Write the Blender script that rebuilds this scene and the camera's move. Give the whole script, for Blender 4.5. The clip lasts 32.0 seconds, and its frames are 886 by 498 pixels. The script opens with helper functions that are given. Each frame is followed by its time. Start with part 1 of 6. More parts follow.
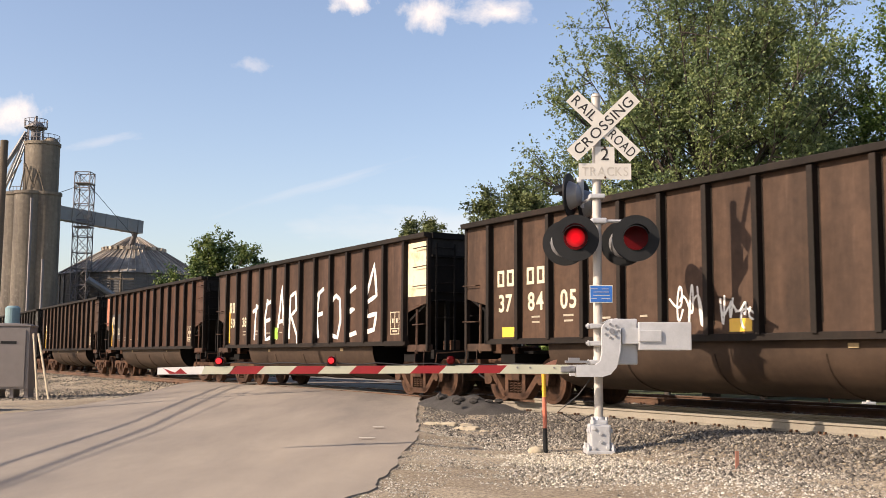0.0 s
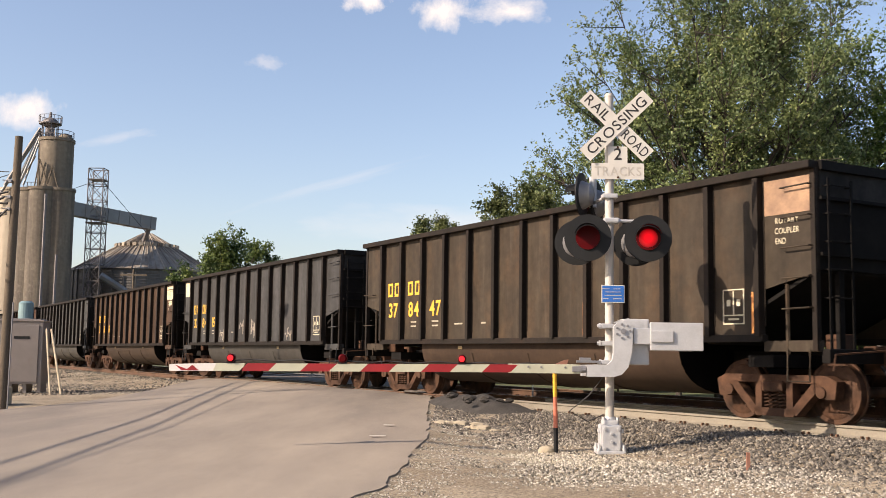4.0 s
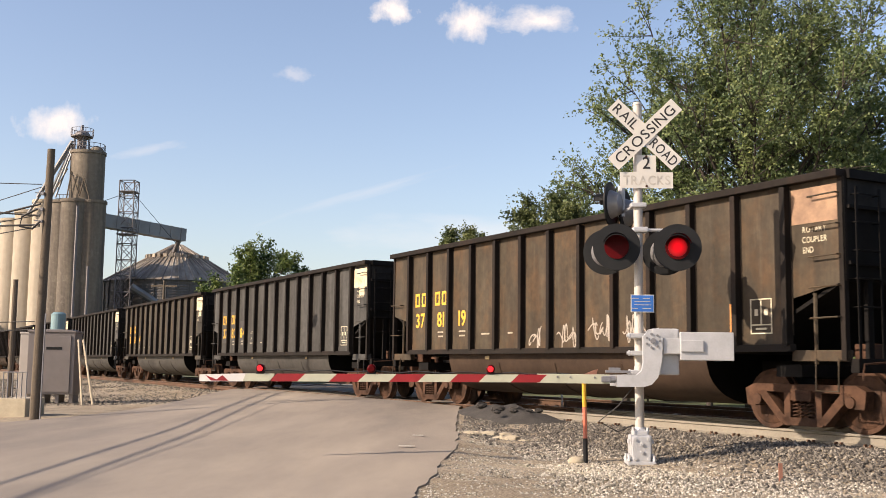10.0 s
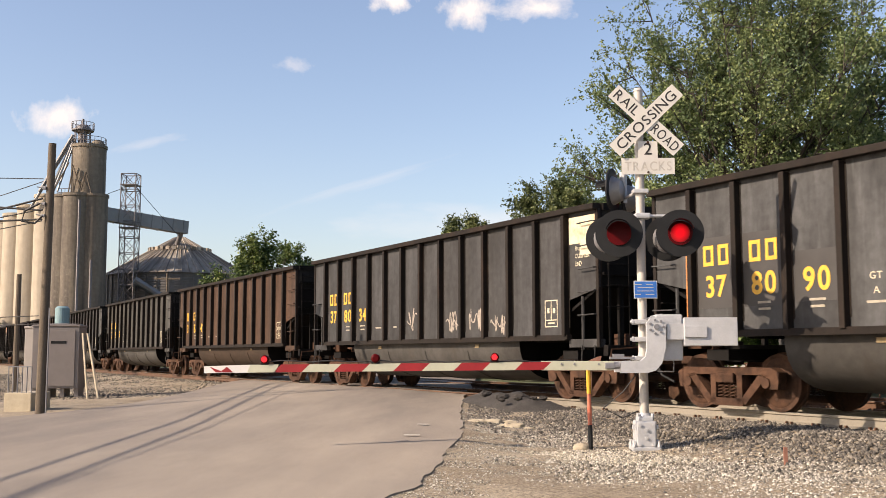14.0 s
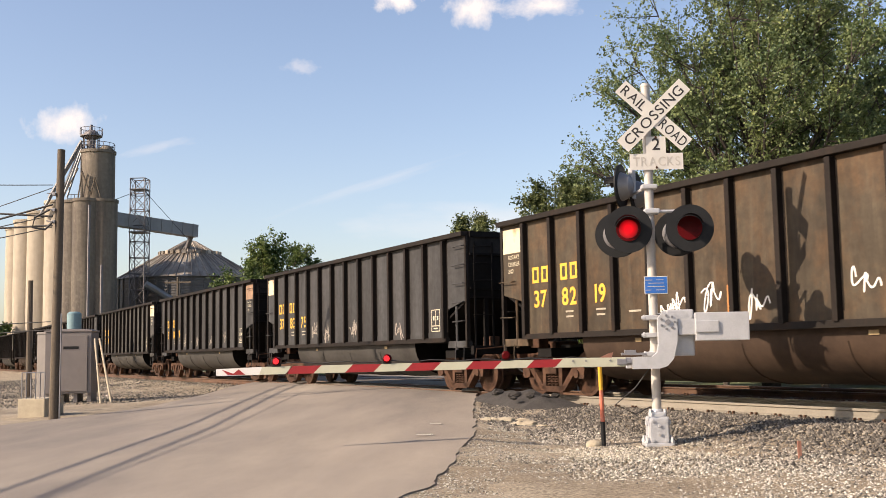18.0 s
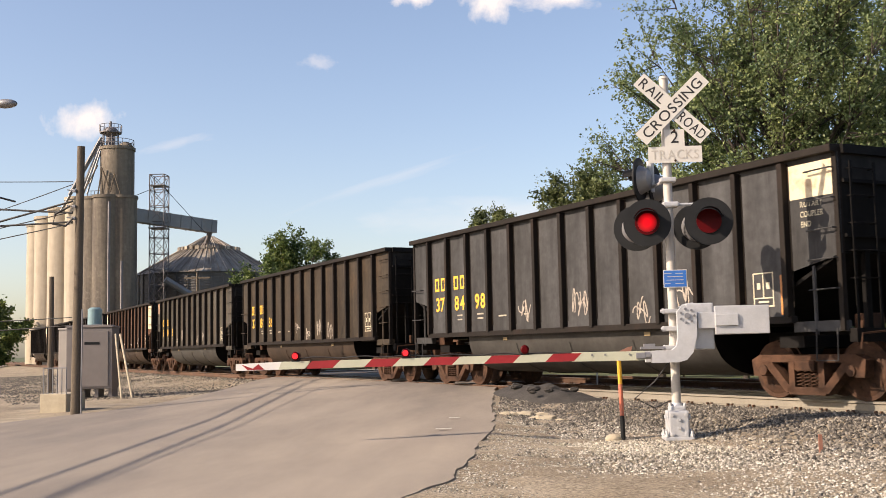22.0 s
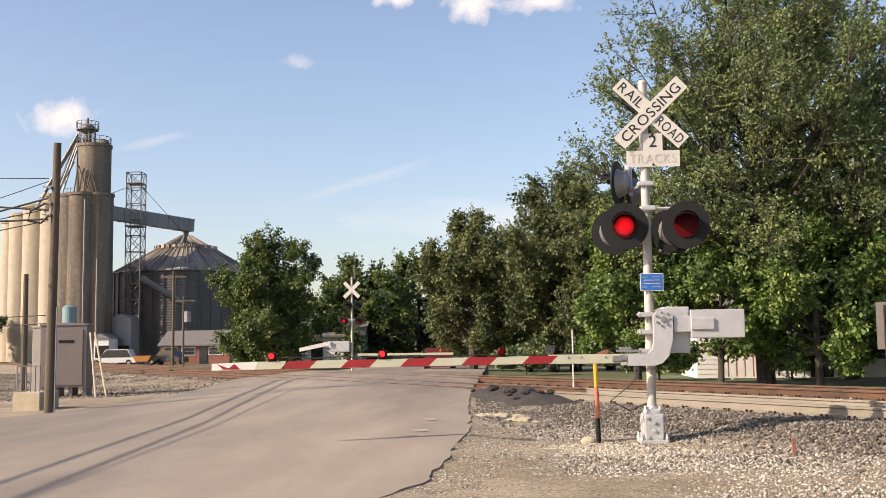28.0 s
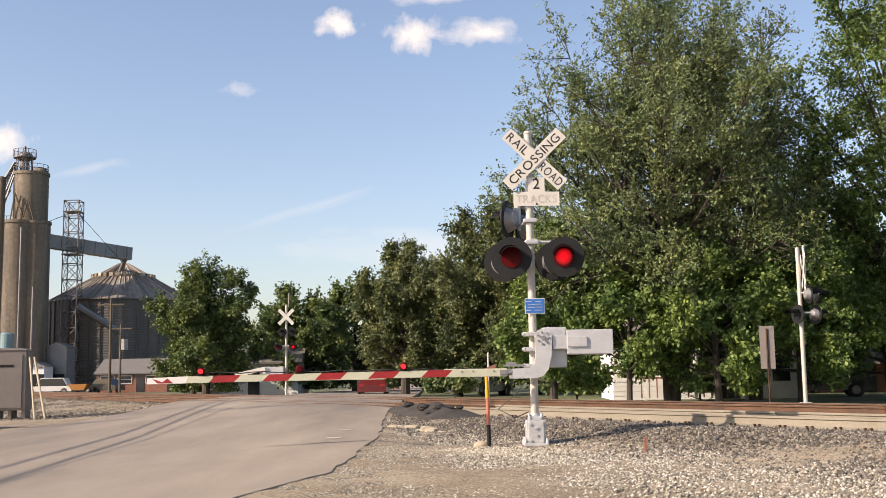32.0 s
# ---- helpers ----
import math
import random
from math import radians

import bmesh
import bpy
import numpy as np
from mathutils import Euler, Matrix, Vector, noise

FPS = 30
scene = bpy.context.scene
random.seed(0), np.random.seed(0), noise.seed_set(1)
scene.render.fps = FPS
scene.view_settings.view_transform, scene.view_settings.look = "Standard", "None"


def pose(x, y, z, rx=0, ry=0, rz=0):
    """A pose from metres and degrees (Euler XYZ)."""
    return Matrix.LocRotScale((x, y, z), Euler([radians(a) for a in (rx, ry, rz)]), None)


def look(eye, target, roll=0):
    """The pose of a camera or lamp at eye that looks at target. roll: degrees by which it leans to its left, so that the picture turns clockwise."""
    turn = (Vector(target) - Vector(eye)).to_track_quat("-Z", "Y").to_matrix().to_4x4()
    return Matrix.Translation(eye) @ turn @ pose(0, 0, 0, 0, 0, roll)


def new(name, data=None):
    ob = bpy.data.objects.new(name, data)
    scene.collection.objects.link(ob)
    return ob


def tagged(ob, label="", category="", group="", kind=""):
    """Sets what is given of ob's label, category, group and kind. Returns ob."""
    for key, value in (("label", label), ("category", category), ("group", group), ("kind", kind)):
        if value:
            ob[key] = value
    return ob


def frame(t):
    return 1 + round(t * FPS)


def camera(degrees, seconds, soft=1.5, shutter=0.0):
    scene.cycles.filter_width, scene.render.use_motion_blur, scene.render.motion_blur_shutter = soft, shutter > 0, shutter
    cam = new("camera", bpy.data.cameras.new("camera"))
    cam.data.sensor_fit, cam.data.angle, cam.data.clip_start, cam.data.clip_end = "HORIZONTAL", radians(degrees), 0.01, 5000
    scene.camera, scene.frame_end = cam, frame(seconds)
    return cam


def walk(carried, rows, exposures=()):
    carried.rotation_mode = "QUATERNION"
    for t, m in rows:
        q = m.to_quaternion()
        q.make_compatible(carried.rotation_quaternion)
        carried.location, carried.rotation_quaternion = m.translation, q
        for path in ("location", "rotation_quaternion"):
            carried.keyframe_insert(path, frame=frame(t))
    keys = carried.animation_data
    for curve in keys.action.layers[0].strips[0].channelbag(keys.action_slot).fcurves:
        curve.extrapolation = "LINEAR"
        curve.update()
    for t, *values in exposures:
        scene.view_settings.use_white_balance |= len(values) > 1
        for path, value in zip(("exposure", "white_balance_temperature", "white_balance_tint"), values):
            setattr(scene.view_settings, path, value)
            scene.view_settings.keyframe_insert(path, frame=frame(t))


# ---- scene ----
cam = camera(45.49, 32.0, soft=0.85, shutter=0.04)
PATH = [
    (0, (0.000, 0.000, 1.500), (0.0000, 9.9477, 2.5210), 0.30),
    (0.5, (0.000, 0.000, 1.500), (-0.0350, 9.9470, 2.5272), 0.37),
    (1, (0.000, 0.000, 1.500), (-0.0420, 9.9452, 2.5446), 0.31),
    (1.5, (0.000, 0.000, 1.500), (-0.0224, 9.9442, 2.5548), 0.22),
    (2, (0.000, 0.000, 1.500), (-0.0125, 9.9432, 2.5645), 0.86),
    (2.5, (0.000, 0.000, 1.500), (-0.0167, 9.9455, 2.5427), 1.10),
    (3, (0.000, 0.000, 1.500), (-0.0165, 9.9460, 2.5378), 1.11),
    (3.5, (0.000, 0.000, 1.500), (-0.0191, 9.9457, 2.5404), 0.91),
    (4, (0.000, 0.000, 1.500), (-0.1125, 9.9485, 2.5076), 0.79),
    (4.5, (0.000, 0.000, 1.500), (-0.1884, 9.9445, 2.5347), 0.92),
    (6.5, (0.000, 0.000, 1.500), (-0.1458, 9.9446, 2.5408), 1.61),
    (7, (0.000, 0.000, 1.500), (-0.1490, 9.9443, 2.5430), 2.07),
    (7.5, (0.000, 0.000, 1.500), (-0.1654, 9.9418, 2.5649), 1.86),
    (8, (0.000, 0.000, 1.500), (-0.1590, 9.9438, 2.5468), 1.34),
    (8.5, (0.000, 0.000, 1.500), (-0.1927, 9.9423, 2.5548), 1.39),
    (9, (0.000, 0.000, 1.500), (-0.2626, 9.9387, 2.5743), 1.40),
    (9.5, (0.000, 0.000, 1.500), (-0.3493, 9.9342, 2.5908), 0.99),
    (10, (0.000, 0.000, 1.500), (-0.3802, 9.9322, 2.5984), 0.72),
    (10.5, (0.000, 0.000, 1.500), (-0.3574, 9.9352, 2.5793), 0.53),
    (11, (0.000, 0.000, 1.500), (-0.3596, 9.9364, 2.5673), 0.76),
    (11.5, (0.000, 0.000, 1.500), (-0.3185, 9.9378, 2.5672), 0.52),
    (12, (0.000, 0.000, 1.500), (-0.3291, 9.9357, 2.5835), 0.62),
    (12.5, (0.000, 0.000, 1.500), (-0.3573, 9.9362, 2.5697), 0.59),
    (13, (0.000, 0.000, 1.500), (-0.3887, 9.9373, 2.5482), 0.31),
    (13.5, (0.000, 0.000, 1.500), (-0.4011, 9.9398, 2.5197), 0.40),
    (14, (0.000, 0.000, 1.500), (-0.4034, 9.9423, 2.4936), -0.06),
    (14.5, (0.000, 0.000, 1.500), (-0.4041, 9.9430, 2.4863), 0.03),
    (16.5, (0.000, 0.000, 1.500), (-0.4624, 9.9462, 2.4268), -0.50),
    (17, (0.000, 0.000, 1.500), (-0.3488, 9.9494, 2.4419), -0.68),
    (17.5, (0.000, 0.000, 1.500), (-0.4954, 9.9429, 2.4451), -0.86),
    (18, (0.000, 0.000, 1.500), (-0.4929, 9.9391, 2.4859), -1.01),
    (18.5, (0.000, 0.000, 1.500), (-0.4941, 9.9326, 2.5485), -1.05),
    (19, (0.000, 0.000, 1.500), (-0.5286, 9.9286, 2.5693), -0.86),
    (19.5, (0.000, 0.000, 1.500), (-0.5563, 9.9265, 2.5746), -1.23),
    (20, (0.000, 0.000, 1.500), (-0.5804, 9.9265, 2.5621), -1.31),
    (20.5, (0.000, 0.000, 1.500), (-0.6013, 9.9291, 2.5259), -1.38),
    (21, (0.000, 0.000, 1.500), (-0.6176, 9.9314, 2.4928), -1.09),
    (21.5, (0.000, 0.000, 1.500), (-0.6501, 9.9325, 2.4607), -1.21),
    (22, (0.000, 0.000, 1.500), (-0.6661, 9.9337, 2.4368), -1.19),
    (22.5, (0.000, 0.000, 1.500), (-0.6661, 9.9348, 2.4248), -1.12),
    (23, (0.000, 0.000, 1.500), (-0.6590, 9.9385, 2.3894), -1.43),
    (23.5, (0.000, 0.000, 1.500), (-0.5101, 9.9514, 2.3424), -1.27),
    (24, (0.000, 0.000, 1.500), (-0.3962, 9.9440, 2.4802), -0.02),
    (24.5, (0.000, 0.000, 1.500), (-0.3117, 9.9438, 2.5122), -0.27),
    (25, (0.000, 0.000, 1.500), (-0.2735, 9.9396, 2.5623), -0.83),
    (25.5, (0.000, 0.000, 1.500), (-0.3807, 9.9408, 2.5172), -0.53),
    (26, (0.000, 0.000, 1.500), (-0.4477, 9.9428, 2.4693), -0.71),
    (26.5, (0.000, 0.000, 1.500), (-0.4670, 9.9436, 2.4526), -0.65),
    (28.5, (0.000, 0.000, 1.500), (-0.4561, 9.9447, 2.4463), -0.71),
    (29, (0.000, 0.000, 1.500), (-0.4339, 9.9445, 2.4581), -0.49),
    (29.5, (0.000, 0.000, 1.500), (-0.3319, 9.9524, 2.4168), -0.15),
    (30, (0.136, -0.650, 1.466), (-0.0837, 9.3173, 2.2376), -0.45),
    (30.5, (0.577, -2.159, 1.275), (0.1479, 7.7956, 2.1208), -0.61),
    (31, (0.594, -2.128, 1.266), (0.2164, 7.8086, 2.3256), -0.41),
    (31.5, (0.609, -2.147, 1.267), (0.5524, 7.7801, 2.4716), -0.61),
    (32, (0.604, -2.136, 1.275), (0.6997, 7.7897, 2.4848), -0.91),
]
walk(cam, [(t, look(eye, target, roll)) for t, eye, target, roll in PATH])

# ---- light: low afternoon sun behind the camera's left shoulder, blue sky ----
SUN = Vector((0.790, 0.344, -0.5075)).normalized()
world = bpy.data.worlds.new("world")
scene.world = world
world.use_nodes = True
wn = world.node_tree
sky = wn.nodes.new("ShaderNodeTexSky")
sky.sky_type, sky.sun_disc = "NISHITA", False
sky.sun_elevation, sky.sun_rotation = radians(30.5), radians(246.5)
sky.air_density, sky.dust_density, sky.ozone_density = 1.0, 1.5, 1.6
wn.links.new(sky.outputs[0], wn.nodes["Background"].inputs[0])
wn.nodes["Background"].inputs[1].default_value = 0.134
sun = new("sun", bpy.data.lights.new("sun", "SUN"))
sun.data.energy, sun.data.angle, sun.data.color = 5.0, radians(0.50), (1.0, 0.885, 0.72)
sun.matrix_world = look(-SUN * 200, (0, 0, 0))
scene.view_settings.exposure = 0.62
scene.view_settings.use_white_balance = True
scene.view_settings.white_balance_temperature, scene.view_settings.white_balance_tint = 7050, 19

# ---- the track's own axes: s along the rails away from the crossing, d towards the road's near side ----
U = Vector((-0.5125, 0.8587, 0))
N = Vector((-0.8587, -0.5125, 0))
C0 = Vector((7.10, 14.46, 0))
RAIL_Z = 0.59
TRACK_TURN = math.degrees(math.atan2(-U.y, -U.x))
ROAD_L, ROAD_R = -9.4, -0.5


def tp(s, d, z=0.0):
    v = C0 + U * s + N * d
    return Vector((v.x, v.y, z))


def sd(x, y):
    v = Vector((x, y, 0)) - C0
    return v.dot(U), v.dot(N)


def steps(v, table):
    """Straight lines between the table's (v, z) rows."""
    if v <= table[0][0]:
        return table[0][1]
    for (a, za), (b, zb) in zip(table, table[1:]):
        if v <= b:
            return za + (zb - za) * (v - a) / (b - a)
    return table[-1][1]


GROUND = [(-60, 0.1), (-12, 0.2), (-8.0, 0.26), (-6.4, 0.40), (-2.0, 0.40), (1.9, 0.41), (3.2, 0.24), (4.0, 0.165), (6, 0.12), (9, 0.08), (13.5, 0.0), (40, -0.05)]
ROAD = [(-40, 0.16), (-9, 0.42), (-6.0, 0.575), (1.7, 0.575), (4.5, 0.41), (8, 0.185), (13.5, 0.03), (40, -0.01)]


def road_z(x, y):
    return steps(sd(x, y)[1], ROAD)


def road_right(y):
    """The road's ragged edge on the signal's side."""
    right = ROAD_R + 0.045 * min(0, y - 20) * (0.35 if y > 12 else 0.45)
    right += 0.09 * noise.noise(Vector((0, y * 0.8, 3))) + 0.045 * noise.noise(Vector((0, y * 2.4, 9))) + 0.012 * noise.noise(Vector((0, y * 5.0, 5)))
    right += 0.20 * math.exp(-((y - 16.5) / 2.2) ** 2)
    if y < 11.3:
        right -= (11.3 - y) * 0.32 if y > 8 else 1.05 + (8 - y) * 0.05
    return right


SHOULDER = 1.5


def ground_z(x, y):
    z = steps(sd(x, y)[1], GROUND)
    if y < 24:
        q = (x - road_right(y)) / SHOULDER
        if 0 <= q < 1:
            return z + max(0.0, road_z(x, y) - 0.048 - z) * (1 - q) ** 1.6
    return z


# ---- small mesh tools ----
def part(name, bm, material, parent=None, label="", smooth=False):
    me = bpy.data.meshes.new(name)
    bmesh.ops.recalc_face_normals(bm, faces=bm.faces)
    bm.to_mesh(me)
    bm.free()
    me.materials.append(material)
    if smooth:
        me.polygons.foreach_set("use_smooth", [True] * len(me.polygons))
        me.set_sharp_from_angle(angle=radians(40))
    ob = new(name, me)
    ob.parent = parent
    if label:
        tagged(ob, label)
    return ob


def share(ob, parent, m):
    """Another piece on the same mesh."""
    o = new(ob.name.split(".")[0], ob.data)
    o.parent, o.matrix_basis = parent, m
    return o


def thing(name, label, category, m=None, group="", kind=""):
    ob = new(name)
    ob.empty_display_size = 0.2
    if m is not None:
        ob.matrix_basis = m
    return tagged(ob, label, category, group, kind)


def box(bm, x, y, z, sx, sy, sz, bevel=0.0, m=None):
    """A box by its centre and sizes."""
    r = bmesh.ops.create_cube(bm, size=1.0, matrix=(m or Matrix()) @ Matrix.Translation((x, y, z)) @ Matrix.Diagonal((sx, sy, sz, 1)))
    if bevel:
        vs = set(r["verts"])
        bmesh.ops.bevel(bm, geom=[e for e in bm.edges if e.verts[0] in vs and e.verts[1] in vs], offset=bevel, segments=2, affect="EDGES", profile=0.6)
    return bm


def tube(bm, a, b, r, r2=None, seg=10, caps=True):
    """A round bar from a to b."""
    a, b = Vector(a), Vector(b)
    q = (b - a).to_track_quat("Z", "Y").to_matrix().to_4x4()
    m = Matrix.Translation((a + b) / 2) @ q
    bmesh.ops.create_cone(bm, cap_ends=caps, segments=seg, radius1=r, radius2=r if r2 is None else r2, depth=(b - a).length, matrix=m)
    return bm


def bent(bm, pts, r, seg=6):
    """A round bar bent through points."""
    pts = [Vector(p) for p in pts]
    rows = []
    for i, p in enumerate(pts):
        ax = (pts[min(i + 1, len(pts) - 1)] - pts[max(i - 1, 0)]).normalized()
        q = ax.to_track_quat("Z", "Y").to_matrix()
        rows.append([p + q @ Vector((r * math.cos(math.tau * j / seg), r * math.sin(math.tau * j / seg), 0)) for j in range(seg)])
    vs = [[bm.verts.new(v) for v in row] for row in rows]
    for a, b in zip(vs, vs[1:]):
        for j in range(seg):
            k = (j + 1) % seg
            bm.faces.new((a[j], a[k], b[k], b[j]))
    bm.faces.new(vs[0][::-1]), bm.faces.new(vs[-1])
    return bm


def prism(bm, outline, y0, y1, m=None):
    """An outline in x and z, carried from y0 to y1."""
    m = m or Matrix()
    front = [bm.verts.new(m @ Vector((x, y0, z))) for x, z in outline]
    back = [bm.verts.new(m @ Vector((x, y1, z))) for x, z in outline]
    bm.faces.new(front), bm.faces.new(back[::-1])
    for i in range(len(outline)):
        j = (i + 1) % len(outline)
        bm.faces.new((front[j], front[i], back[i], back[j]))
    return bm


def sheet(bm, rows):
    """A surface through rows of points."""
    vs = [[bm.verts.new(p) for p in row] for row in rows]
    for a, b in zip(vs, vs[1:]):
        for i in range(len(a) - 1):
            bm.faces.new((a[i], a[i + 1], b[i + 1], b[i]))
    return bm


def B():
    return bmesh.new()


def raw(name, verts, faces, material, parent=None, materials=()):
    """A large mesh from arrays; faces is an array with one row per face."""
    me = bpy.data.meshes.new(name)
    faces = np.asarray(faces, dtype=np.int32)
    n, k = faces.shape
    me.vertices.add(len(verts)), me.loops.add(n * k), me.polygons.add(n)
    me.vertices.foreach_set("co", np.asarray(verts, dtype=np.float32).ravel())
    me.loops.foreach_set("vertex_index", faces.ravel())
    me.polygons.foreach_set("loop_start", np.arange(0, n * k, k, dtype=np.int32))
    me.update(calc_edges=True)
    me.materials.append(material)
    for m in materials:
        me.materials.append(m)
    ob = new(name, me)
    ob.parent = parent
    return ob


def glyphs(chars, weight=0.006):
    """The built-in font's letters as flat outlines of size 1, with their left edge at 0."""
    made = {}
    for ch in chars:
        cu = bpy.data.curves.new("glyph", "FONT")
        cu.body, cu.size, cu.align_y, cu.offset = ch, 1.0, "BOTTOM_BASELINE", weight
        tmp = new("tmp", cu)
        bpy.context.view_layer.update()
        me = bpy.data.meshes.new_from_object(tmp.evaluated_get(bpy.context.evaluated_depsgraph_get()))
        bpy.data.objects.remove(tmp)
        x0, x1 = min(v.co.x for v in me.vertices), max(v.co.x for v in me.vertices)
        made[ch] = ([(v.co.x - x0, v.co.y) for v in me.vertices], [tuple(p.vertices) for p in me.polygons], x1 - x0)
        bpy.data.meshes.remove(me)
    return made


GLYPHS = glyphs("2RAILODCSNGTKUPEXY")
BOLD = glyphs("0123456789", 0.022)


def lettering(name, text, size, material, parent, m, width=None, label="", stretch=1.0, font=GLYPHS):
    """Raised letters with the built-in font, centred at m, facing local -y."""
    verts, faces, x = [], [], 0.0
    for ch in text:
        vs, fs, w = font[ch]
        k = len(verts)
        verts += [(vx + x, vy) for vx, vy in vs]
        faces += [tuple(i + k for i in f) for f in fs]
        x += w + 0.12
    x -= 0.12
    f = (width / x) if width else size * stretch
    me = bpy.data.meshes.new(name)
    me.from_pydata([((vx - x / 2) * f, 0, (vy - 0.34) * size) for vx, vy in verts], [], faces)
    me.materials.append(material)
    ob = new(name, me)
    ob.parent, ob.matrix_basis = parent, m
    if label:
        tagged(ob, label)
    return ob


# ---- materials ----
def material(name, color, rough=0.6, metal=0.0, vary=0.25, scale=3.0, stretch=(1, 1, 1), grain=0.0, grain_scale=60.0, bump=0.0, bump_scale=40.0,
             second=None, amount=0.5, second_scale=1.5, second_stretch=(1, 1, 1), offset=0.0, each=0.0, emit=None, strength=0.0, coat=0.0, soft=0.12, spec=0.5, third=None, third_amount=0.3, third_scale=2.0, streak=None, streak_amount=0.35):
    """A worn surface: a base colour with broad variation, fine grain, patches of a second colour and fine relief."""
    ma = bpy.data.materials.new(name)
    ma.use_nodes = True
    nt = ma.node_tree
    bs = nt.nodes["Principled BSDF"]
    bs.inputs["Roughness"].default_value, bs.inputs["Metallic"].default_value = rough, metal
    bs.inputs["Coat Weight"].default_value = coat
    bs.inputs["Specular IOR Level"].default_value = spec
    L = nt.links.new
    co = nt.nodes.new("ShaderNodeTexCoord")

    def mapped(st, off):
        mp = nt.nodes.new("ShaderNodeMapping")
        mp.inputs["Scale"].default_value = st
        mp.inputs["Location"].default_value = (off, off * 0.37, off * 0.71)
        if each:
            oi = nt.nodes.new("ShaderNodeObjectInfo")
            mu = nt.nodes.new("ShaderNodeMath")
            mu.operation = "MULTIPLY"
            mu.inputs[1].default_value = 37.0
            ad = nt.nodes.new("ShaderNodeVectorMath")
            ad.operation = "ADD"
            L(oi.outputs["Random"], mu.inputs[0]), L(mu.outputs[0], ad.inputs[1]), L(co.outputs["Object"], ad.inputs[0])
            L(ad.outputs[0], mp.inputs["Vector"])
        else:
            L(co.outputs["Object"], mp.inputs["Vector"])
        return mp.outputs[0]

    def noisy(vec, sc, detail=5.0, r=0.6):
        n = nt.nodes.new("ShaderNodeTexNoise")
        n.inputs["Scale"].default_value, n.inputs["Detail"].default_value, n.inputs["Roughness"].default_value = sc, detail, r
        L(vec, n.inputs["Vector"])
        return n.outputs["Fac"]

    def ramp(fac, lo, hi):
        r = nt.nodes.new("ShaderNodeMapRange")
        r.inputs["From Min"].default_value, r.inputs["From Max"].default_value = lo, hi
        L(fac, r.inputs["Value"])
        return r.outputs["Result"]

    def mix(fac, a, b, mode="MIX"):
        m = nt.nodes.new("ShaderNodeMix")
        m.data_type, m.blend_type = "RGBA", mode
        if isinstance(fac, float):
            m.inputs["Factor"].default_value = fac
        else:
            L(fac, m.inputs["Factor"])
        for sock, v in ((m.inputs[6], a), (m.inputs[7], b)):
            if isinstance(v, tuple):
                sock.default_value = (*v[:3], 1)
            else:
                L(v, sock)
        return m.outputs[2]

    dark = tuple(c * (1 - vary) for c in color)
    light = tuple(min(1, c * (1 + vary)) for c in color)
    col = mix(ramp(noisy(mapped(stretch, offset), scale), 0.3, 0.7), dark, light)
    if second:
        fac = noisy(mapped(second_stretch, offset + 3.3), second_scale, 7.0, 0.65)
        mask = ramp(fac, 1 - amount - soft + 0.0, 1 - amount + soft)
        col = mix(mask, col, tuple(second))
    if third:
        mask = ramp(noisy(mapped((1, 1, 0.7), offset + 11.0), third_scale, 8.0, 0.7), 1 - third_amount - 0.1, 1 - third_amount + 0.16)
        col = mix(mask, col, mix(0.25, tuple(third), col))
    if streak:
        mask = ramp(noisy(mapped((4.5, 1, 0.35), offset + 17.0), 1.5, 6.0, 0.6), 1 - streak_amount - 0.06, 1 - streak_amount + 0.14)
        col = mix(mask, col, mix(0.35, tuple(streak), col))
    if grain:
        col = mix(ramp(noisy(mapped((1, 1, 1), offset + 7), grain_scale, 3.0), 0.25, 0.75), mix(float(grain), col, (0.0, 0.0, 0.0)), col)
    if each:
        oi = nt.nodes.new("ShaderNodeObjectInfo")
        col = mix(ramp(oi.outputs["Random"], 0.1, 1.0), mix(float(each), col, (0.02, 0.018, 0.015)), col)
    L(col, bs.inputs["Base Color"])
    if bump:
        bp = nt.nodes.new("ShaderNodeBump")
        bp.inputs["Strength"].default_value, bp.inputs["Distance"].default_value = bump, 0.02
        L(noisy(mapped((1, 1, 1), offset + 1), bump_scale, 4.0), bp.inputs["Height"])
        L(bp.outputs[0], bs.inputs["Normal"])
    if emit:
        bs.inputs["Emission Color"].default_value = (*emit, 1)
        bs.inputs["Emission Strength"].default_value = strength
    return ma


STEEL_BROWN = material("truck_steel", (0.078, 0.041, 0.0255), 0.75, 0.1, 0.35, 4, bump=0.3, bump_scale=60, second=(0.022, 0.0135, 0.010), amount=0.46, second_scale=3, spec=0.15)
WHEEL = material("wheel_steel", (0.066, 0.035, 0.022), 0.7, 0.0, 0.35, 5, second=(0.020, 0.013, 0.010), amount=0.42, second_scale=4, spec=0.15)
RAIL_SIDE = material("rail_side", (0.2264, 0.2038, 0.1617), 0.8, 0.0, 0.15, 0.6, grain=0.2, grain_scale=30, second=(0.1746, 0.1456, 0.11), amount=0.35, second_scale=0.8)
# real rust, and the painted shade of the near rails' far stretch
RAIL_RUST_SHADE = material("rail_rusty", (0.1109, 0.05821, 0.03326), 0.85, 0.1, 0.3, 1.5, grain=0.25, second=(0.05544, 0.03326, 0.02218), amount=0.4, second_scale=1.2)
RAIL_HEAD = material("rail_head", (0.2464, 0.2233, 0.2002), 0.4, 0.6, 0.2, 2)
TIE = material("tie_wood", (0.0847, 0.06545, 0.05005), 0.9, 0, 0.35, 3, stretch=(1, 8, 8), grain=0.4, grain_scale=25, bump=0.5, bump_scale=18)
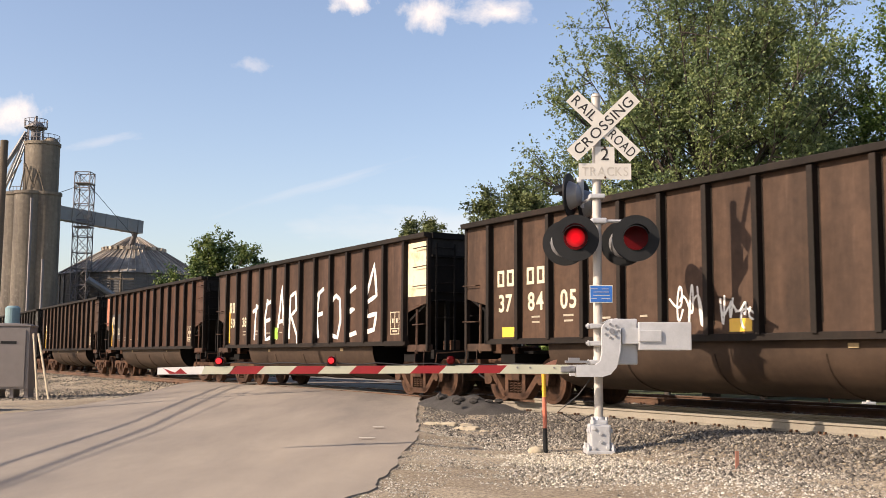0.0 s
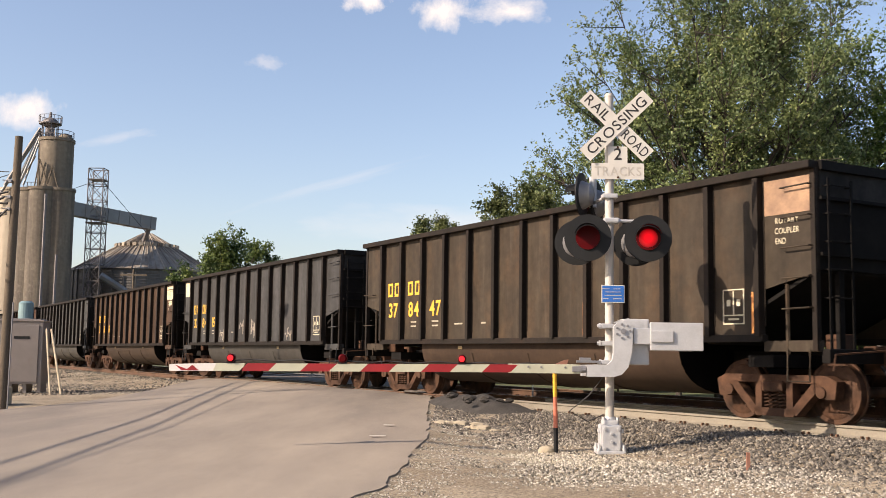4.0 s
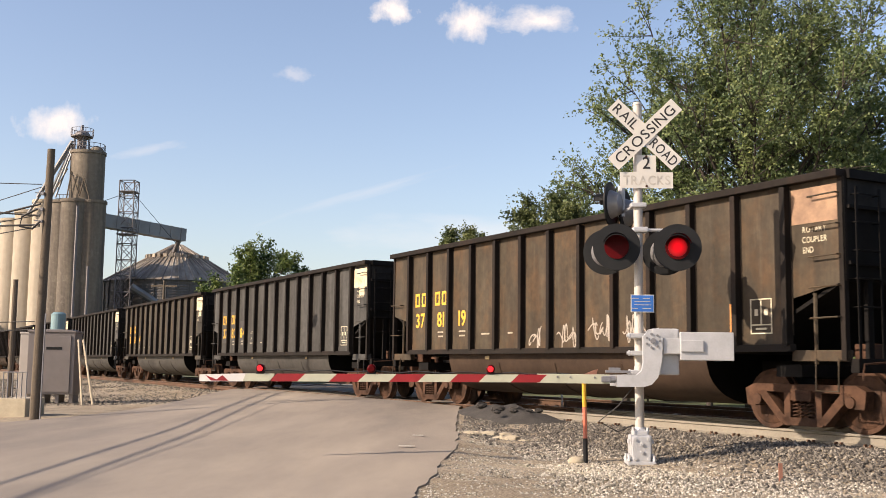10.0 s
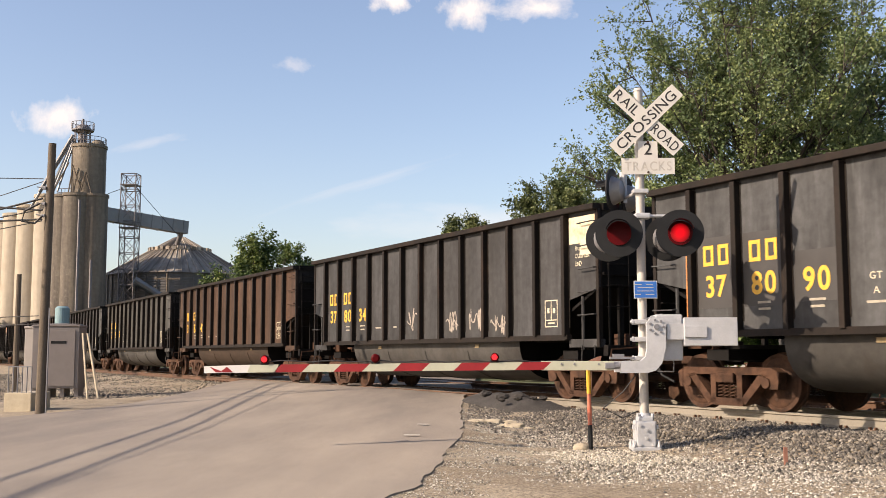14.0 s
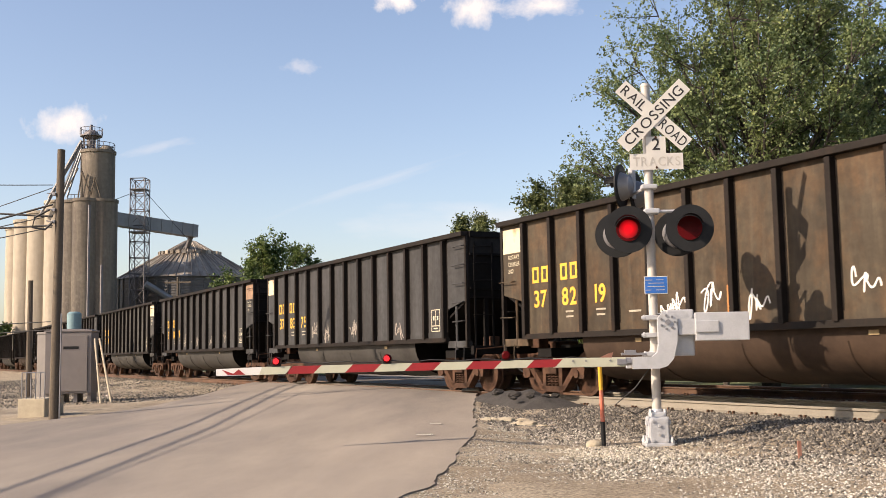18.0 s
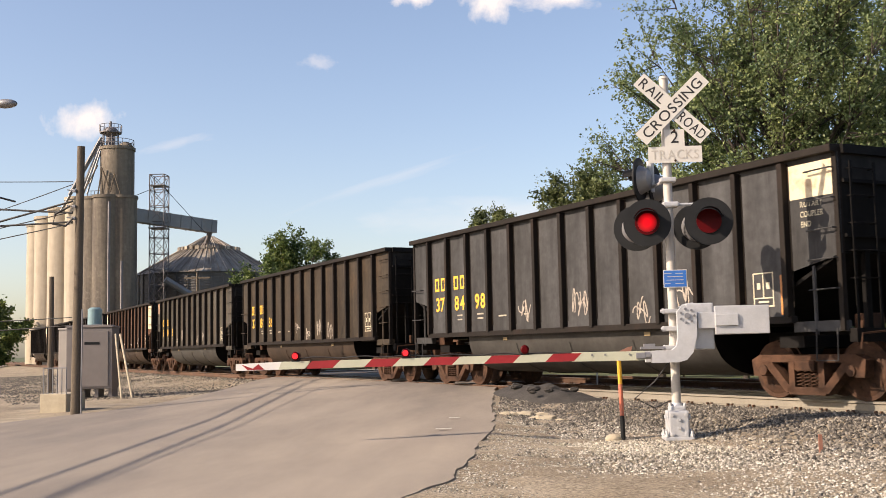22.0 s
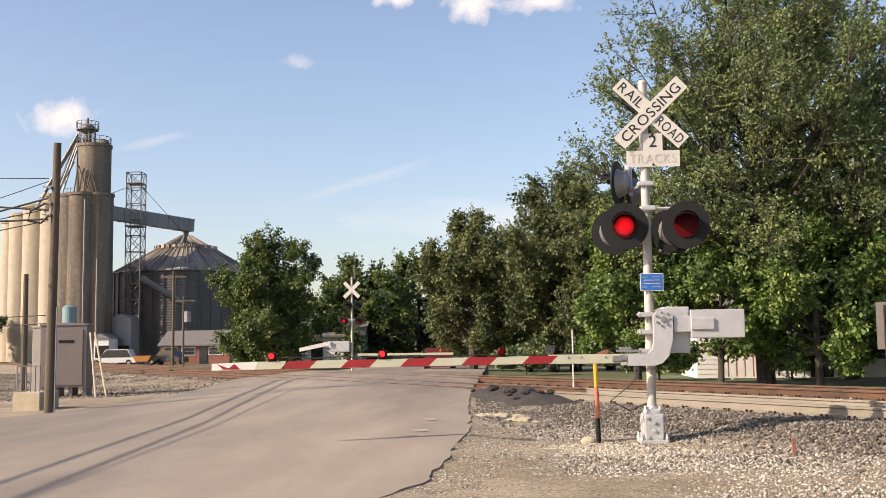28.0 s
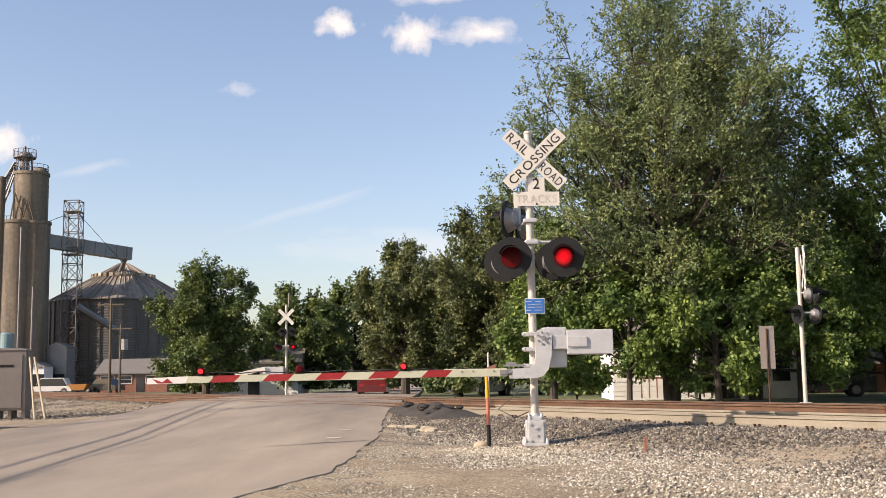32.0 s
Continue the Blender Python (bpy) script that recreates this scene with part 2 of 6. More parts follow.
ASPHALT = material("asphalt", (0.178, 0.152, 0.128), 0.9, 0, 0.16, 0.35, stretch=(1, 0.25, 1), grain=0.22, grain_scale=140, bump=0.2, bump_scale=180,
                   second=(0.345, 0.292, 0.228), amount=0.44, second_scale=0.22, second_stretch=(1.3, 0.35, 1), soft=0.16, third=(0.135, 0.118, 0.102), third_amount=0.26, third_scale=0.9)
SILVER = material("silver_paint", (0.4774, 0.4851, 0.4928), 0.45, 0.25, 0.10, 5, grain=0.08, grain_scale=50, second=(0.3465, 0.3465, 0.3465), amount=0.28, second_scale=5)
MAST_PAINT = material("mast_paint", (0.462, 0.4312, 0.385), 0.55, 0.1, 0.12, 4, grain=0.1, second=(0.3465, 0.3157, 0.2772), amount=0.3, second_scale=4, second_stretch=(1, 1, 0.3))
SIGN_WHITE = material("sign_white", (0.5544, 0.539, 0.4928), 0.5, 0, 0.05, 4, second=(0.462, 0.4389, 0.385), amount=0.25, second_scale=3)
SIGN_BLACK = material("sign_black", (0.0154, 0.0154, 0.0154), 0.6, 0, 0.2)
SIGN_FADED = material("sign_faded", (0.44, 0.415, 0.365), 0.6, 0, 0.2)
BLACK = material("matt_black", (0.008, 0.009, 0.010), 0.6, 0, 0.3, 5, spec=0.25)
GREY_BACK = material("grey_metal", (0.231, 0.231, 0.2387), 0.5, 0.5, 0.15, 5)
GATE_RED = material("gate_red", (0.255, 0.0125, 0.016), 0.4, 0, 0.12, 5)
GATE_WHITE = material("gate_white", (0.4201, 0.4269, 0.3252), 0.5, 0, 0.08, 5, second=(0.3727, 0.3456, 0.271), amount=0.3, second_scale=4)
TIP_WHITE = material("tip_white", (0.6006, 0.5929, 0.5698), 0.5, 0, 0.06, 5)
BLUE = material("sign_blue", (0.01925, 0.1232, 0.4235), 0.45, 0, 0.1, 4)
YELLOW_POST = material("post_yellow", (0.5775, 0.3234, 0.0231), 0.6, 0, 0.15, 5)
ORANGE_POST = material("post_orange", (0.462, 0.1309, 0.077), 0.7, 0, 0.2, 9, second=(0.3465, 0.1925, 0.154), amount=0.4, second_scale=12)
LENS_DARK = material("lens_red", (0.065, 0.0025, 0.0035), 0.35, 0, 0.1, 6, spec=0.08)
GLOW = material("lamp_glow", (0.12, 0.004, 0.005), 0.4, emit=(1.0, 0.004, 0.012), strength=0.62, spec=0.2)
_gn = GLOW.node_tree
_gc, _gl, _gr = _gn.nodes.new("ShaderNodeTexCoord"), _gn.nodes.new("ShaderNodeVectorMath"), _gn.nodes.new("ShaderNodeMapRange")
_gl.operation = "LENGTH"
_gr.inputs["From Min"].default_value, _gr.inputs["From Max"].default_value = 0.03, 0.122
_gr.inputs["To Min"].default_value, _gr.inputs["To Max"].default_value = 0.75, 0.06
_gn.links.new(_gc.outputs["Object"], _gl.inputs[0]), _gn.links.new(_gl.outputs["Value"], _gr.inputs["Value"])
_gn.links.new(_gr.outputs[0], _gn.nodes["Principled BSDF"].inputs["Emission Strength"])
LED_GLOW = material("gate_lamp_glow", (0.8, 0.03, 0.03), 0.3, emit=(1.0, 0.012, 0.03), strength=0.62, spec=0.2)
# concrete twice, light painted in: dark for shaded silos, pale for sunlit row
CONCRETE_SHADED = material("silo_concrete", (0.222, 0.188, 0.142), 0.9, 0, 0.10, 0.12, stretch=(1, 1, 0.25), grain=0.3, grain_scale=2.5, second=(0.066, 0.056, 0.048), amount=0.5, second_scale=0.35, second_stretch=(1, 1, 0.08), third=(0.34, 0.295, 0.235), third_amount=0.34, third_scale=0.8)
CONCRETE_PALE = material("silo_concrete_pale", (0.43, 0.375, 0.29), 0.9, 0, 0.14, 0.2, stretch=(1, 1, 0.15), grain=0.15, grain_scale=1.2, second=(0.28, 0.24, 0.185), amount=0.42, second_scale=0.3, second_stretch=(1, 1, 0.08))
GALV = material("galvanised", (0.19, 0.195, 0.20), 0.5, 0.4, 0.15, 0.4, second=(0.20, 0.17, 0.14), amount=0.35, second_scale=0.6)
# dark galvanised wall with the shade on the bin put into its colour
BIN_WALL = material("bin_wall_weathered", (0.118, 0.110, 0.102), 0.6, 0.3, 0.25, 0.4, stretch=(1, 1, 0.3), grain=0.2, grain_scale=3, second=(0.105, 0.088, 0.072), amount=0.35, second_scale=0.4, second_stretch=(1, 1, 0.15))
BIN_ROOF = material("bin_roof", (0.46, 0.41, 0.34), 0.55, 0.3, 0.2, 0.4, each=0.7, second=(0.26, 0.19, 0.13), amount=0.45, second_scale=0.5)
LATTICE = material("lattice_steel", (0.16, 0.15, 0.15), 0.6, 0.4, 0.2, 1)
POLE_WOOD = material("pole_wood", (0.118, 0.093, 0.066), 0.9, 0, 0.3, 3, stretch=(3, 3, 0.2), grain=0.3, grain_scale=20, bump=0.5, bump_scale=25)
CABINET = material("cabinet_grey", (0.178, 0.158, 0.148), 0.55, 0.2, 0.08, 2, second=(0.1617, 0.1386, 0.127), amount=0.3, second_scale=2)
CASE_PALE = material("case_pale_grey", (0.30, 0.275, 0.25), 0.55, 0.1, 0.08, 2)
BARK = material("bark", (0.06901, 0.05681, 0.04707), 0.95, 0, 0.35, 3, stretch=(2, 2, 0.3), grain=0.4, bump=0.8, bump_scale=15)
WIRE = material("wire_black", (0.02, 0.02, 0.02), 0.6)
SIDING = material("white_siding", (0.62, 0.63, 0.62), 0.7, 0, 0.06, 2, second=(0.5, 0.5, 0.48), amount=0.25)
SHINGLE = material("roof_shingle", (0.154, 0.1463, 0.1424), 0.9, 0, 0.2, 4, grain=0.3, grain_scale=30)
BRICK = material("red_brick", (0.2618, 0.1155, 0.077), 0.9, 0, 0.2, 4, grain=0.2, grain_scale=30)
GLASS = material("window_glass", (0.03, 0.035, 0.04), 0.08, 0, 0.1, 1, coat=0.3)
STAKE = material("stake_rust", (0.2156, 0.1001, 0.0693), 0.85, 0, 0.2, 9)
BLOCK = material("pale_block", (0.4466, 0.385, 0.2772), 0.9, 0, 0.12, 5, grain=0.15)
TANK = material("tank_blue", (0.154, 0.2541, 0.2772), 0.5, 0, 0.1, 3)
VAN_WHITE = material("van_white", (0.5775, 0.5775, 0.5698), 0.3, 0, 0.03, 2, coat=0.3)
CAR_BLACK = material("car_black", (0.02, 0.022, 0.025), 0.25, 0, 0.1, 2, coat=0.4)
CAR_RED = material("car_red", (0.10, 0.012, 0.012), 0.3, 0, 0.1, 2, coat=0.4)
TYRE = material("tyre_rubber", (0.02, 0.02, 0.02), 0.8)
RUST_ORANGE = material("loader_orange", (0.3234, 0.1309, 0.0231), 0.6, 0, 0.2, 3)

# ---- ground ----
def gravel_material():
    """Pale dirt and fine gravel near the road, weeds and grass farther off."""
    ma = bpy.data.materials.new("dirt_gravel")
    ma.use_nodes = True
    nt = ma.node_tree
    L = nt.links.new
    bs = nt.nodes["Principled BSDF"]
    bs.inputs["Roughness"].default_value = 0.95
    co = nt.nodes.new("ShaderNodeTexCoord")

    def noise_fac(sc, det=6.0):
        n = nt.nodes.new("ShaderNodeTexNoise")
        n.inputs["Scale"].default_value, n.inputs["Detail"].default_value, n.inputs["Roughness"].default_value = sc, det, 0.65
        L(co.outputs["Object"], n.inputs["Vector"])
        return n.outputs["Fac"]

    def ramped(fac, stops):
        r = nt.nodes.new("ShaderNodeValToRGB")
        r.color_ramp.elements[0].position, r.color_ramp.elements[0].color = stops[0][0], (*stops[0][1], 1)
        r.color_ramp.elements[1].position, r.color_ramp.elements[1].color = stops[-1][0], (*stops[-1][1], 1)
        for p, c in stops[1:-1]:
            e = r.color_ramp.elements.new(p)
            e.color = (*c, 1)
        L(fac, r.inputs[0])
        return r.outputs[0]

    broad = ramped(noise_fac(0.45), [(0.35, (0.20, 0.16, 0.112)), (0.5, (0.27, 0.225, 0.162)), (0.65, (0.35, 0.305, 0.235))])
    fine = ramped(noise_fac(28, 4), [(0.36, (0.45, 0.42, 0.38)), (0.52, (1.0, 0.98, 0.94)), (0.68, (1.45, 1.42, 1.36))])
    m = nt.nodes.new("ShaderNodeMix")
    m.data_type, m.blend_type = "RGBA", "MULTIPLY"
    m.inputs["Factor"].default_value = 1.0
    L(broad, m.inputs[6]), L(fine, m.inputs[7])
    L(m.outputs[2], bs.inputs["Base Color"])
    bp = nt.nodes.new("ShaderNodeBump")
    bp.inputs["Strength"].default_value, bp.inputs["Distance"].default_value = 0.8, 0.03
    L(noise_fac(22, 5), bp.inputs["Height"]), L(bp.outputs[0], bs.inputs["Normal"])
    return ma


DIRT = gravel_material()
GRASS = material("grass_field", (0.077, 0.1001, 0.03465), 0.95, 0, 0.35, 0.3, grain=0.4, grain_scale=15, second=(0.1694, 0.1386, 0.077), amount=0.4, second_scale=0.2)


def build_ground():
    ds = [-3000, -800, -200, -60, -30, -16, -12, -10, -8, -7.2, -6.4, -4.5, -2, 0, 1.9, 2.4, 3, 3.6, 4.2, 4.8, 5.5, 6.5, 7.5, 9, 11, 13.5, 18, 30, 60, 200, 800, 3000]
    ss = [-3000, -800, -200, -60] + [v for v in range(-30, 61, 2)] + [80, 110, 150, 250, 500, 1000, 3000]
    rows = []
    for d in ds:
        row = []
        for s in ss:
            p = tp(s, d)
            z = steps(d, GROUND)
            if 2.2 < d < 14 and -30 < s < 60:
                z += 0.05 * (noise.noise(Vector((p.x * 0.5, p.y * 0.5, 0))))
            row.append((p.x, p.y, z))
        rows.append(row)
    bm = sheet(B(), rows)
    me_ob = part("ground", bm, DIRT)
    me_ob.data.materials.append(GRASS)
    me_ob.data.polygons.foreach_set("material_index", [1 if sd(p.center.x, p.center.y)[1] < -8.5 else 0 for p in me_ob.data.polygons])
    tagged(me_ob, "pale gravel and dirt verge with grass behind the tracks", "ground", kind="structure")


def build_road():
    ys = [-60, -30, -15, -8, -4, 0, 4, 7, 9] + [10 + 0.1 * i for i in range(134)] + [23.5, 24.5, 26, 28, 30, 32, 34, 36, 38, 40, 42, 44, 48, 52, 58, 65, 75, 90, 120, 180, 260]
    rows = []
    for y in ys:
        right = road_right(y)
        left = steps(y, [(8, -16), (18, -13.2), (24, -11.1), (27, -9.8), (31, -9.1), (39, -9.3), (55, -9.3), (60, -9.0)])
        row = []
        for i in range(15):
            x = left + (right - left) * i / 14
            z = road_z(x, y) - 0.03 * abs(i / 7 - 1) ** 3
            row.append((x, y, z))
        row.append((right + 0.03, y, road_z(right, y) - 0.14))
        row.insert(0, (left - 0.05, y, min(road_z(left, y), ground_z(left, y)) - 0.06))
        rows.append(row)
    ob = part("road", sheet(B(), rows), ASPHALT)
    tagged(ob, "worn pale asphalt road rising to the crossing", "road", kind="structure")


def build_shoulder():
    """The dirt that slopes from the asphalt's broken edge down to the verge."""
    rows = []
    for j in range(190):
        y = 5.5 + j * 0.1
        a = road_right(y) - 0.02
        row = [(a, y, road_z(a, y) - 0.16)]
        for i in range(13):
            x = a + 0.02 + SHOULDER * 1.04 * i / 12
            k = noise.noise(Vector((x * 2.2, y * 2.2, 0))) * 0.03 + noise.noise(Vector((x * 9, y * 9, 4))) * 0.010
            row.append((x, y, ground_z(x, y) + (k if i < 12 else -0.04) + 0.004))
        rows.append(row)
    tagged(part("shoulder", sheet(B(), rows), DIRT, smooth=True), "tan dirt shoulder sloping from the broken asphalt edge", "shoulder", kind="structure")


def build_road_details():
    for x, y, w in ((-1.05, 17.6, 0.18), (-1.12, 16.0, 0.24)):
        m = part("paint_mark", box(B(), x, y, road_z(x, y) + 0.006, w, 0.07, 0.008), SIGN_FADED)
        tagged(m, "worn white paint dash on the asphalt", "road mark", kind="structure")
    rng = random.Random(8)
    rows = []
    for i in range(25):
        row = []
        for j in range(13):
            u, v = i / 24, j / 12
            s, d = 8.2 + 3.5 * u, 1.0 + 1.45 * v
            p = tp(s, d)
            rise = math.sin(math.pi * u) ** 0.7 * math.sin(math.pi * v) ** 0.8
            k = 0.5 + noise.noise(Vector((p.x * 2.2, p.y * 2.2, 3)))
            row.append((p.x, p.y, ground_z(p.x, p.y) - 0.05 + rise * (0.24 + 0.14 * k) + 0.025 * noise.noise(Vector((p.x * 9, p.y * 9, 1)))))
        rows.append(row)
    heap = part("asphalt_mound", sheet(B(), rows), RUBBLE, smooth=True)
    tagged(heap, "dark mound of crumbled asphalt between the road and the rail", "asphalt mound")
    for i in range(9):
        s, d = rng.uniform(8.8, 11.0), rng.uniform(1.3, 2.4)
        p = tp(s, d)
        bm = B()
        r = rng.uniform(0.05, 0.11)
        bmesh.ops.create_icosphere(bm, subdivisions=2, radius=r, matrix=Matrix.Translation((p.x, p.y, ground_z(p.x, p.y) + 0.20 + r * 0.2)) @ Matrix.Diagonal((1.3, 0.9, 0.6, 1)))
        for v in bm.verts:
            v.co += Vector((rng.uniform(-1, 1), rng.uniform(-1, 1), rng.uniform(-1, 1))) * r * 0.22
        part("lump", bm, RUBBLE, heap)


def build_chunks():
    rng = random.Random(18)
    for i in range(9):
        x, y = 0.05 + rng.uniform(-0.35, 0.75), 18.6 + rng.uniform(-0.6, 0.6)
        r = rng.uniform(0.05, 0.13)
        bm = B()
        bmesh.ops.create_icosphere(bm, subdivisions=2, radius=r, matrix=Matrix.Translation((x, y, ground_z(x, y) + r * 0.12)) @ Matrix.Diagonal((1.5, 0.9, 0.5, 1)))
        for v in bm.verts:
            v.co += Vector((rng.uniform(-1, 1), rng.uniform(-1, 1), rng.uniform(-1, 1))) * r * 0.2
        tagged(part("concrete_chunk", bm, BLOCK), "pale broken concrete chunk lying on the dirt shoulder", "chunk", "concrete chunks")


RUBBLE = material("asphalt_rubble", (0.042, 0.038, 0.034), 0.95, 0, 0.3, 4, grain=0.3, grain_scale=40, bump=0.6, bump_scale=30)
build_ground()
build_road()
build_shoulder()
build_road_details()
build_chunks()

# ---- the two tracks ----
def rail_outline(head=0.036, web=0.010, foot=0.07, h=0.172):
    return [(-foot, 0), (foot, 0), (foot, 0.012), (web, 0.035), (web, h - 0.045), (head, h - 0.032), (head, h - 0.006), (head - 0.008, h),
            (-head + 0.008, h), (-head, h - 0.006), (-head, h - 0.032), (-web, h - 0.045), (-web, 0.035), (-foot, 0.012)]


def build_track(d0, side_mat, label):
    tr = thing("railway_track", label, "track", Matrix.Translation(tp(0, d0, RAIL_Z)) @ Matrix.Rotation(radians(TRACK_TURN), 4, "Z"), kind="structure")
    turn = Matrix.Rotation(radians(90), 4, "Z")
    for g in (-0.755, 0.755):
        # past 11 m the near rails' duller light is painted as brown
        for a, b, mat in ((-180, 11.0, side_mat), (11.0, 520, RAIL_RUST_SHADE)):
            bm = prism(B(), rail_outline(), a, b, Matrix.Translation((0, g, -0.172)) @ turn.inverted() @ Matrix.Diagonal((1, -1, 1, 1)))
            part("rail", bm, mat, tr)
        head = box(B(), -170, g, 0.0015, 700, 0.056, 0.003)
        part("rail_head", head, RAIL_HEAD, tr)
    bm = box(B(), 0, 0, 0, 0.22, 2.6, 0.17, 0.012)
    first = None
    for i in range(170):
        x = 16 - i * 0.52
        m = Matrix.Translation((x + random.uniform(-0.03, 0.03), random.uniform(-0.05, 0.05), -0.268)) @ Matrix.Rotation(random.uniform(-0.02, 0.02), 4, "Z")
        if first is None:
            first = part("sleeper", bm, TIE, tr)
            first.matrix_basis = m
        else:
            share(first, tr, m)
    plate = None
    for i in range(0, 100):
        x = 16 - i * 0.52
        for g in (0.755, -0.755):
            m = Matrix.Translation((x, g, -0.172))
            if plate is None:
                bm = box(B(), 0, 0, -0.004, 0.19, 0.36, 0.016)
                for k in (-1, 1):
                    box(bm, 0.05 * k, 0.11, 0.022, 0.022, 0.05, 0.04)
                    box(bm, 0.05 * k, -0.11, 0.022, 0.022, 0.05, 0.04)
                plate = part("tie_plate", bm, RAIL_RUST_SHADE, tr)
                plate.matrix_basis = m
            else:
                share(plate, tr, m)
    return tr


build_track(0.0, RAIL_SIDE, "near railway track with dusty pale rails on old ties")
build_track(-4.4, RAIL_RUST_SHADE, "far railway track with rust-brown rails")


def stones(name, n, region, size, mat, label, seed, bury=0.25):
    """Loose broken stones, each a small uneven lump."""
    rng = np.random.default_rng(seed)
    t = (1 + 5 ** 0.5) / 2
    ico = np.array([(-1, t, 0), (1, t, 0), (-1, -t, 0), (1, -t, 0), (0, -1, t), (0, 1, t), (0, -1, -t), (0, 1, -t), (t, 0, -1), (t, 0, 1), (-t, 0, -1), (-t, 0, 1)]) / 1.9
    fc = np.array([(0, 11, 5), (0, 5, 1), (0, 1, 7), (0, 7, 10), (0, 10, 11), (1, 5, 9), (5, 11, 4), (11, 10, 2), (10, 7, 6), (7, 1, 8), (3, 9, 4), (3, 4, 2), (3, 2, 6), (3, 6, 8), (3, 8, 9), (4, 9, 5), (2, 4, 11), (6, 2, 10), (8, 6, 7), (9, 8, 1)])
    if size < 0.03:
        ico = np.array([(1, 0, 0), (-1, 0, 0), (0, 1, 0), (0, -1, 0), (0, 0, 1), (0, 0, -1)]) * 1.12
        fc = np.array([(0, 2, 4), (2, 1, 4), (1, 3, 4), (3, 0, 4), (2, 0, 5), (1, 2, 5), (3, 1, 5), (0, 3, 5)])
    nv = len(ico)
    vs, fs, k = [], [], 0
    while k < n:
        s, d = rng.uniform(*region[0]), rng.uniform(*region[1])
        p = tp(s, d)
        if region[2](p.x, p.y, d, rng):
            continue
        r = size * rng.uniform(0.55, 1.35)
        sc = rng.uniform(0.6, 1.25, 3) * (1, 1, 0.75) * r
        v = ico * rng.uniform(0.55, 1.3, (nv, 1)) * sc
        a = rng.uniform(0, 6.28)
        v = v @ np.array([(math.cos(a), math.sin(a), 0), (-math.sin(a), math.cos(a), 0), (0, 0, 1)])
        fs.append(fc + nv * k)
        vs.append(v + (p.x, p.y, ground_z(p.x, p.y) + r * (0.35 - bury)))
        k += 1
    ob = raw(name, np.concatenate(vs), np.concatenate(fs), mat)
    return tagged(ob, label, "gravel", kind="stuff")


def stone_material(name, stops):
    """Every stone has its own shade."""
    ma = bpy.data.materials.new(name)
    ma.use_nodes = True
    nt = ma.node_tree
    g = nt.nodes.new("ShaderNodeNewGeometry")
    r = nt.nodes.new("ShaderNodeValToRGB")
    r.color_ramp.elements[0].color, r.color_ramp.elements[1].color = (*stops[0], 1), (*stops[-1], 1)
    for i, c in enumerate(stops[1:-1]):
        r.color_ramp.elements.new((i + 1) / (len(stops) - 1)).color = (*c, 1)
    nt.links.new(g.outputs["Random Per Island"], r.inputs[0])
    nt.links.new(r.outputs[0], nt.nodes["Principled BSDF"].inputs["Base Color"])
    nt.nodes["Principled BSDF"].inputs["Roughness"].default_value = 0.9
    return ma


STONE_GREY = stone_material("ballast_grey", [(0.03, 0.027, 0.023), (0.064, 0.057, 0.048), (0.102, 0.091, 0.076), (0.155, 0.138, 0.114), (0.31, 0.282, 0.232)])
STONE_CHALK = stone_material("chalk_pale", [(0.22, 0.195, 0.145), (0.38, 0.345, 0.265), (0.58, 0.54, 0.44)])
STONE_PALE = stone_material("gravel_pale", [(0.08, 0.072, 0.06), (0.20, 0.183, 0.15), (0.34, 0.315, 0.262), (0.58, 0.55, 0.475)])


def on_road(x, y, margin=0.15):
    return ROAD_L - 2.0 < x < ROAD_R + margin and y < 60


stones("ballast_near", 42000, ((-12, 14.5), (0.55, 4.8), lambda x, y, d, r: on_road(x, y) or (d > 3.2 and r.uniform() < (d - 3.2) / 1.6)), 0.028,
       STONE_GREY, "grey crushed-stone ballast beside the rails", 1)
stones("gravel_verge", 34000, ((-12, 10), (3.3, 8.2), lambda x, y, d, r: on_road(x, y, 0.3) or r.uniform() < max(0, (d - 4.0) / 4.0) or r.uniform() < max(0, (3.9 - d)) or r.uniform() < 0.80 * min(1, max(0, (1.5 - x) / 0.9)) or r.uniform() < 0.5 * (0.5 + noise.noise(Vector((x * 0.7, y * 0.7, 1))))), 0.019,
       STONE_PALE, "pale limestone gravel on the verge", 2, 0.2)
stones("gravel_fine", 15000, ((-9, 13), (3.0, 9.5), lambda x, y, d, r: x < road_right(y) + 0.02 or x > road_right(y) + 3.4 * r.uniform() + 0.3), 0.011, STONE_PALE, "fine tan gravel scattered on the dirt shoulder", 6, 0.1)
stones("chalk_gravel", 1700, ((-12, 10), (3.4, 5.6), lambda x, y, d, r: not (0.4 < x < 3.4) or ((x - 1.9) / 1.7) ** 2 + ((y - 14.3) / 0.9) ** 2 > 1.2 * r.uniform() ** 0.6 + 0.5 * noise.noise(Vector((x * 1.5, y * 1.5, 7)))), 0.02, STONE_CHALK, "whitish limestone chips round the mast foot", 7, 0.1)
stones("ballast_middle", 6500, ((-14, 30), (-7.2, -0.5), lambda x, y, d, r: on_road(x, y, 0.2)), 0.05, STONE_GREY, "grey ballast between the tracks", 3)
stones("ballast_left", 15000, ((26, 72), (1.0, 10.5), lambda x, y, d, r: ROAD_L - 0.6 < x or (y < 29 and x > -11 - (25 - y) * 0.4)), 0.036, STONE_GREY, "grey ballast slope beside the signal cabinet", 4)

# ---- coal train ----
CAR_PITCH, SPEED, FIRST = 15.925, 18.541, 11.88
BODY = 14.35
HALF = BODY / 2
TOP, SILL = 3.75, 1.27
BAYS = 14


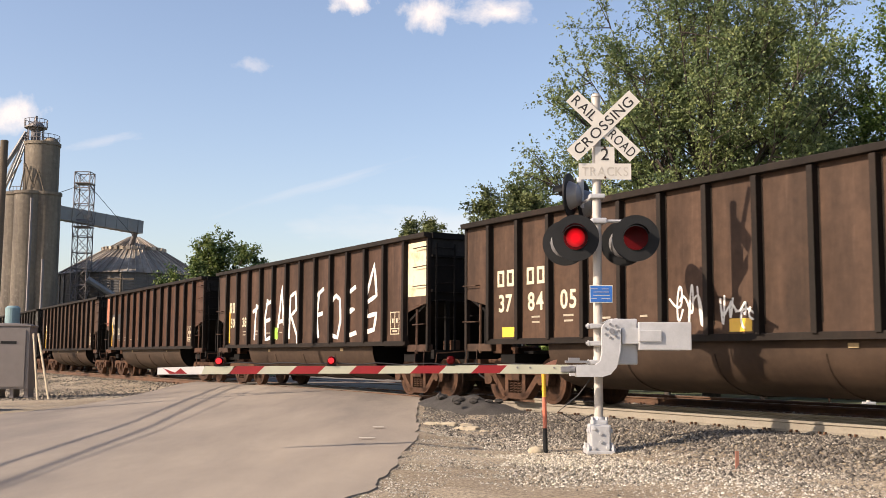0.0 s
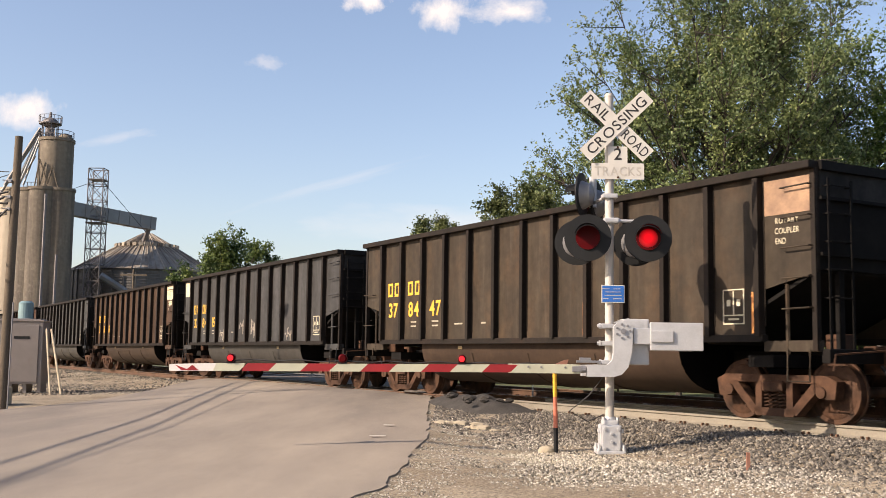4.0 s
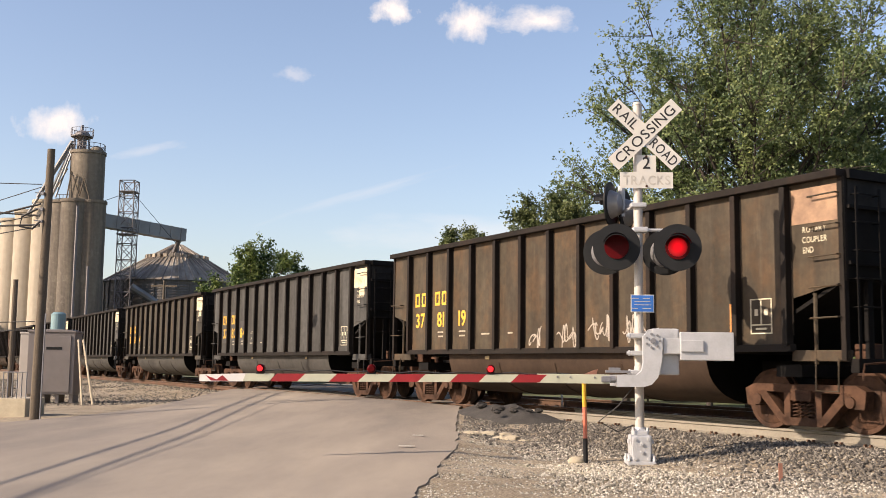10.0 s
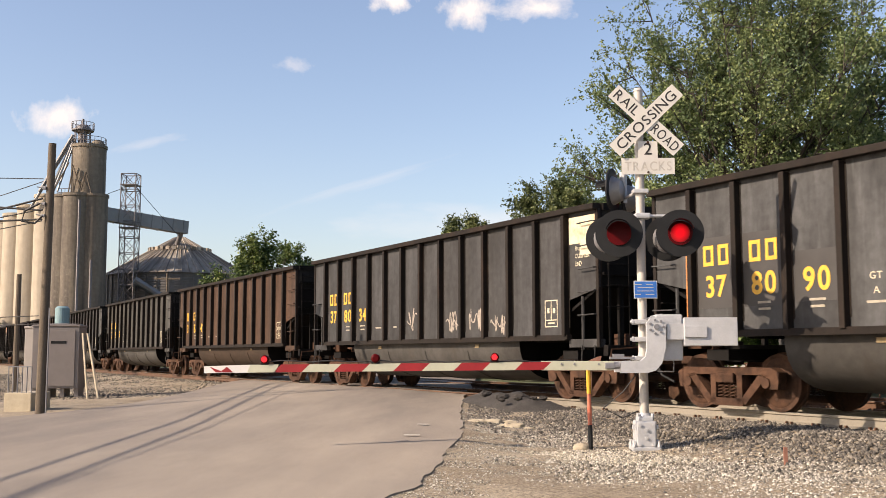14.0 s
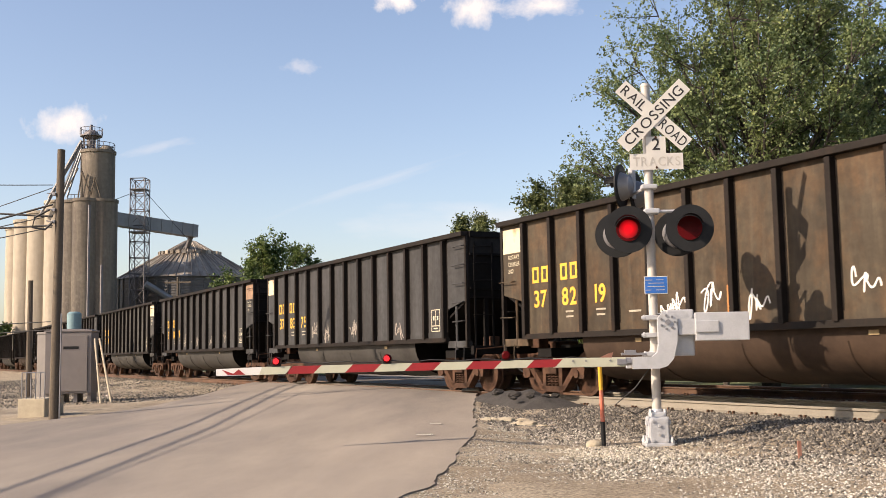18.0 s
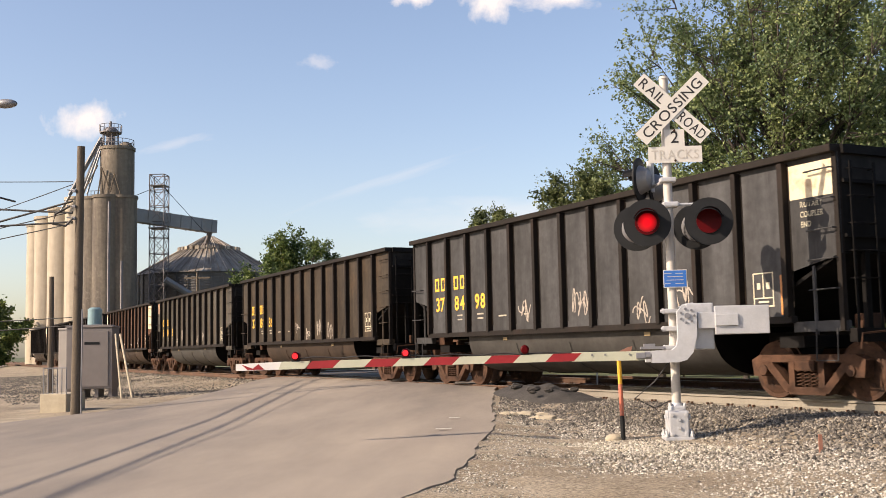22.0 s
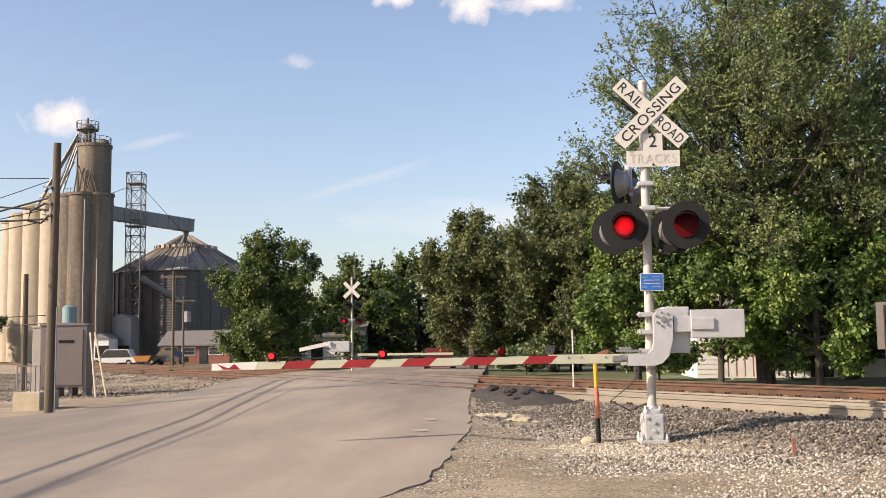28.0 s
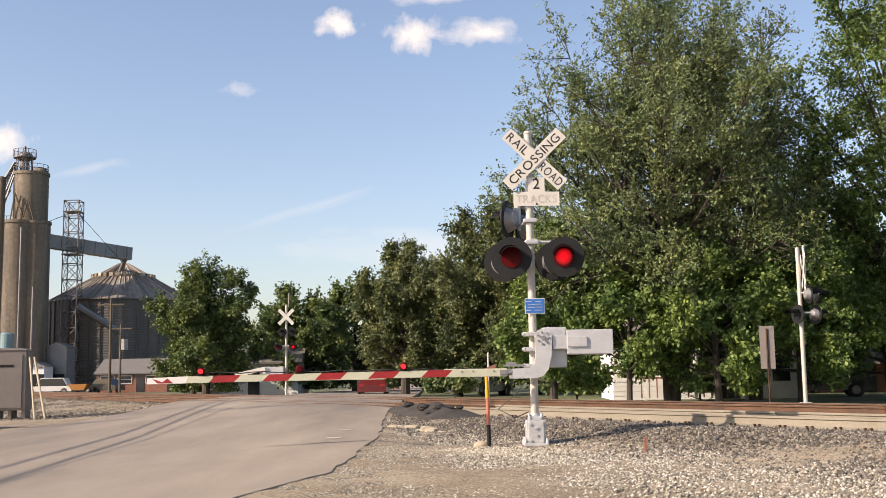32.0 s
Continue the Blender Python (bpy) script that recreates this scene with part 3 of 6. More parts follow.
def paint(name, color, second, amount, off, rust=(0.050, 0.027, 0.016), rusty=0.30, wash=0.36):
    """Weathered car paint: rust, darker patches and pale washed streaks, its own on every panel."""
    color, second, rust = (tuple(c * 1.88 for c in v) for v in (color, second, rust))
    streak = tuple(c * 1.7 + 0.008 for c in color)
    return material(name, color, 0.62, 0.0, 0.42, 1.3, stretch=(2.0, 1, 0.3), grain=0.38, grain_scale=6, second=second, amount=amount, second_scale=1.1,
                    second_stretch=(1.6, 1, 0.4), offset=off, each=0.26, bump=0.15, bump_scale=6, soft=0.12,
                    third=rust, third_amount=rusty, third_scale=1.5, streak=streak, streak_amount=wash, spec=0.16)


RIB_PAINT = material("rib_paint", (0.0155, 0.0118, 0.0095), 0.7, 0, 0.35, 2, stretch=(1, 1, 0.3), grain=0.3, grain_scale=14, second=(0.034, 0.020, 0.0135), amount=0.36, second_scale=1.6, second_stretch=(1, 1, 0.4), each=0.25, spec=0.15)
PAINTS = {
    "brown": paint("paint_brown", (0.0420, 0.0242, 0.0170), (0.0295, 0.0170, 0.0117), 0.42, 0, rusty=0.34),
    "umber": paint("paint_umber", (0.0390, 0.0230, 0.0152), (0.0260, 0.0150, 0.0100), 0.36, 5, rusty=0.38),
    "red": paint("paint_red_brown", (0.0430, 0.0215, 0.0140), (0.0268, 0.0135, 0.0095), 0.42, 11, (0.066, 0.030, 0.016), 0.42),
    "rust": paint("paint_rusty", (0.0560, 0.0300, 0.0190), (0.0330, 0.0180, 0.0120), 0.42, 17, (0.085, 0.040, 0.021), 0.46),
    "grey": paint("paint_grey", (0.0396, 0.0406, 0.0410), (0.0282, 0.0283, 0.0283), 0.42, 23, (0.042, 0.034, 0.027), 0.22),
    "slate": paint("paint_slate", (0.0390, 0.0382, 0.0358), (0.0282, 0.0269, 0.0246), 0.36, 29, (0.048, 0.037, 0.027), 0.30),
    "dark": paint("paint_dark_grey", (0.0322, 0.0324, 0.0329), (0.0234, 0.0230, 0.0228), 0.38, 35, (0.032, 0.027, 0.023), 0.20, 0.30),
    "mixed": paint("paint_grey_brown", (0.0378, 0.0348, 0.0288), (0.0258, 0.0216, 0.0168), 0.40, 41, (0.056, 0.035, 0.020), 0.42),
    "tan": paint("paint_olive_brown", (0.0275, 0.0212, 0.0148), (0.0190, 0.0136, 0.0098), 0.42, 47, (0.052, 0.031, 0.017), 0.40),
}
PAINTS["ochre"] = paint("paint_ochre_grey", (0.0400, 0.0318, 0.0218), (0.0285, 0.0208, 0.0142), 0.40, 53, (0.076, 0.042, 0.020), 0.44)
GREY_TONES = ("grey", "slate", "dark", "mixed")
TUB_GREY = material("tub_grey", (0.064, 0.061, 0.056), 0.65, 0, 0.28, 0.9, stretch=(1, 1, 1.4), grain=0.3, grain_scale=7, second=(0.030, 0.028, 0.026), amount=0.36, second_scale=0.9, third=(0.060, 0.045, 0.032), third_amount=0.34, third_scale=1.1, each=0.3, bump=0.12, bump_scale=6, spec=0.2)
TUB_BROWN = material("tub_brown", (0.050, 0.032, 0.0215), 0.7, 0, 0.28, 0.9, stretch=(1, 1, 1.4), grain=0.3, grain_scale=7, second=(0.028, 0.018, 0.013), amount=0.38, second_scale=0.9, third=(0.070, 0.046, 0.030), third_amount=0.36, third_scale=1.1, each=0.3, bump=0.12, bump_scale=6, spec=0.2)
YELLOW = material("stencil_yellow", (0.62, 0.35, 0.035), 0.6, 0, 0.12, 9)
CREAM = material("stencil_cream", (0.5082, 0.462, 0.3388), 0.7, 0, 0.15, 6, second=(0.3465, 0.2849, 0.1925), amount=0.3, second_scale=5)
TUB_MARK = material("tub_mark", (0.30, 0.22, 0.11), 0.6, 0, 0.2, 6)
STENCIL_SMALL = material("stencil_small", (0.308, 0.2772, 0.2156), 0.7, 0, 0.3, 12)
CREAM_PATCH = material("cream_patch", (0.5698, 0.4928, 0.3388), 0.65, 0, 0.08, 2, second=(0.308, 0.1925, 0.1078), amount=0.36, second_scale=2.6)
ORANGE_PATCH = material("orange_patch", (0.3542, 0.1232, 0.0693), 0.7, 0, 0.15, 2, second=(0.231, 0.077, 0.0462), amount=0.35, second_scale=2)
TAN_PATCH = material("tan_patch", (0.308, 0.1925, 0.1155), 0.7, 0, 0.2, 2, second=(0.154, 0.0924, 0.0616), amount=0.4, second_scale=2)
# coal-dusted steel, blackened further to paint in shade at ends and underneath
END_BLACK = material("coal_black", (0.009317, 0.00847, 0.008047), 0.75, 0, 0.35, 2, grain=0.3, grain_scale=12, second=(0.020, 0.0165, 0.014), amount=0.3, second_scale=1.5, spec=0.12)
END_DUST = material("end_dust", (0.016, 0.015, 0.014), 0.8, 0, 0.4, 1.6, grain=0.3, grain_scale=9, second=(0.060, 0.056, 0.050), amount=0.40, second_scale=1.3, soft=0.2, spec=0.2)
DARK_PATCH = material("dark_patch", (0.03465, 0.03234, 0.0308), 0.6, 0, 0.15, 3)
ORANGE_STRIP = material("orange_strip", (0.4774, 0.1925, 0.0462), 0.5, 0, 0.15, 5)
REFLECT_YELLOW = material("reflector_yellow", (0.616, 0.3696, 0.0385), 0.4, 0, 0.1, 5)
SPRAY = material("spray_white", (0.68, 0.665, 0.62), 0.7, 0, 0.08, 6)
SPRAY_PALE = material("spray_pale", (0.3234, 0.2849, 0.2387), 0.8, 0, 0.2, 6)
GREEN_TAG = material("tag_green", (0.2695, 0.4774, 0.0616), 0.5)
COAL = material("coal", (0.02, 0.02, 0.02), 0.9, 0, 0.3, 4)


def side_frame_bm(y):
    """The cast side frame of a truck, with its windows and spring nest."""
    bm = B()
    w = 0.09
    top = [(-1.12, 0.36), (-1.16, 0.62), (-0.98, 0.70), (-0.55, 0.70), (0.55, 0.70), (0.98, 0.70), (1.16, 0.62), (1.12, 0.36), (0.95, 0.36), (0.92, 0.50), (0.70, 0.58), (-0.70, 0.58), (-0.92, 0.50), (-0.95, 0.36)]
    prism(bm, top, y - w, y + w)
    for k in (-1, 1):
        prism(bm, [(k * 0.92, 0.58), (k * 0.74, 0.60), (k * 0.30, 0.16), (k * 0.42, 0.10)], y - w, y + w)
        prism(bm, [(k * 0.36, 0.60), (k * 0.24, 0.60), (k * 0.24, 0.12), (k * 0.36, 0.12)], y - w, y + w)
    prism(bm, [(-0.44, 0.20), (0.44, 0.20), (0.36, 0.08), (-0.36, 0.08)], y - w, y + w)
    box(bm, 0, y, 0.53, 0.40, 0.26, 0.16, 0.015)
    return bm


def spring_bm():
    """A coil spring, wound round its core."""
    bm = bent(B(), [(0.058 * math.cos(i * 0.785), 0.058 * math.sin(i * 0.785), 0.20 + i * 0.0065) for i in range(41)], 0.014, 5)
    return bm


def wheelset_bm():
    bm = B()
    for k in (-1, 1):
        y = 0.755 * k
        tube(bm, (0, y - 0.055, 0), (0, y + 0.055, 0), 0.457, seg=32)
        tube(bm, (0, y - 0.08 * k - 0.02, 0), (0, y - 0.08 * k + 0.02, 0), 0.485, seg=32)
        tube(bm, (0, y + 0.05 * k, 0), (0, y + 0.075 * k, 0), 0.40, 0.36, seg=24)
        for i in range(6):
            a = i * math.pi / 3
            tube(bm, (0.27 * math.cos(a), y + 0.055 * k, 0.27 * math.sin(a)), (0.27 * math.cos(a), y + 0.08 * k, 0.27 * math.sin(a)), 0.035, seg=6)
    tube(bm, (0, -1.12, 0), (0, 1.12, 0), 0.085, seg=12)
    return bm


SPRING = []


def truck(parent, x):
    t = part("truck", box(B(), 0, 0, 0.56, 0.34, 2.0, 0.24, 0.02), STEEL_BROWN, parent)
    t.matrix_basis = Matrix.Translation((x, 0, 0))
    for y in (-1.0, 1.0):
        part("side_frame", side_frame_bm(y), STEEL_BROWN, t)
        for x in (-0.14, 0.0, 0.14):
            if SPRING:
                share(SPRING[0], t, Matrix.Translation((x, y * 1.04, 0)))
            else:
                SPRING.append(part("spring", spring_bm(), STEEL_BROWN, t))
                SPRING[0].matrix_basis = Matrix.Translation((x, y * 1.04, 0))
    for k in (-0.89, 0.89):
        w = part("wheelset", wheelset_bm(), WHEEL, t, smooth=True)
        w.matrix_basis = Matrix.Translation((k, 0, 0.457))
    return t


def end_bay(sign):
    """The outline of a side sheet's end bay, open below a sloping edge."""
    a, b = sign * HALF, sign * (HALF - 1.0)
    return [(a, 2.16), (a, TOP - 0.1), (b, TOP - 0.1), (b, 1.95)]


def car_body(parent, paint_mat, tub_mat):
    """Two ribbed sides, ends, top chords, sills, the rounded tub and the underframe of a coal gondola."""
    inner = HALF - 1.0
    for k, name in ((-1, "side_panel"), (1, "side_sheet")):
        if k == 1:
            part(name, box(B(), 0, 1.51 * k, (TOP + SILL) / 2 - 0.05, 2 * inner, 0.03, TOP - SILL - 0.1), paint_mat, parent)
        else:
            pitch = BODY / BAYS
            first = None
            for i in range(1, BAYS - 1):
                m = Matrix.Translation((bay_x(i), 0, 0))
                if first is None:
                    first = part("side_panel", box(B(), 0, 1.51 * k, (TOP + SILL) / 2 - 0.05, pitch, 0.03, TOP - SILL - 0.1), paint_mat, parent)
                    first.matrix_basis = m
                else:
                    share(first, parent, m)
        for sg in (-1, 1):
            part("end_panel", prism(B(), end_bay(sg), 1.51 * k - 0.015, 1.51 * k + 0.015), paint_mat, parent)
        bm = box(B(), 0, 1.56 * k, TOP - 0.055, BODY, 0.20, 0.11, 0.012)
        part("top_chord", bm, RIB_PAINT, parent)
        bm = box(B(), 0, 1.545 * k, SILL - 0.03, 2 * inner + 0.1, 0.13, 0.10, 0.01)
        box(bm, 0, 1.59 * k, SILL - 0.08, 2 * inner + 0.1, 0.12, 0.02)
        part("side_sill", bm, RIB_PAINT, parent)
        rib = None
        for i in range(1, BAYS):
            x = -HALF + i * BODY / BAYS
            if rib is None:
                bm = prism(B(), [(-0.05, SILL), (0.05, SILL), (0.05, TOP - 0.13), (-0.05, TOP - 0.13)], 1.515 * k, 1.645 * k)
                box(bm, 0, 1.528 * k, (SILL + TOP) / 2, 0.16, 0.012, TOP - SILL - 0.3)
                for j in range(9):
                    tube(bm, (0.066, 1.534 * k, SILL + 0.2 + j * 0.27), (0.066, 1.542 * k, SILL + 0.2 + j * 0.27), 0.012, seg=5)
                rib = part("rib", bm, RIB_PAINT, parent)
                rib.matrix_basis = Matrix.Translation((x, 0, 0))
            else:
                share(rib, parent, Matrix.Translation((x, 0, 0)))
        # corner posts and grab irons on this side
        for sg in (-1, 1):
            x = sg * (HALF - 0.04)
            bm = box(B(), x, 1.50 * k, (TOP + 1.0) / 2, 0.08, 0.09, TOP - 1.1)
            part("corner_post", bm, RIB_PAINT, parent)
            zs = (3.42, 2.98, 2.54, 2.10, 1.66) if sg == 1 else (2.42, 1.66)
            x0, x1 = sg * (HALF - 0.06), sg * (HALF - 0.56)
            iron = part("grab_iron", bent(B(), [(x0, 1.53 * k, 0), (x0, 1.62 * k, 0), (x1, 1.62 * k, -0.01), (x1, 1.53 * k, 0)], 0.013, 5), paint_mat, parent)
            iron.matrix_basis = Matrix.Translation((0, 0, zs[0]))
            for z in zs[1:]:
                share(iron, parent, Matrix.Translation((0, 0, z)))
            a, b = sg * (HALF - 0.12), sg * (HALF - 0.52)
            part("sill_step", bent(B(), [(a, 1.56 * k, 1.08), (a, 1.58 * k, 0.62), (b, 1.58 * k, 0.62), (b, 1.56 * k, 1.08)], 0.015, 5), paint_mat, parent)
            part("end_post", bent(B(), [(sg * (HALF - 0.56), 1.50 * k, 1.0), (sg * (HALF - 0.56), 1.50 * k, 2.02)], 0.03, 6), paint_mat, parent)
            part("end_sill", box(B(), sg * (HALF - 0.5), 1.46 * k, 1.12, 1.0, 0.12, 0.16, 0.01), paint_mat, parent)
    for sg in (-1, 1):
        bm = box(B(), sg * (HALF - 0.03), 0, 2.95, 0.04, 3.0, 1.5)
        part("end_sheet", bm, END_BLACK, parent)
        part("end_chord", box(B(), sg * (HALF - 0.02), 0, TOP - 0.065, 0.16, 2.9, 0.13), END_BLACK, parent)
        for z in (2.42, 3.22):
            part("end_stiffener", box(B(), sg * (HALF + 0.02), 0, z, 0.05, 2.9, 0.05), END_BLACK, parent)
        for y in (-1.0, 1.0):
            part("end_strut", box(B(), sg * (HALF - 0.05), y, 1.65, 0.08, 0.1, 1.15), END_BLACK, parent)
        bm = prism(B(), [(sg * (HALF - 0.05), 2.22), (sg * (HALF - 0.05), 2.16), (sg * (HALF - 2.2), 1.15), (sg * (HALF - 2.2), 1.21)], -1.48, 1.48)
        part("slope_sheet", bm, END_BLACK, parent)
        rung = part("ladder_rung", bent(B(), [(sg * (HALF - 0.02), -1.35, 0), (sg * (HALF + 0.10), -1.35, 0), (sg * (HALF + 0.10), -0.9, 0), (sg * (HALF - 0.02), -0.9, 0)], 0.013, 5), END_BLACK, parent)
        for y in (-1.36, -0.88):
            part("ladder_stile", box(B(), sg * (HALF + 0.09), y, 2.25, 0.012, 0.05, 2.5), END_BLACK, parent)
        part("dusty_band", box(B(), sg * (HALF - 0.006), 0, 3.44, 0.004, 2.86, 0.38), END_DUST, parent)
        rung.matrix_basis = Matrix.Translation((0, 0, 3.4))
        for z in (3.0, 2.6, 2.2, 1.8):
            share(rung, parent, Matrix.Translation((0, 0, z)))
        bm = box(B(), sg * (HALF + 0.06), 0, 0.98, 0.14, 2.9, 0.20, 0.01)
        part("end_beam", bm, END_BLACK, parent)
        bm = box(B(), sg * (HALF + 0.42), 0, 0.88, 0.72, 0.16, 0.18, 0.02)
        box(bm, sg * (HALF + 0.72), 0, 0.88, 0.18, 0.30, 0.30, 0.04)
        part("coupler", bm, STEEL_BROWN, parent)
        part("draft_gear", box(box(B(), sg * (HALF + 0.02), 0, 0.93, 0.5, 0.62, 0.42, 0.03), sg * (HALF - 0.25), -0.75, 1.15, 0.34, 0.26, 0.3, 0.02), STEEL_BROWN, parent)
        part("uncoupling_lever", bent(B(), [(sg * (HALF + 0.16), -1.42, 0.78), (sg * (HALF + 0.18), -1.40, 1.0), (sg * (HALF + 0.30), -0.6, 1.06), (sg * (HALF + 0.46), -0.1, 1.04)], 0.016, 5), STEEL_BROWN, parent)
        part("air_hose", bent(B(), [(sg * (HALF + 0.12), -0.35, 0.85), (sg * (HALF + 0.35), -0.36, 0.52), (sg * (HALF + 0.7), -0.36, 0.40)], 0.025, 6), BLACK, parent)
    # rounded tub between the trucks; its sloping ends' shade is put in as black
    section = []
    for i in range(19):
        a = math.pi * i / 18
        section.append((-1.47 * math.copysign(abs(math.cos(a)) ** 0.74, math.cos(a)), SILL - 0.02 - 0.93 * math.sin(a) ** 0.74))
    rows = [[(x, y, z) for y, z in section] for x in (-4.30, -2.87, -1.43, 0.0, 1.43, 2.87, 4.30)]
    part("tub", sheet(B(), rows), tub_mat, parent, smooth=True)
    for x in (-4.29, 4.29):
        bm = B()
        bm.faces.new([bm.verts.new((x, y, z)) for y, z in section])
        bmesh.ops.solidify(bm, geom=list(bm.faces), thickness=0.02)
        part("tub_end", bm, END_BLACK, parent)
    for x in (-2.1, 0.0, 2.1):
        part("tub_strap", bent(B(), [(x, y * 1.004, z - 0.004) for y, z in section[1:-1]], 0.014, 4), tub_mat, parent)
    bm = box(B(), 0, 0, 0.92, BODY - 0.6, 0.42, 0.28)
    for x in (-5.9, 5.9):
        box(bm, x, 0, 0.90, 0.5, 2.6, 0.18)
    part("centre_sill", bm, END_BLACK, parent)
    bm = B()
    tube(bm, (HALF + 0.10, 0.7, 2.2), (HALF + 0.15, 0.7, 2.2), 0.24, seg=18)
    part("brake_wheel", bm, STEEL_BROWN, parent)
    part("brake_cylinder", tube(tube(B(), (-6.6, -0.9, 1.35), (-6.0, -0.9, 1.35), 0.16, seg=12), (-6.9, -0.9, 1.28), (-5.6, -0.9, 1.28), 0.03, seg=6), STEEL_BROWN, parent)
    # coal load below the rim
    rng = random.Random(3)
    rows = [[(-HALF + 0.1 + i * (BODY - 0.2) / 24, y, TOP - 0.45 + (0.12 if abs(y) < 1 else 0) + rng.uniform(-0.05, 0.05)) for y in (-1.49, -0.8, 0, 0.8, 1.49)] for i in range(25)]
    part("coal_load", sheet(B(), rows), COAL, parent)
    for x in (-5.95, 5.95):
        truck(parent, x)


def bay_x(i):
    """The middle of the i-th bay from the rear."""
    return -HALF + (i + 0.5) * BODY / BAYS


def plate(parent, name, x, z, w, h, mat, label="", lift=0.004):
    o = part(name, box(B(), x, -1.527 - lift, z, w, 0.004, h), mat, parent, label)
    return o


def marks(car, digits, mat, company, first_bay=1, backing=None):
    """The owner's letters as plain frames, the running number in digits, small stencils as bars."""
    yy = -1.5345
    triple = sum(company) == 3
    groups = (digits[:3], digits[3:]) if triple else (digits[:2], digits[2:4], digits[4:6])
    for i, pair in enumerate(groups):
        b = first_bay + i
        if backing:
            plate(car, "number_panel", bay_x(b), 2.22 if i < 2 else 2.05, 0.84, 1.15 if i < 2 else 0.75, backing, lift=0.0)
        lettering("number", pair, 0.42 if triple else 0.48, mat, car, pose(bay_x(b) + (0.04 if triple else 0), yy, 2.0), stretch=0.86 if triple else 0.96, font=BOLD)
    for i, n in enumerate((3,) if triple else company):
        b = first_bay + i
        for j in range(n):
            x = bay_x(b) + (j - (n - 1) / 2) * (0.27 if triple else 0.34)
            w = 0.06 if triple else 0.088
            bm = B()
            for k in (-1, 1):
                box(bm, x + w * k, -1.533, 2.50, 0.06, 0.004, 0.33)
                box(bm, x, -1.533, 2.50 + 0.135 * k, 2 * w - 0.06, 0.004, 0.06)
            part("owner_mark", bm, mat, car)
    if backing and not triple:
        lettering("load_lettering", "GT", 0.14, CREAM, car, pose(bay_x(first_bay + 3), yy, 1.98), stretch=1.1)
        lettering("load_lettering", "A", 0.14, CREAM, car, pose(bay_x(first_bay + 3), yy, 1.78), stretch=1.1)
    for b, z, w in ((first_bay + 1, 1.70, 0.26), (first_bay + 1, 1.60, 0.24), (first_bay + 2, 1.70, 0.30), (first_bay + 2, 1.60, 0.26), (first_bay + 3, 1.62, 0.34), (first_bay + 4, 1.62, 0.18)):
        plate(car, "stencil_bar", bay_x(b), z, w, 0.035, STENCIL_SMALL)


def label_frame(car, b=12):
    bm = B()
    x, z, yy = bay_x(b) - 0.05, 1.72, -1.531
    for zz in (z - 0.26, z + 0.26):
        box(bm, x, yy, zz, 0.44, 0.004, 0.019)
    for xx in (x - 0.21, x + 0.21):
        box(bm, xx, yy, z, 0.019, 0.004, 0.52)
    box(bm, x, yy, z + 0.06, 0.022, 0.004, 0.36)
    box(bm, x, yy, z - 0.13, 0.40, 0.004, 0.02)
    for xx in (x - 0.1, x + 0.1):
        box(bm, xx, yy, z + 0.06, 0.07, 0.004, 0.10)
    box(bm, x, yy, z - 0.19, 0.22, 0.004, 0.03)
    part("test_stencil", bm, CREAM, car)


def rotary_words(car, mat, z=2.98, sg=1):
    x = sg * (HALF - 0.52)
    for i, w in enumerate(("ROTARY", "COUPLER", "END")):
        lettering("coupler_lettering", w, 0.125, mat, car, pose(x + (0.0 if i < 2 else -0.12), -1.531, z - 0.15 * i), stretch=0.8)


def stroke(bm, pts, w, y=-1.536):
    """A painted line of the given width through points in x and z."""
    n = len(pts)
    left, right = [], []
    for i, (x, z) in enumerate(pts):
        a, b = pts[max(0, i - 1)], pts[min(n - 1, i + 1)]
        dx, dz = b[0] - a[0], b[1] - a[1]
        q = math.hypot(dx, dz) or 1
        left.append(bm.verts.new((x - dz / q * w / 2, y, z + dx / q * w / 2)))
        right.append(bm.verts.new((x + dz / q * w / 2, y, z - dx / q * w / 2)))
    for i in range(n - 1):
        bm.faces.new((left[i], left[i + 1], right[i + 1], right[i]))


def scribble(car, b, z, w, h, mat, seed, width=0.03):
    """A loose looping tag of spray paint."""
    rng = random.Random(seed)
    for k in range(rng.randint(2, 3)):
        bm = B()
        x0, z0 = bay_x(b) - w * 0.42 + k * w * 0.33, z + rng.uniform(-0.12, 0.12) * h
        f1, f2, p1, p2 = rng.uniform(0.7, 1.6), rng.uniform(1.2, 2.6), rng.uniform(0, 6.3), rng.uniform(0, 6.3)
        pts = []
        for i in range(34):
            q = i / 33
            pts.append((x0 + q * w * 0.32 + 0.14 * w * math.sin(6.28 * f1 * q + p1), z0 + h * 0.42 * math.sin(6.28 * f2 * q + p2) * (0.6 + 0.4 * math.sin(3 * q + p1))))
        stroke(bm, pts, width)
        part("graffiti", bm, mat, car)


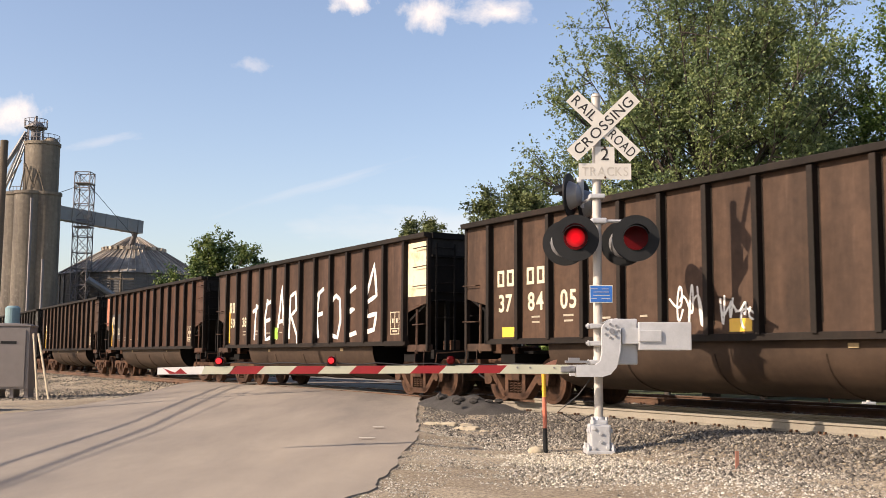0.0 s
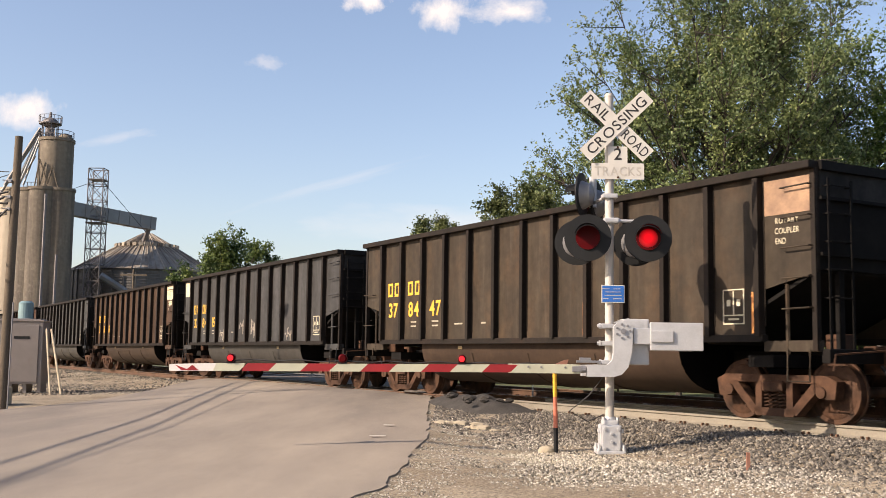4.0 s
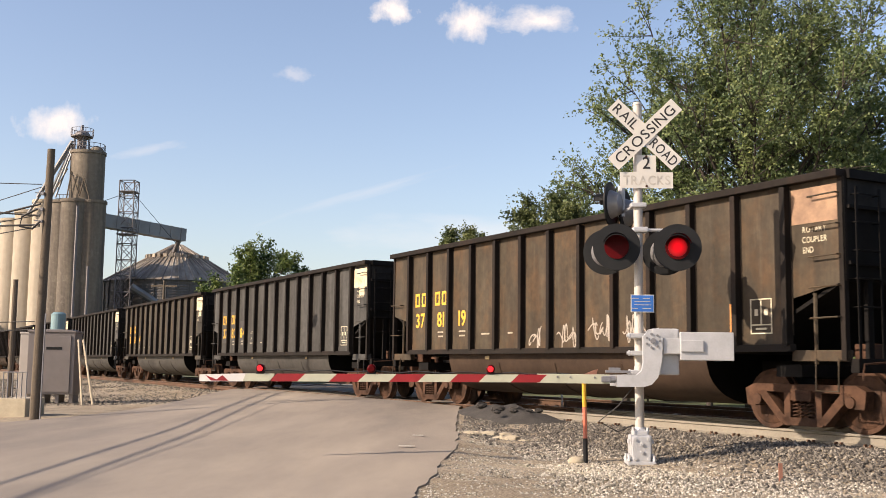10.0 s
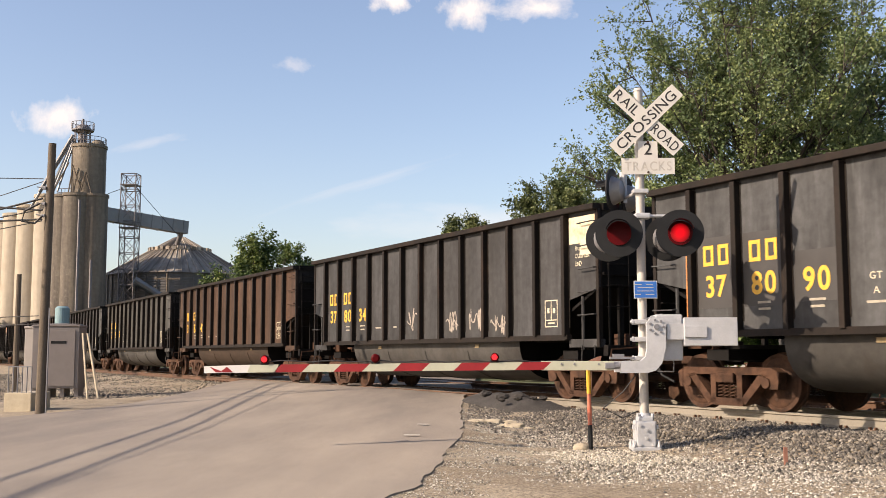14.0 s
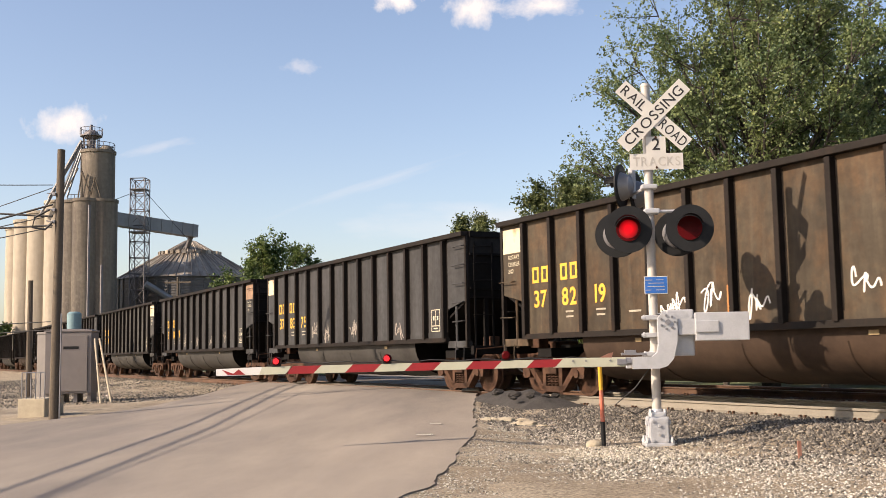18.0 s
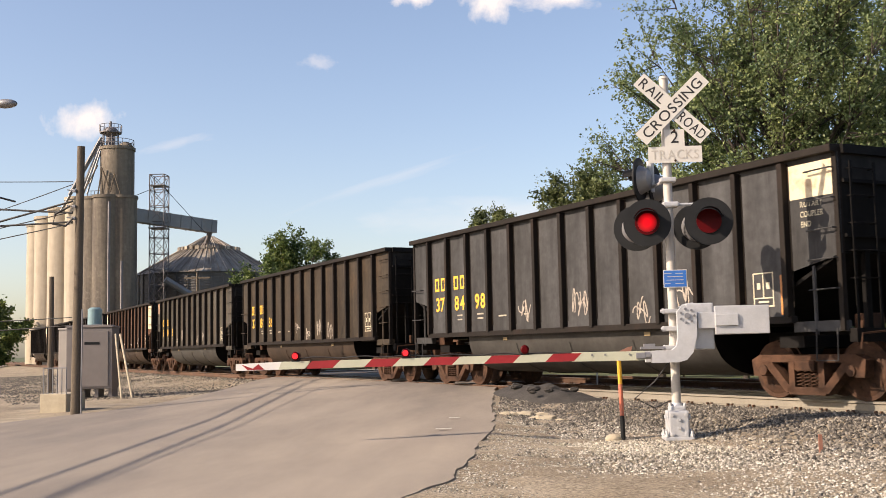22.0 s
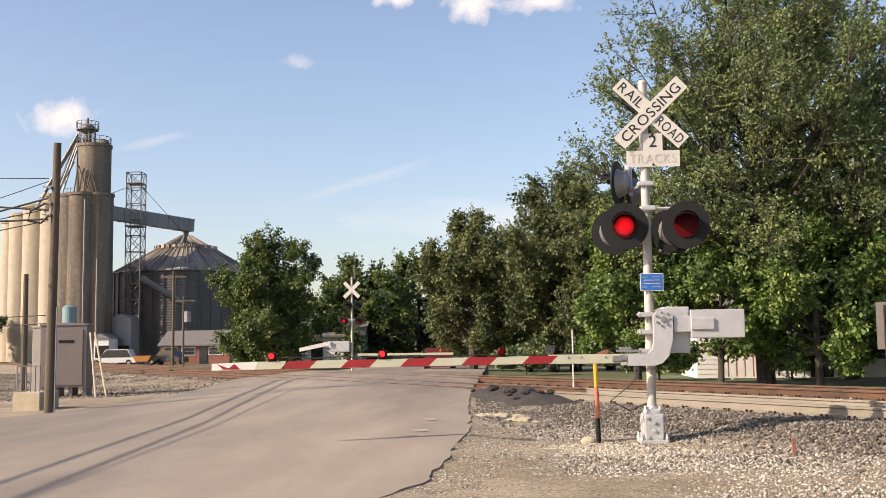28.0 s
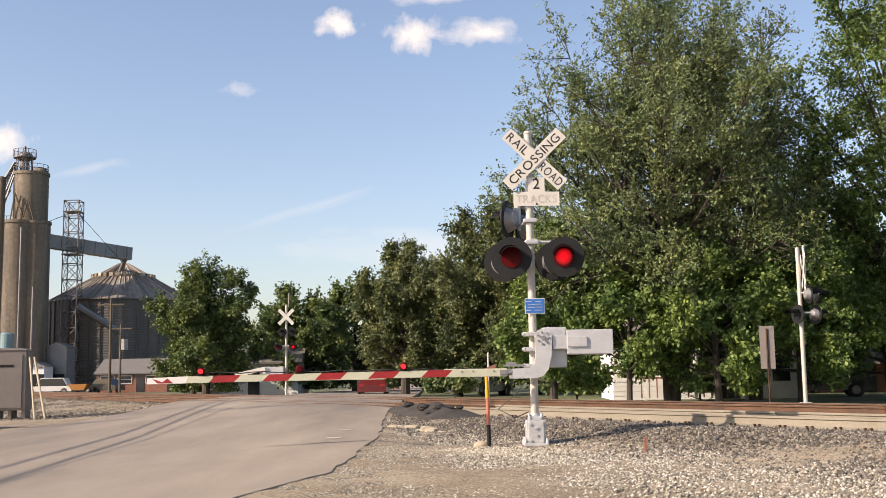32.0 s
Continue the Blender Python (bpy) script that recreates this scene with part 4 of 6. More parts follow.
def tall_tags(car):
    """Large sprayed figures along the side."""
    glyphs = [
        (2.4, [[(0, 0), (0.05, 0.6), (0.12, 1.0)], [(-0.15, 0.78), (0.3, 0.95)]]),
        (3.35, [[(0.1, 1.1), (-0.05, 0.6), (0, 0), (0.3, 0.05)], [(0, 0.95), (0.4, 1.05)], [(-0.03, 0.5), (0.3, 0.55)]]),
        (4.35, [[(-0.1, 0), (0.1, 0.8), (0.2, 1.4), (0.3, 0.6), (0.4, 0.1)], [(0, 0.45), (0.36, 0.5)]]),
        (5.2, [[(0, 0), (0.05, 1.1), (0.35, 1.2), (0.4, 0.75), (0.1, 0.6), (0.45, 0.1), (0.5, -0.2)]]),
        (7.15, [[(0.1, 0), (0, 0.5), (0.12, 1.15)], [(-0.12, 1.0), (0.35, 1.2)], [(-0.05, 0.55), (0.3, 0.6)]]),
        (8.05, [[(0.25, 1.0), (0.05, 0.85), (-0.02, 0.4), (0.1, 0.05), (0.35, 0.0), (0.5, 0.4), (0.45, 0.9), (0.25, 1.0)]]),
        (9.0, [[(0.45, 1.15), (0.05, 1.0), (0.12, 0.6), (0.4, 0.65), (0.1, 0.55), (0.05, 0.02), (0.5, 0.1)]]),
        (10.1, [[(0.0, 0.8), (0.4, 1.6), (0.5, 0.9), (0.05, 0.75), (0.1, 0.45), (0.5, 0.5), (0.4, 0.15), (0.05, 0.1)]]),
    ]
    for x, lines in glyphs:
        bm = B()
        for ln in lines:
            fine = []
            for (ax, az), (bx, bz) in zip(ln, ln[1:]):
                fine += [(ax + (bx - ax) * f, az + (bz - az) * f) for f in (0, 0.33, 0.67)]
            fine.append(ln[-1])
            stroke(bm, [(-HALF + x + 1.08 + px * 1.25, 1.42 + pz * 1.12) for px, pz in fine], 0.11)
        part("graffiti", bm, SPRAY, car)


# paint, number, lettering colour, letter blocks, then patches: R rear end, F front end; c cream, o orange, t tan
CARS = [
    ("umber", "378405", CREAM, (2, 2), "", "cream"), ("brown", "509381", CREAM, (2, 1), "FC", "tags"), ("red", "509237", CREAM, (2, 1), "Ro", "panel"),
    ("brown", "509292", CREAM, (2, 1), "", ""), ("slate", "378425", YELLOW, (2, 2), "Rc", ""), ("tan", "378447", YELLOW, (2, 2), "Ft", ""),
    ("dark", "378415", YELLOW, (2, 2), "Rc", "pale"), ("umber", "378406", YELLOW, (2, 2), "Fc", ""), ("grey", "378404", YELLOW, (2, 2), "", "panel"),
    ("red", "509234", CREAM, (2, 1), "RC", "pale"), ("mixed", "378214", YELLOW, (2, 2), "", "pale"), ("grey", "378439", YELLOW, (2, 2), "Rc", "panel"),
    ("ochre", "378119", YELLOW, (2, 2), "Ft", "pale"), ("slate", "378284", YELLOW, (2, 2), "Fc", "panel"), ("mixed", "378444", YELLOW, (2, 2), "Fc", ""),
    ("slate", "378504", YELLOW, (2, 2), "Fc", ""), ("grey", "378090", YELLOW, (2, 2), "Fc", "panel"), ("dark", "378034", YELLOW, (2, 2), "Fc", "pale"),
    ("umber", "378342", YELLOW, (2, 2), "", ""), ("slate", "378399", YELLOW, (2, 2), "", "panel"), ("grey", "378488", YELLOW, (2, 2), "", "panel"),
    ("ochre", "378219", YELLOW, (2, 2), "Rw", "tags2"), ("dark", "378375", YELLOW, (2, 2), "Rc", "pale"), ("dark", "378394", YELLOW, (2, 2), "Ft", "pale"),
    ("slate", "378217", YELLOW, (2, 2), "Fc", "panel"), ("grey", "378533", YELLOW, (2, 2), "Rc", ""), ("dark", "378498", YELLOW, (2, 2), "Fc", "pale"),
    ("tan", "378036", YELLOW, (2, 2), "", "pale"), ("mixed", "378453", YELLOW, (2, 2), "Rt", "pale"), ("rust", "508752", CREAM, (2, 1), "RCFC", "tags2"),
    ("grey", "378262", YELLOW, (2, 2), "Rc", "panel"), ("tan", "378481", YELLOW, (2, 2), "Rc", ""), ("tan", "378351", YELLOW, (2, 2), "Fc", ""),
]
WORDS = {"brown": "dark brown", "umber": "umber brown", "red": "reddish brown", "rust": "rusty brown", "grey": "weathered grey", "slate": "slate grey", "dark": "dark grey", "mixed": "grey and rust-brown", "tan": "dark olive-brown", "ochre": "grey-tan and rusty"}
TRAIN = []


def build_train():
    base = {}
    for i, (tone, digits, ink, blocks, ends, extra) in enumerate(CARS):
        label = f"{WORDS[tone]} ribbed coal car numbered {digits}"
        if "tags" == extra:
            label += " with large white graffiti"
        elif "c" in ends.lower():
            label += " with cream end patch"
        start = pose(0, 0, -0.0)
        if tone not in base:
            car = thing("coal_car", label, "railway car", start, "coal train")
            car_body(car, PAINTS[tone], TUB_GREY if tone in GREY_TONES else TUB_BROWN)
            base[tone] = (car, [o for o in car.children_recursive])
        else:
            src, kids = base[tone]
            car = thing("coal_car", label, "railway car", start, "coal train")
            made = {src: car}
            for o in kids:
                c = o.copy()
                scene.collection.objects.link(c)
                c.parent = made[o.parent]
                made[o] = c
        TRAIN.append(car)
    for i, (tone, digits, ink, blocks, ends, extra) in enumerate(CARS):
        car = TRAIN[i]
        rng = random.Random(i)
        marks(car, digits, ink, blocks, 1, DARK_PATCH if extra == "panel" else None)
        label_frame(car)
        patch = {"c": CREAM_PATCH, "C": CREAM_PATCH, "w": CREAM_PATCH, "o": ORANGE_PATCH, "t": TAN_PATCH}
        for e in (ends[j:j + 2] for j in range(0, len(ends), 2)):
            sg = -1 if e[0] == "R" else 1
            tall = 1.25 if e[1] in "Co" else 0.52
            plate(car, "end_patch", sg * (HALF - 0.52), 3.56 - tall / 2, 0.84, tall, patch[e[1]])
            if e[1] == "c" and rng.random() < 0.6:
                plate(car, "end_patch", sg * (HALF - 0.42), 2.93, 0.34, 0.24, patch["c"])
            if e[1] == "w" or sg == 1:
                rotary_words(car, TAN_PATCH if tall > 1 else CREAM, 2.95 if tall < 1 else 3.1, sg)
        if ink is YELLOW or extra == "cream":
            strips = (0, 4, 8, 12) if i % 3 else (0, 6, 11)
            for b in strips:
                if extra == "cream":
                    plate(car, "reflector", bay_x(b + 1) + 0.1, 1.42, 0.45, 0.2, REFLECT_YELLOW)
                else:
                    plate(car, "orange_strip", bay_x(b) + 0.36, 1.62 if b else 1.9, 0.09, 0.62 if b else 1.3, ORANGE_STRIP)
        else:
            plate(car, "reflector_strip", bay_x(1) - 0.36, 1.9, 0.09, 1.1, REFLECT_YELLOW)
            for b in (5, 10):
                plate(car, "orange_strip", bay_x(b) + 0.3, 1.6, 0.07, 0.5, ORANGE_STRIP)
        for b in (4, 9):
            part("tub_reflector", box(B(), bay_x(b), -1.478, 1.10, 0.17, 0.006, 0.07), TUB_MARK, car)
        if extra == "tags":
            tall_tags(car)
            plate(car, "green_label", -HALF + 5.25, 1.6, 0.34, 0.34, GREEN_TAG, lift=0.012)
        if extra in ("pale", "tags2"):
            for b in rng.sample(range(4, 11), 4):
                scribble(car, b, 1.6 + rng.uniform(-0.1, 0.25), 0.6, 0.6, SPRAY_PALE if extra == "pale" else SPRAY, i * 20 + b, 0.028)
        if extra == "cream":
            scribble(car, 6, 1.75, 0.7, 0.8, SPRAY, 500, 0.035)
            scribble(car, 7, 1.65, 0.7, 0.7, SPRAY, 501, 0.035)
            scribble(car, 10, 1.6, 0.7, 0.6, SPRAY_PALE, 502, 0.03)


build_train()


# how far the train runs ahead of its even speed, in metres
AHEAD = [(0, -0.05), (2, 0.0), (4, 0.05), (7, 0.19), (8, 0.15), (10, 0.21), (11, 0.02), (12, -0.11), (13, -0.05), (17, -0.07), (19, -0.03), (24, 0.0), (32, 0.0)]


def car_place(i, t):
    """The middle of the i-th car at t seconds."""
    s = FIRST + CAR_PITCH * (i - 1) - SPEED * t - steps(t, AHEAD) + HALF
    v = tp(s, 0, RAIL_Z)
    return Matrix.Translation(v) @ Matrix.Rotation(radians(TRACK_TURN), 4, "Z")


def train_motion():
    for i, car in enumerate(TRAIN):
        walk(car, [(t, car_place(i, t)) for t, _ in AHEAD])
        for curve in keyed_curves(car):
            for k in curve.keyframe_points:
                k.interpolation = "LINEAR"
        # the wheels turn while the car is near the crossing
        near = (FIRST + CAR_PITCH * (i - 1) + HALF) / SPEED
        t0, t1 = max(0.0, near - 2.2), min(32.0, near + 1.2)
        if t1 <= t0:
            continue
        f0, f1 = frame(t0), frame(t1)
        for w in (o for o in car.children_recursive if o.name.startswith("wheelset")):
            x, z = w.matrix_basis.translation.x, 0.457
            rows = []
            for f in range(f0, f1 + 1):
                tt = (f - 1) / FPS
                rows.append((tt, pose(x, 0, z, 0, math.degrees((tt - t0) * SPEED / 0.457), 0)))
            if f0 > 1:
                rows.insert(0, (0.0, rows[0][1]))
            if f1 < frame(32.0):
                rows.append((32.0, rows[-1][1]))
            walk(w, rows)


def keyed_curves(ob):
    a = ob.animation_data
    return a.action.layers[0].strips[0].channelbag(a.action_slot).fcurves

# ---- crossing signal with its gate ----
MAST = Vector((2.20, 15.0, 0.165))
MAST_SIZE = 1.103
FLASH_HALF, FLASH_START = 0.613, 0.70
BULBS = []


def flasher(parent, m, side, glow, hood=0.34, hood_mat=None, lens=None):
    """A flashing lamp: round black background, hood, red lens and the lit bulb behind it."""
    f = part("flasher", prism_disc(0.30, 0.0, 0.02), BLACK, parent)
    f.matrix_basis = m
    bm = B()
    n = 24
    rows = []
    for y, k in ((-0.02, 1.0), (-hood, 0.97)):
        row = []
        for i in range(n + 1):
            a = radians(15 + 150 * i / n)
            row.append((0.165 * k * math.cos(a), y - (0.0 if y > -0.1 else 0.15 * hood * math.sin(a)), 0.165 * k * math.sin(a) - (0.02 if y < -0.1 else 0)))
        rows.append(row)
    sheet(bm, rows)
    bmesh.ops.solidify(bm, geom=list(bm.faces), thickness=0.006)
    part("hood", bm, hood_mat or BLACK, f, smooth=True)
    part("lens", prism_disc(0.155, -0.022, -0.004, 28), lens or LENS_DARK, f, "" if lens else "dark red round glass lens")
    bm = B()
    tube(bm, (0, 0.01, 0), (0, 0.14, 0), 0.20, 0.14, seg=20)
    tube(bm, (0, 0.14, 0), (0, 0.17, 0), 0.14, 0.06, seg=20)
    part("housing", bm, GREY_BACK, f, "grey rounded lamp housing", smooth=True)
    bulb = part("bulb", prism_disc(0.122, -0.006, 0.0, 24), glow, f, "glowing red lamp")
    if side:
        BULBS.append((bulb, side))
    return f


def prism_disc(r, y0, y1, seg=32):
    return tube(B(), (0, y0, 0), (0, y1, 0), r, seg=seg)


def board(parent, m, text, w=1.14, h=0.205, mat=SIGN_WHITE, ink=SIGN_BLACK, size=0.185):
    b = part("crossbuck_blade", box(B(), 0, 0, 0, w, 0.006, h), mat, parent)
    b.matrix_basis = m
    for i, (word, x, ww) in enumerate(text):
        lettering("lettering", word, size, ink, b, pose(x, -0.005, 0), width=ww)
    return b


def build_signal():
    sig = thing("crossing_signal", "silver railroad crossing signal mast with red flashers and crossbuck", "crossing signal", Matrix.Translation(MAST) @ Matrix.Scale(MAST_SIZE, 4))
    part("mast", tube(B(), (0, 0, 0.42), (0, 0, 4.62), 0.058, seg=20), MAST_PAINT, sig, smooth=True)
    part("mast_cap", tube(B(), (0, 0, 4.62), (0, 0, 4.66), 0.066, 0.05, seg=20), MAST_PAINT, sig)
    # junction box base with bolted cover
    bm = box(B(), 0, 0, 0.21, 0.27, 0.27, 0.34, 0.03)
    box(bm, 0, 0, 0.40, 0.20, 0.20, 0.07, 0.02)
    for x in (-0.145, 0.145):
        for z in (0.12, 0.30):
            box(bm, x, -0.06, z, 0.035, 0.07, 0.05, 0.008)
    for x in (-0.09, 0.09):
        tube(bm, (x, -0.07, 0.42), (x, -0.07, 0.47), 0.022, seg=6)
    part("base_box", bm, SILVER, sig)
    bm = box(B(), 0, -0.155, 0.21, 0.235, 0.03, 0.31, 0.012)
    for x, z in ((-0.085, 0.09), (-0.085, 0.33), (0.085, 0.09), (0.085, 0.33), (0.0, 0.17), (0.0, 0.27)):
        tube(bm, (x, -0.165, z), (x, -0.19, z), 0.020, seg=8)
    part("cover", bm, SILVER, sig)
    bm = B()
    tube(bm, (0, 0, 0.40), (0, 0, 0.47), 0.10, 0.075, seg=18)
    part("collar", bm, SILVER, sig)
    bm = box(B(), 0, 0, 0.035, 0.36, 0.36, 0.05, 0.012)
    for x in (-0.155, 0.155):
        for y in (-0.155, 0.155):
            tube(bm, (x, y, 0.0), (x, y, 0.13), 0.018, seg=6)
            tube(bm, (x, y, 0.06), (x, y, 0.09), 0.032, seg=6)
    part("foot_plate", bm, SILVER, sig)
    # crossbuck
    for k, words in ((1, [("CROSSING", 0.0, 1.0)]), (-1, [("RAIL", -0.335, 0.38), ("ROAD", 0.335, 0.41)])):
        y = -0.115 if k == 1 else -0.104
        board(sig, Matrix.Translation((0.08, y, 4.215)) @ Matrix.Rotation(radians(-44 * k), 4, "Y"), words)
    bm = box(B(), 0.03, -0.07, 4.215, 0.12, 0.07, 0.16)
    part("bracket", bm, GREY_BACK, sig)
    # number of tracks
    p = part("tracks_sign", box(box(B(), 0.10, -0.075, 3.62, 0.68, 0.005, 0.21), 0.10, -0.075, 3.835, 0.25, 0.005, 0.22), SIGN_WHITE, sig)
    lettering("number", "2", 0.22, SIGN_BLACK, p, pose(0.10, -0.081, 3.845))
    lettering("lettering", "TRACKS", 0.17, SIGN_FADED, p, pose(0.10, -0.081, 3.62), width=0.60)
    for x, z in ((0.10, 3.93), (0.10, 3.54)):
        part("bolt", tube(B(), (x, -0.078, z), (x, -0.092, z), 0.016, seg=6), STEEL_BROWN, sig)
    # the pair that faces the road, and the pair behind it
    arm = B()
    tube(arm, (-0.42, 0.0, 2.98), (0.52, 0.0, 2.98), 0.022, seg=8)
    tube(arm, (-0.42, 0, 2.98), (-0.42, 0, 2.72), 0.018, seg=8)
    tube(arm, (0.50, 0, 2.98), (0.50, 0, 2.72), 0.018, seg=8)
    box(arm, 0.02, 0, 2.98, 0.20, 0.18, 0.07, 0.02)
    part("lamp_arm", arm, SILVER, sig)
    for x, side in ((-0.30, "L"), (0.47, "R")):
        flasher(sig, Matrix.Translation((x, -0.18, 2.74)) @ Matrix.Rotation(radians(-8), 4, "Z"), side, GLOW)
        flasher(sig, Matrix.Translation((x - 0.08, 0.27, 2.72)) @ Matrix.Rotation(radians(180 - 10), 4, "Z"), side, GLOW)
    # the pair turned to the side street
    side_arm = B()
    tube(side_arm, (-0.02, 0.0, 3.30), (-0.13, 0.62, 3.30), 0.022, seg=8)
    tube(side_arm, (-0.26, 0.43, 3.36), (-0.02, 0.80, 3.32), 0.02, seg=8)
    box(side_arm, 0.0, 0, 3.30, 0.20, 0.17, 0.06, 0.015)
    tube(side_arm, (-0.13, 0.62, 3.24), (-0.13, 0.62, 3.66), 0.05, seg=10)
    part("side_lamp_arm", side_arm, SILVER, sig)
    for y, x, z in ((0.43, -0.31, 3.38), (0.80, -0.06, 3.32)):
        flasher(sig, Matrix.Translation((x, y, z)) @ Matrix.Rotation(radians(-114), 4, "Z"), "L" if y < 0.5 else "R", GLOW, 0.17, BLACK)
    # blue notice
    p = part("notice", box(B(), 0.035, -0.075, 2.03, 0.295, 0.006, 0.225, 0.0), SIGN_WHITE, sig)
    part("notice_face", box(B(), 0.035, -0.080, 2.03, 0.275, 0.004, 0.205), BLUE, p, "blue notice with small white writing")
    for z, ws in ((2.095, ((-0.06, 0.10), (0.085, 0.09))), (2.055, ((0.035, 0.20),)), (2.012, ((0.035, 0.215),)), (1.968, ((-0.06, 0.07), (0.09, 0.11)))):
        for x, w in ws:
            part("writing_bar", box(B(), x, -0.084, z, w, 0.003, 0.008), SIGN_FADED, p)
    # gate mechanism
    me = part("gate_mechanism", box(B(), 0.30, 0.0, 1.42, 0.34, 0.42, 0.58, 0.02), SILVER, sig)
    outline = [(-0.33, 0.98), (-0.33, 1.12), (-0.08, 1.13), (-0.02, 1.18), (0.0, 1.28), (0.0, 1.60), (0.05, 1.66), (0.20, 1.66), (0.24, 1.58), (0.23, 1.30), (0.18, 1.10), (0.10, 1.01), (0.0, 0.98)]
    arm = part("gate_bracket", prism(B(), outline, -0.36, -0.26), SILVER, sig)
    bm = B()
    for i in range(7):
        a = radians(51.4 * i)
        tube(bm, (0.12 + 0.085 * math.cos(a), -0.36, 1.55 + 0.085 * math.sin(a)), (0.12 + 0.085 * math.cos(a), -0.374, 1.55 + 0.085 * math.sin(a)), 0.017, seg=6)
    tube(bm, (0.12, -0.36, 1.55), (0.12, -0.38, 1.55), 0.035, seg=10)
    part("bolts", bm, GREY_BACK, arm)
    part("crank", prism(B(), outline, 0.26, 0.36), SILVER, sig)
    part("mechanism_shaft", tube(B(), (0.12, -0.34, 1.55), (0.12, 0.36, 1.55), 0.05, seg=12), GREY_BACK, sig)
    for z in (1.05, 1.16, 1.40, 1.62):
        bm = box(B(), -0.02, 0, z, 0.20, 0.26, 0.06, 0.012)
        tube(bm, (-0.17, -0.1, z), (-0.06, -0.1, z), 0.020, seg=8)
        tube(bm, (-0.15, -0.1, z), (-0.13, -0.1, z), 0.036, seg=6)
        part("clamp", bm, SILVER, sig)
    # the flat latch plate beside the mast
    bm = box(B(), -0.30, -0.22, 1.165, 0.30, 0.10, 0.03, 0.004)
    box(bm, -0.34, -0.22, 1.195, 0.14, 0.08, 0.04, 0.006)
    part("latch_plate", bm, GREY_BACK, sig)
    part("cover_hinge", prism(B(), [(0.02, 1.66), (0.22, 1.72), (0.23, 1.66)], -0.2, 0.2), SILVER, sig)
    # counterweights
    for y in (-0.31, 0.31):
        cw = part("counterweight_arm", box(B(), 0.50, y, 1.49, 0.50, 0.05, 0.20, 0.008), SILVER, sig)
        part("counterweight", box(B(), 0.79, y, 1.49, 0.66, 0.075, 0.35, 0.01), SILVER, sig)
        part("weight_plate", box(B(), 0.60, y * 1.16, 1.49, 0.28, 0.03, 0.14, 0.006), SILVER, cw)
    # the lowered arm, striped red and white
    gate = part("gate_arm", box(B(), -0.86, -0.31, 1.07, 0.9, 0.045, 0.115, 0.006), GATE_WHITE, sig)
    tube(bm := B(), (-0.34, -0.31, 1.07), (-0.50, -0.31, 1.07), 0.045, seg=10)
    box(bm, -0.46, -0.31, 1.07, 0.12, 0.09, 0.07, 0.008)
    part("arm_coupling", bm, GREY_BACK, gate)
    x0, z0, x1, z1 = -1.05, 1.07, -5.06, 1.035
    L = x0 - x1

    def slab(name, a, b, mat, lean=0.05):
        za, zb = z0 + (z1 - z0) * (x0 - a) / L, z0 + (z1 - z0) * (x0 - b) / L
        h = 0.049
        return part(name, prism(B(), [(a + lean, za + h), (a - lean, za - h), (b - lean, zb - h), (b + lean, zb + h)], -0.333, -0.287), mat, gate)

    i = 0
    edges = [-1.07, -1.235, -1.59, -1.99, -2.35, -2.75, -3.11, -3.50, -3.86, -4.26, -4.62]
    for a, b in zip(edges, edges[1:]):
        slab("stripe", a, b, GATE_RED if i % 2 else GATE_WHITE)
        i += 1
    slab("stripe", -4.62, -4.98, GATE_WHITE, 0.02)
    tip = part("arm_tip", prism(B(), [(-4.97, 1.085), (-4.97, 0.985), (-5.55, 0.98), (-5.55, 1.065)], -0.325, -0.30), TIP_WHITE, gate)
    part("tip_stripe", prism(B(), [(-5.18, 0.99), (-5.26, 1.06), (-5.33, 1.005), (-5.48, 1.06), (-5.40, 0.99)], -0.328, -0.325), GATE_RED, tip)
    for x in (-1.06, -0.6, -0.9):
        part("arm_bolt", tube(B(), (x, -0.30, 1.09), (x, -0.34, 1.09), 0.014, seg=6), GREY_BACK, gate)
    part("arm_bracket", prism(B(), [(-0.74, 1.12), (-0.58, 1.12), (-0.56, 1.19), (-0.61, 1.18), (-0.68, 1.15)], -0.33, -0.29), STAKE, gate, "rusty orange bracket on the arm")
    # lamps on the arm
    for x, side in ((-1.89, "R"), (-3.38, "L"), (-4.78, "")):
        z = z0 + (z1 - z0) * (x0 - x) / L + 0.049
        lamp = part("arm_lamp", box(B(), x, -0.31, z + 0.012, 0.11, 0.06, 0.03, 0.008), BLACK, gate)
        part("lamp_shell", tube(tube(B(), (x, -0.27, z + 0.065), (x, -0.345, z + 0.065), 0.055, seg=16), (x, -0.345, z + 0.065), (x, -0.362, z + 0.065), 0.055, 0.036, seg=16), LENS_DARK, lamp, smooth=True)
        b = part("arm_bulb", tube(B(), (x, -0.369, z + 0.065), (x, -0.363, z + 0.065), 0.036, seg=16), LED_GLOW, lamp)
        if side:
            BULBS.append((b, side))
    part("lamp_cable", bent(B(), [(-0.9 - j * 0.175, -0.31, 1.127 + 0.012 * math.sin(j * 1.9)) for j in range(23)], 0.008, 5), WIRE, gate)
    bm = bent(B(), [(-0.10, -0.25, 1.0), (-0.30, -0.30, 0.75), (-0.55, -0.32, 0.55), (-0.30, -0.2, 0.42), (-0.1, -0.12, 0.5)], 0.008, 5)
    part("loose_cable", bm, WIRE, sig)
    return sig


build_signal()


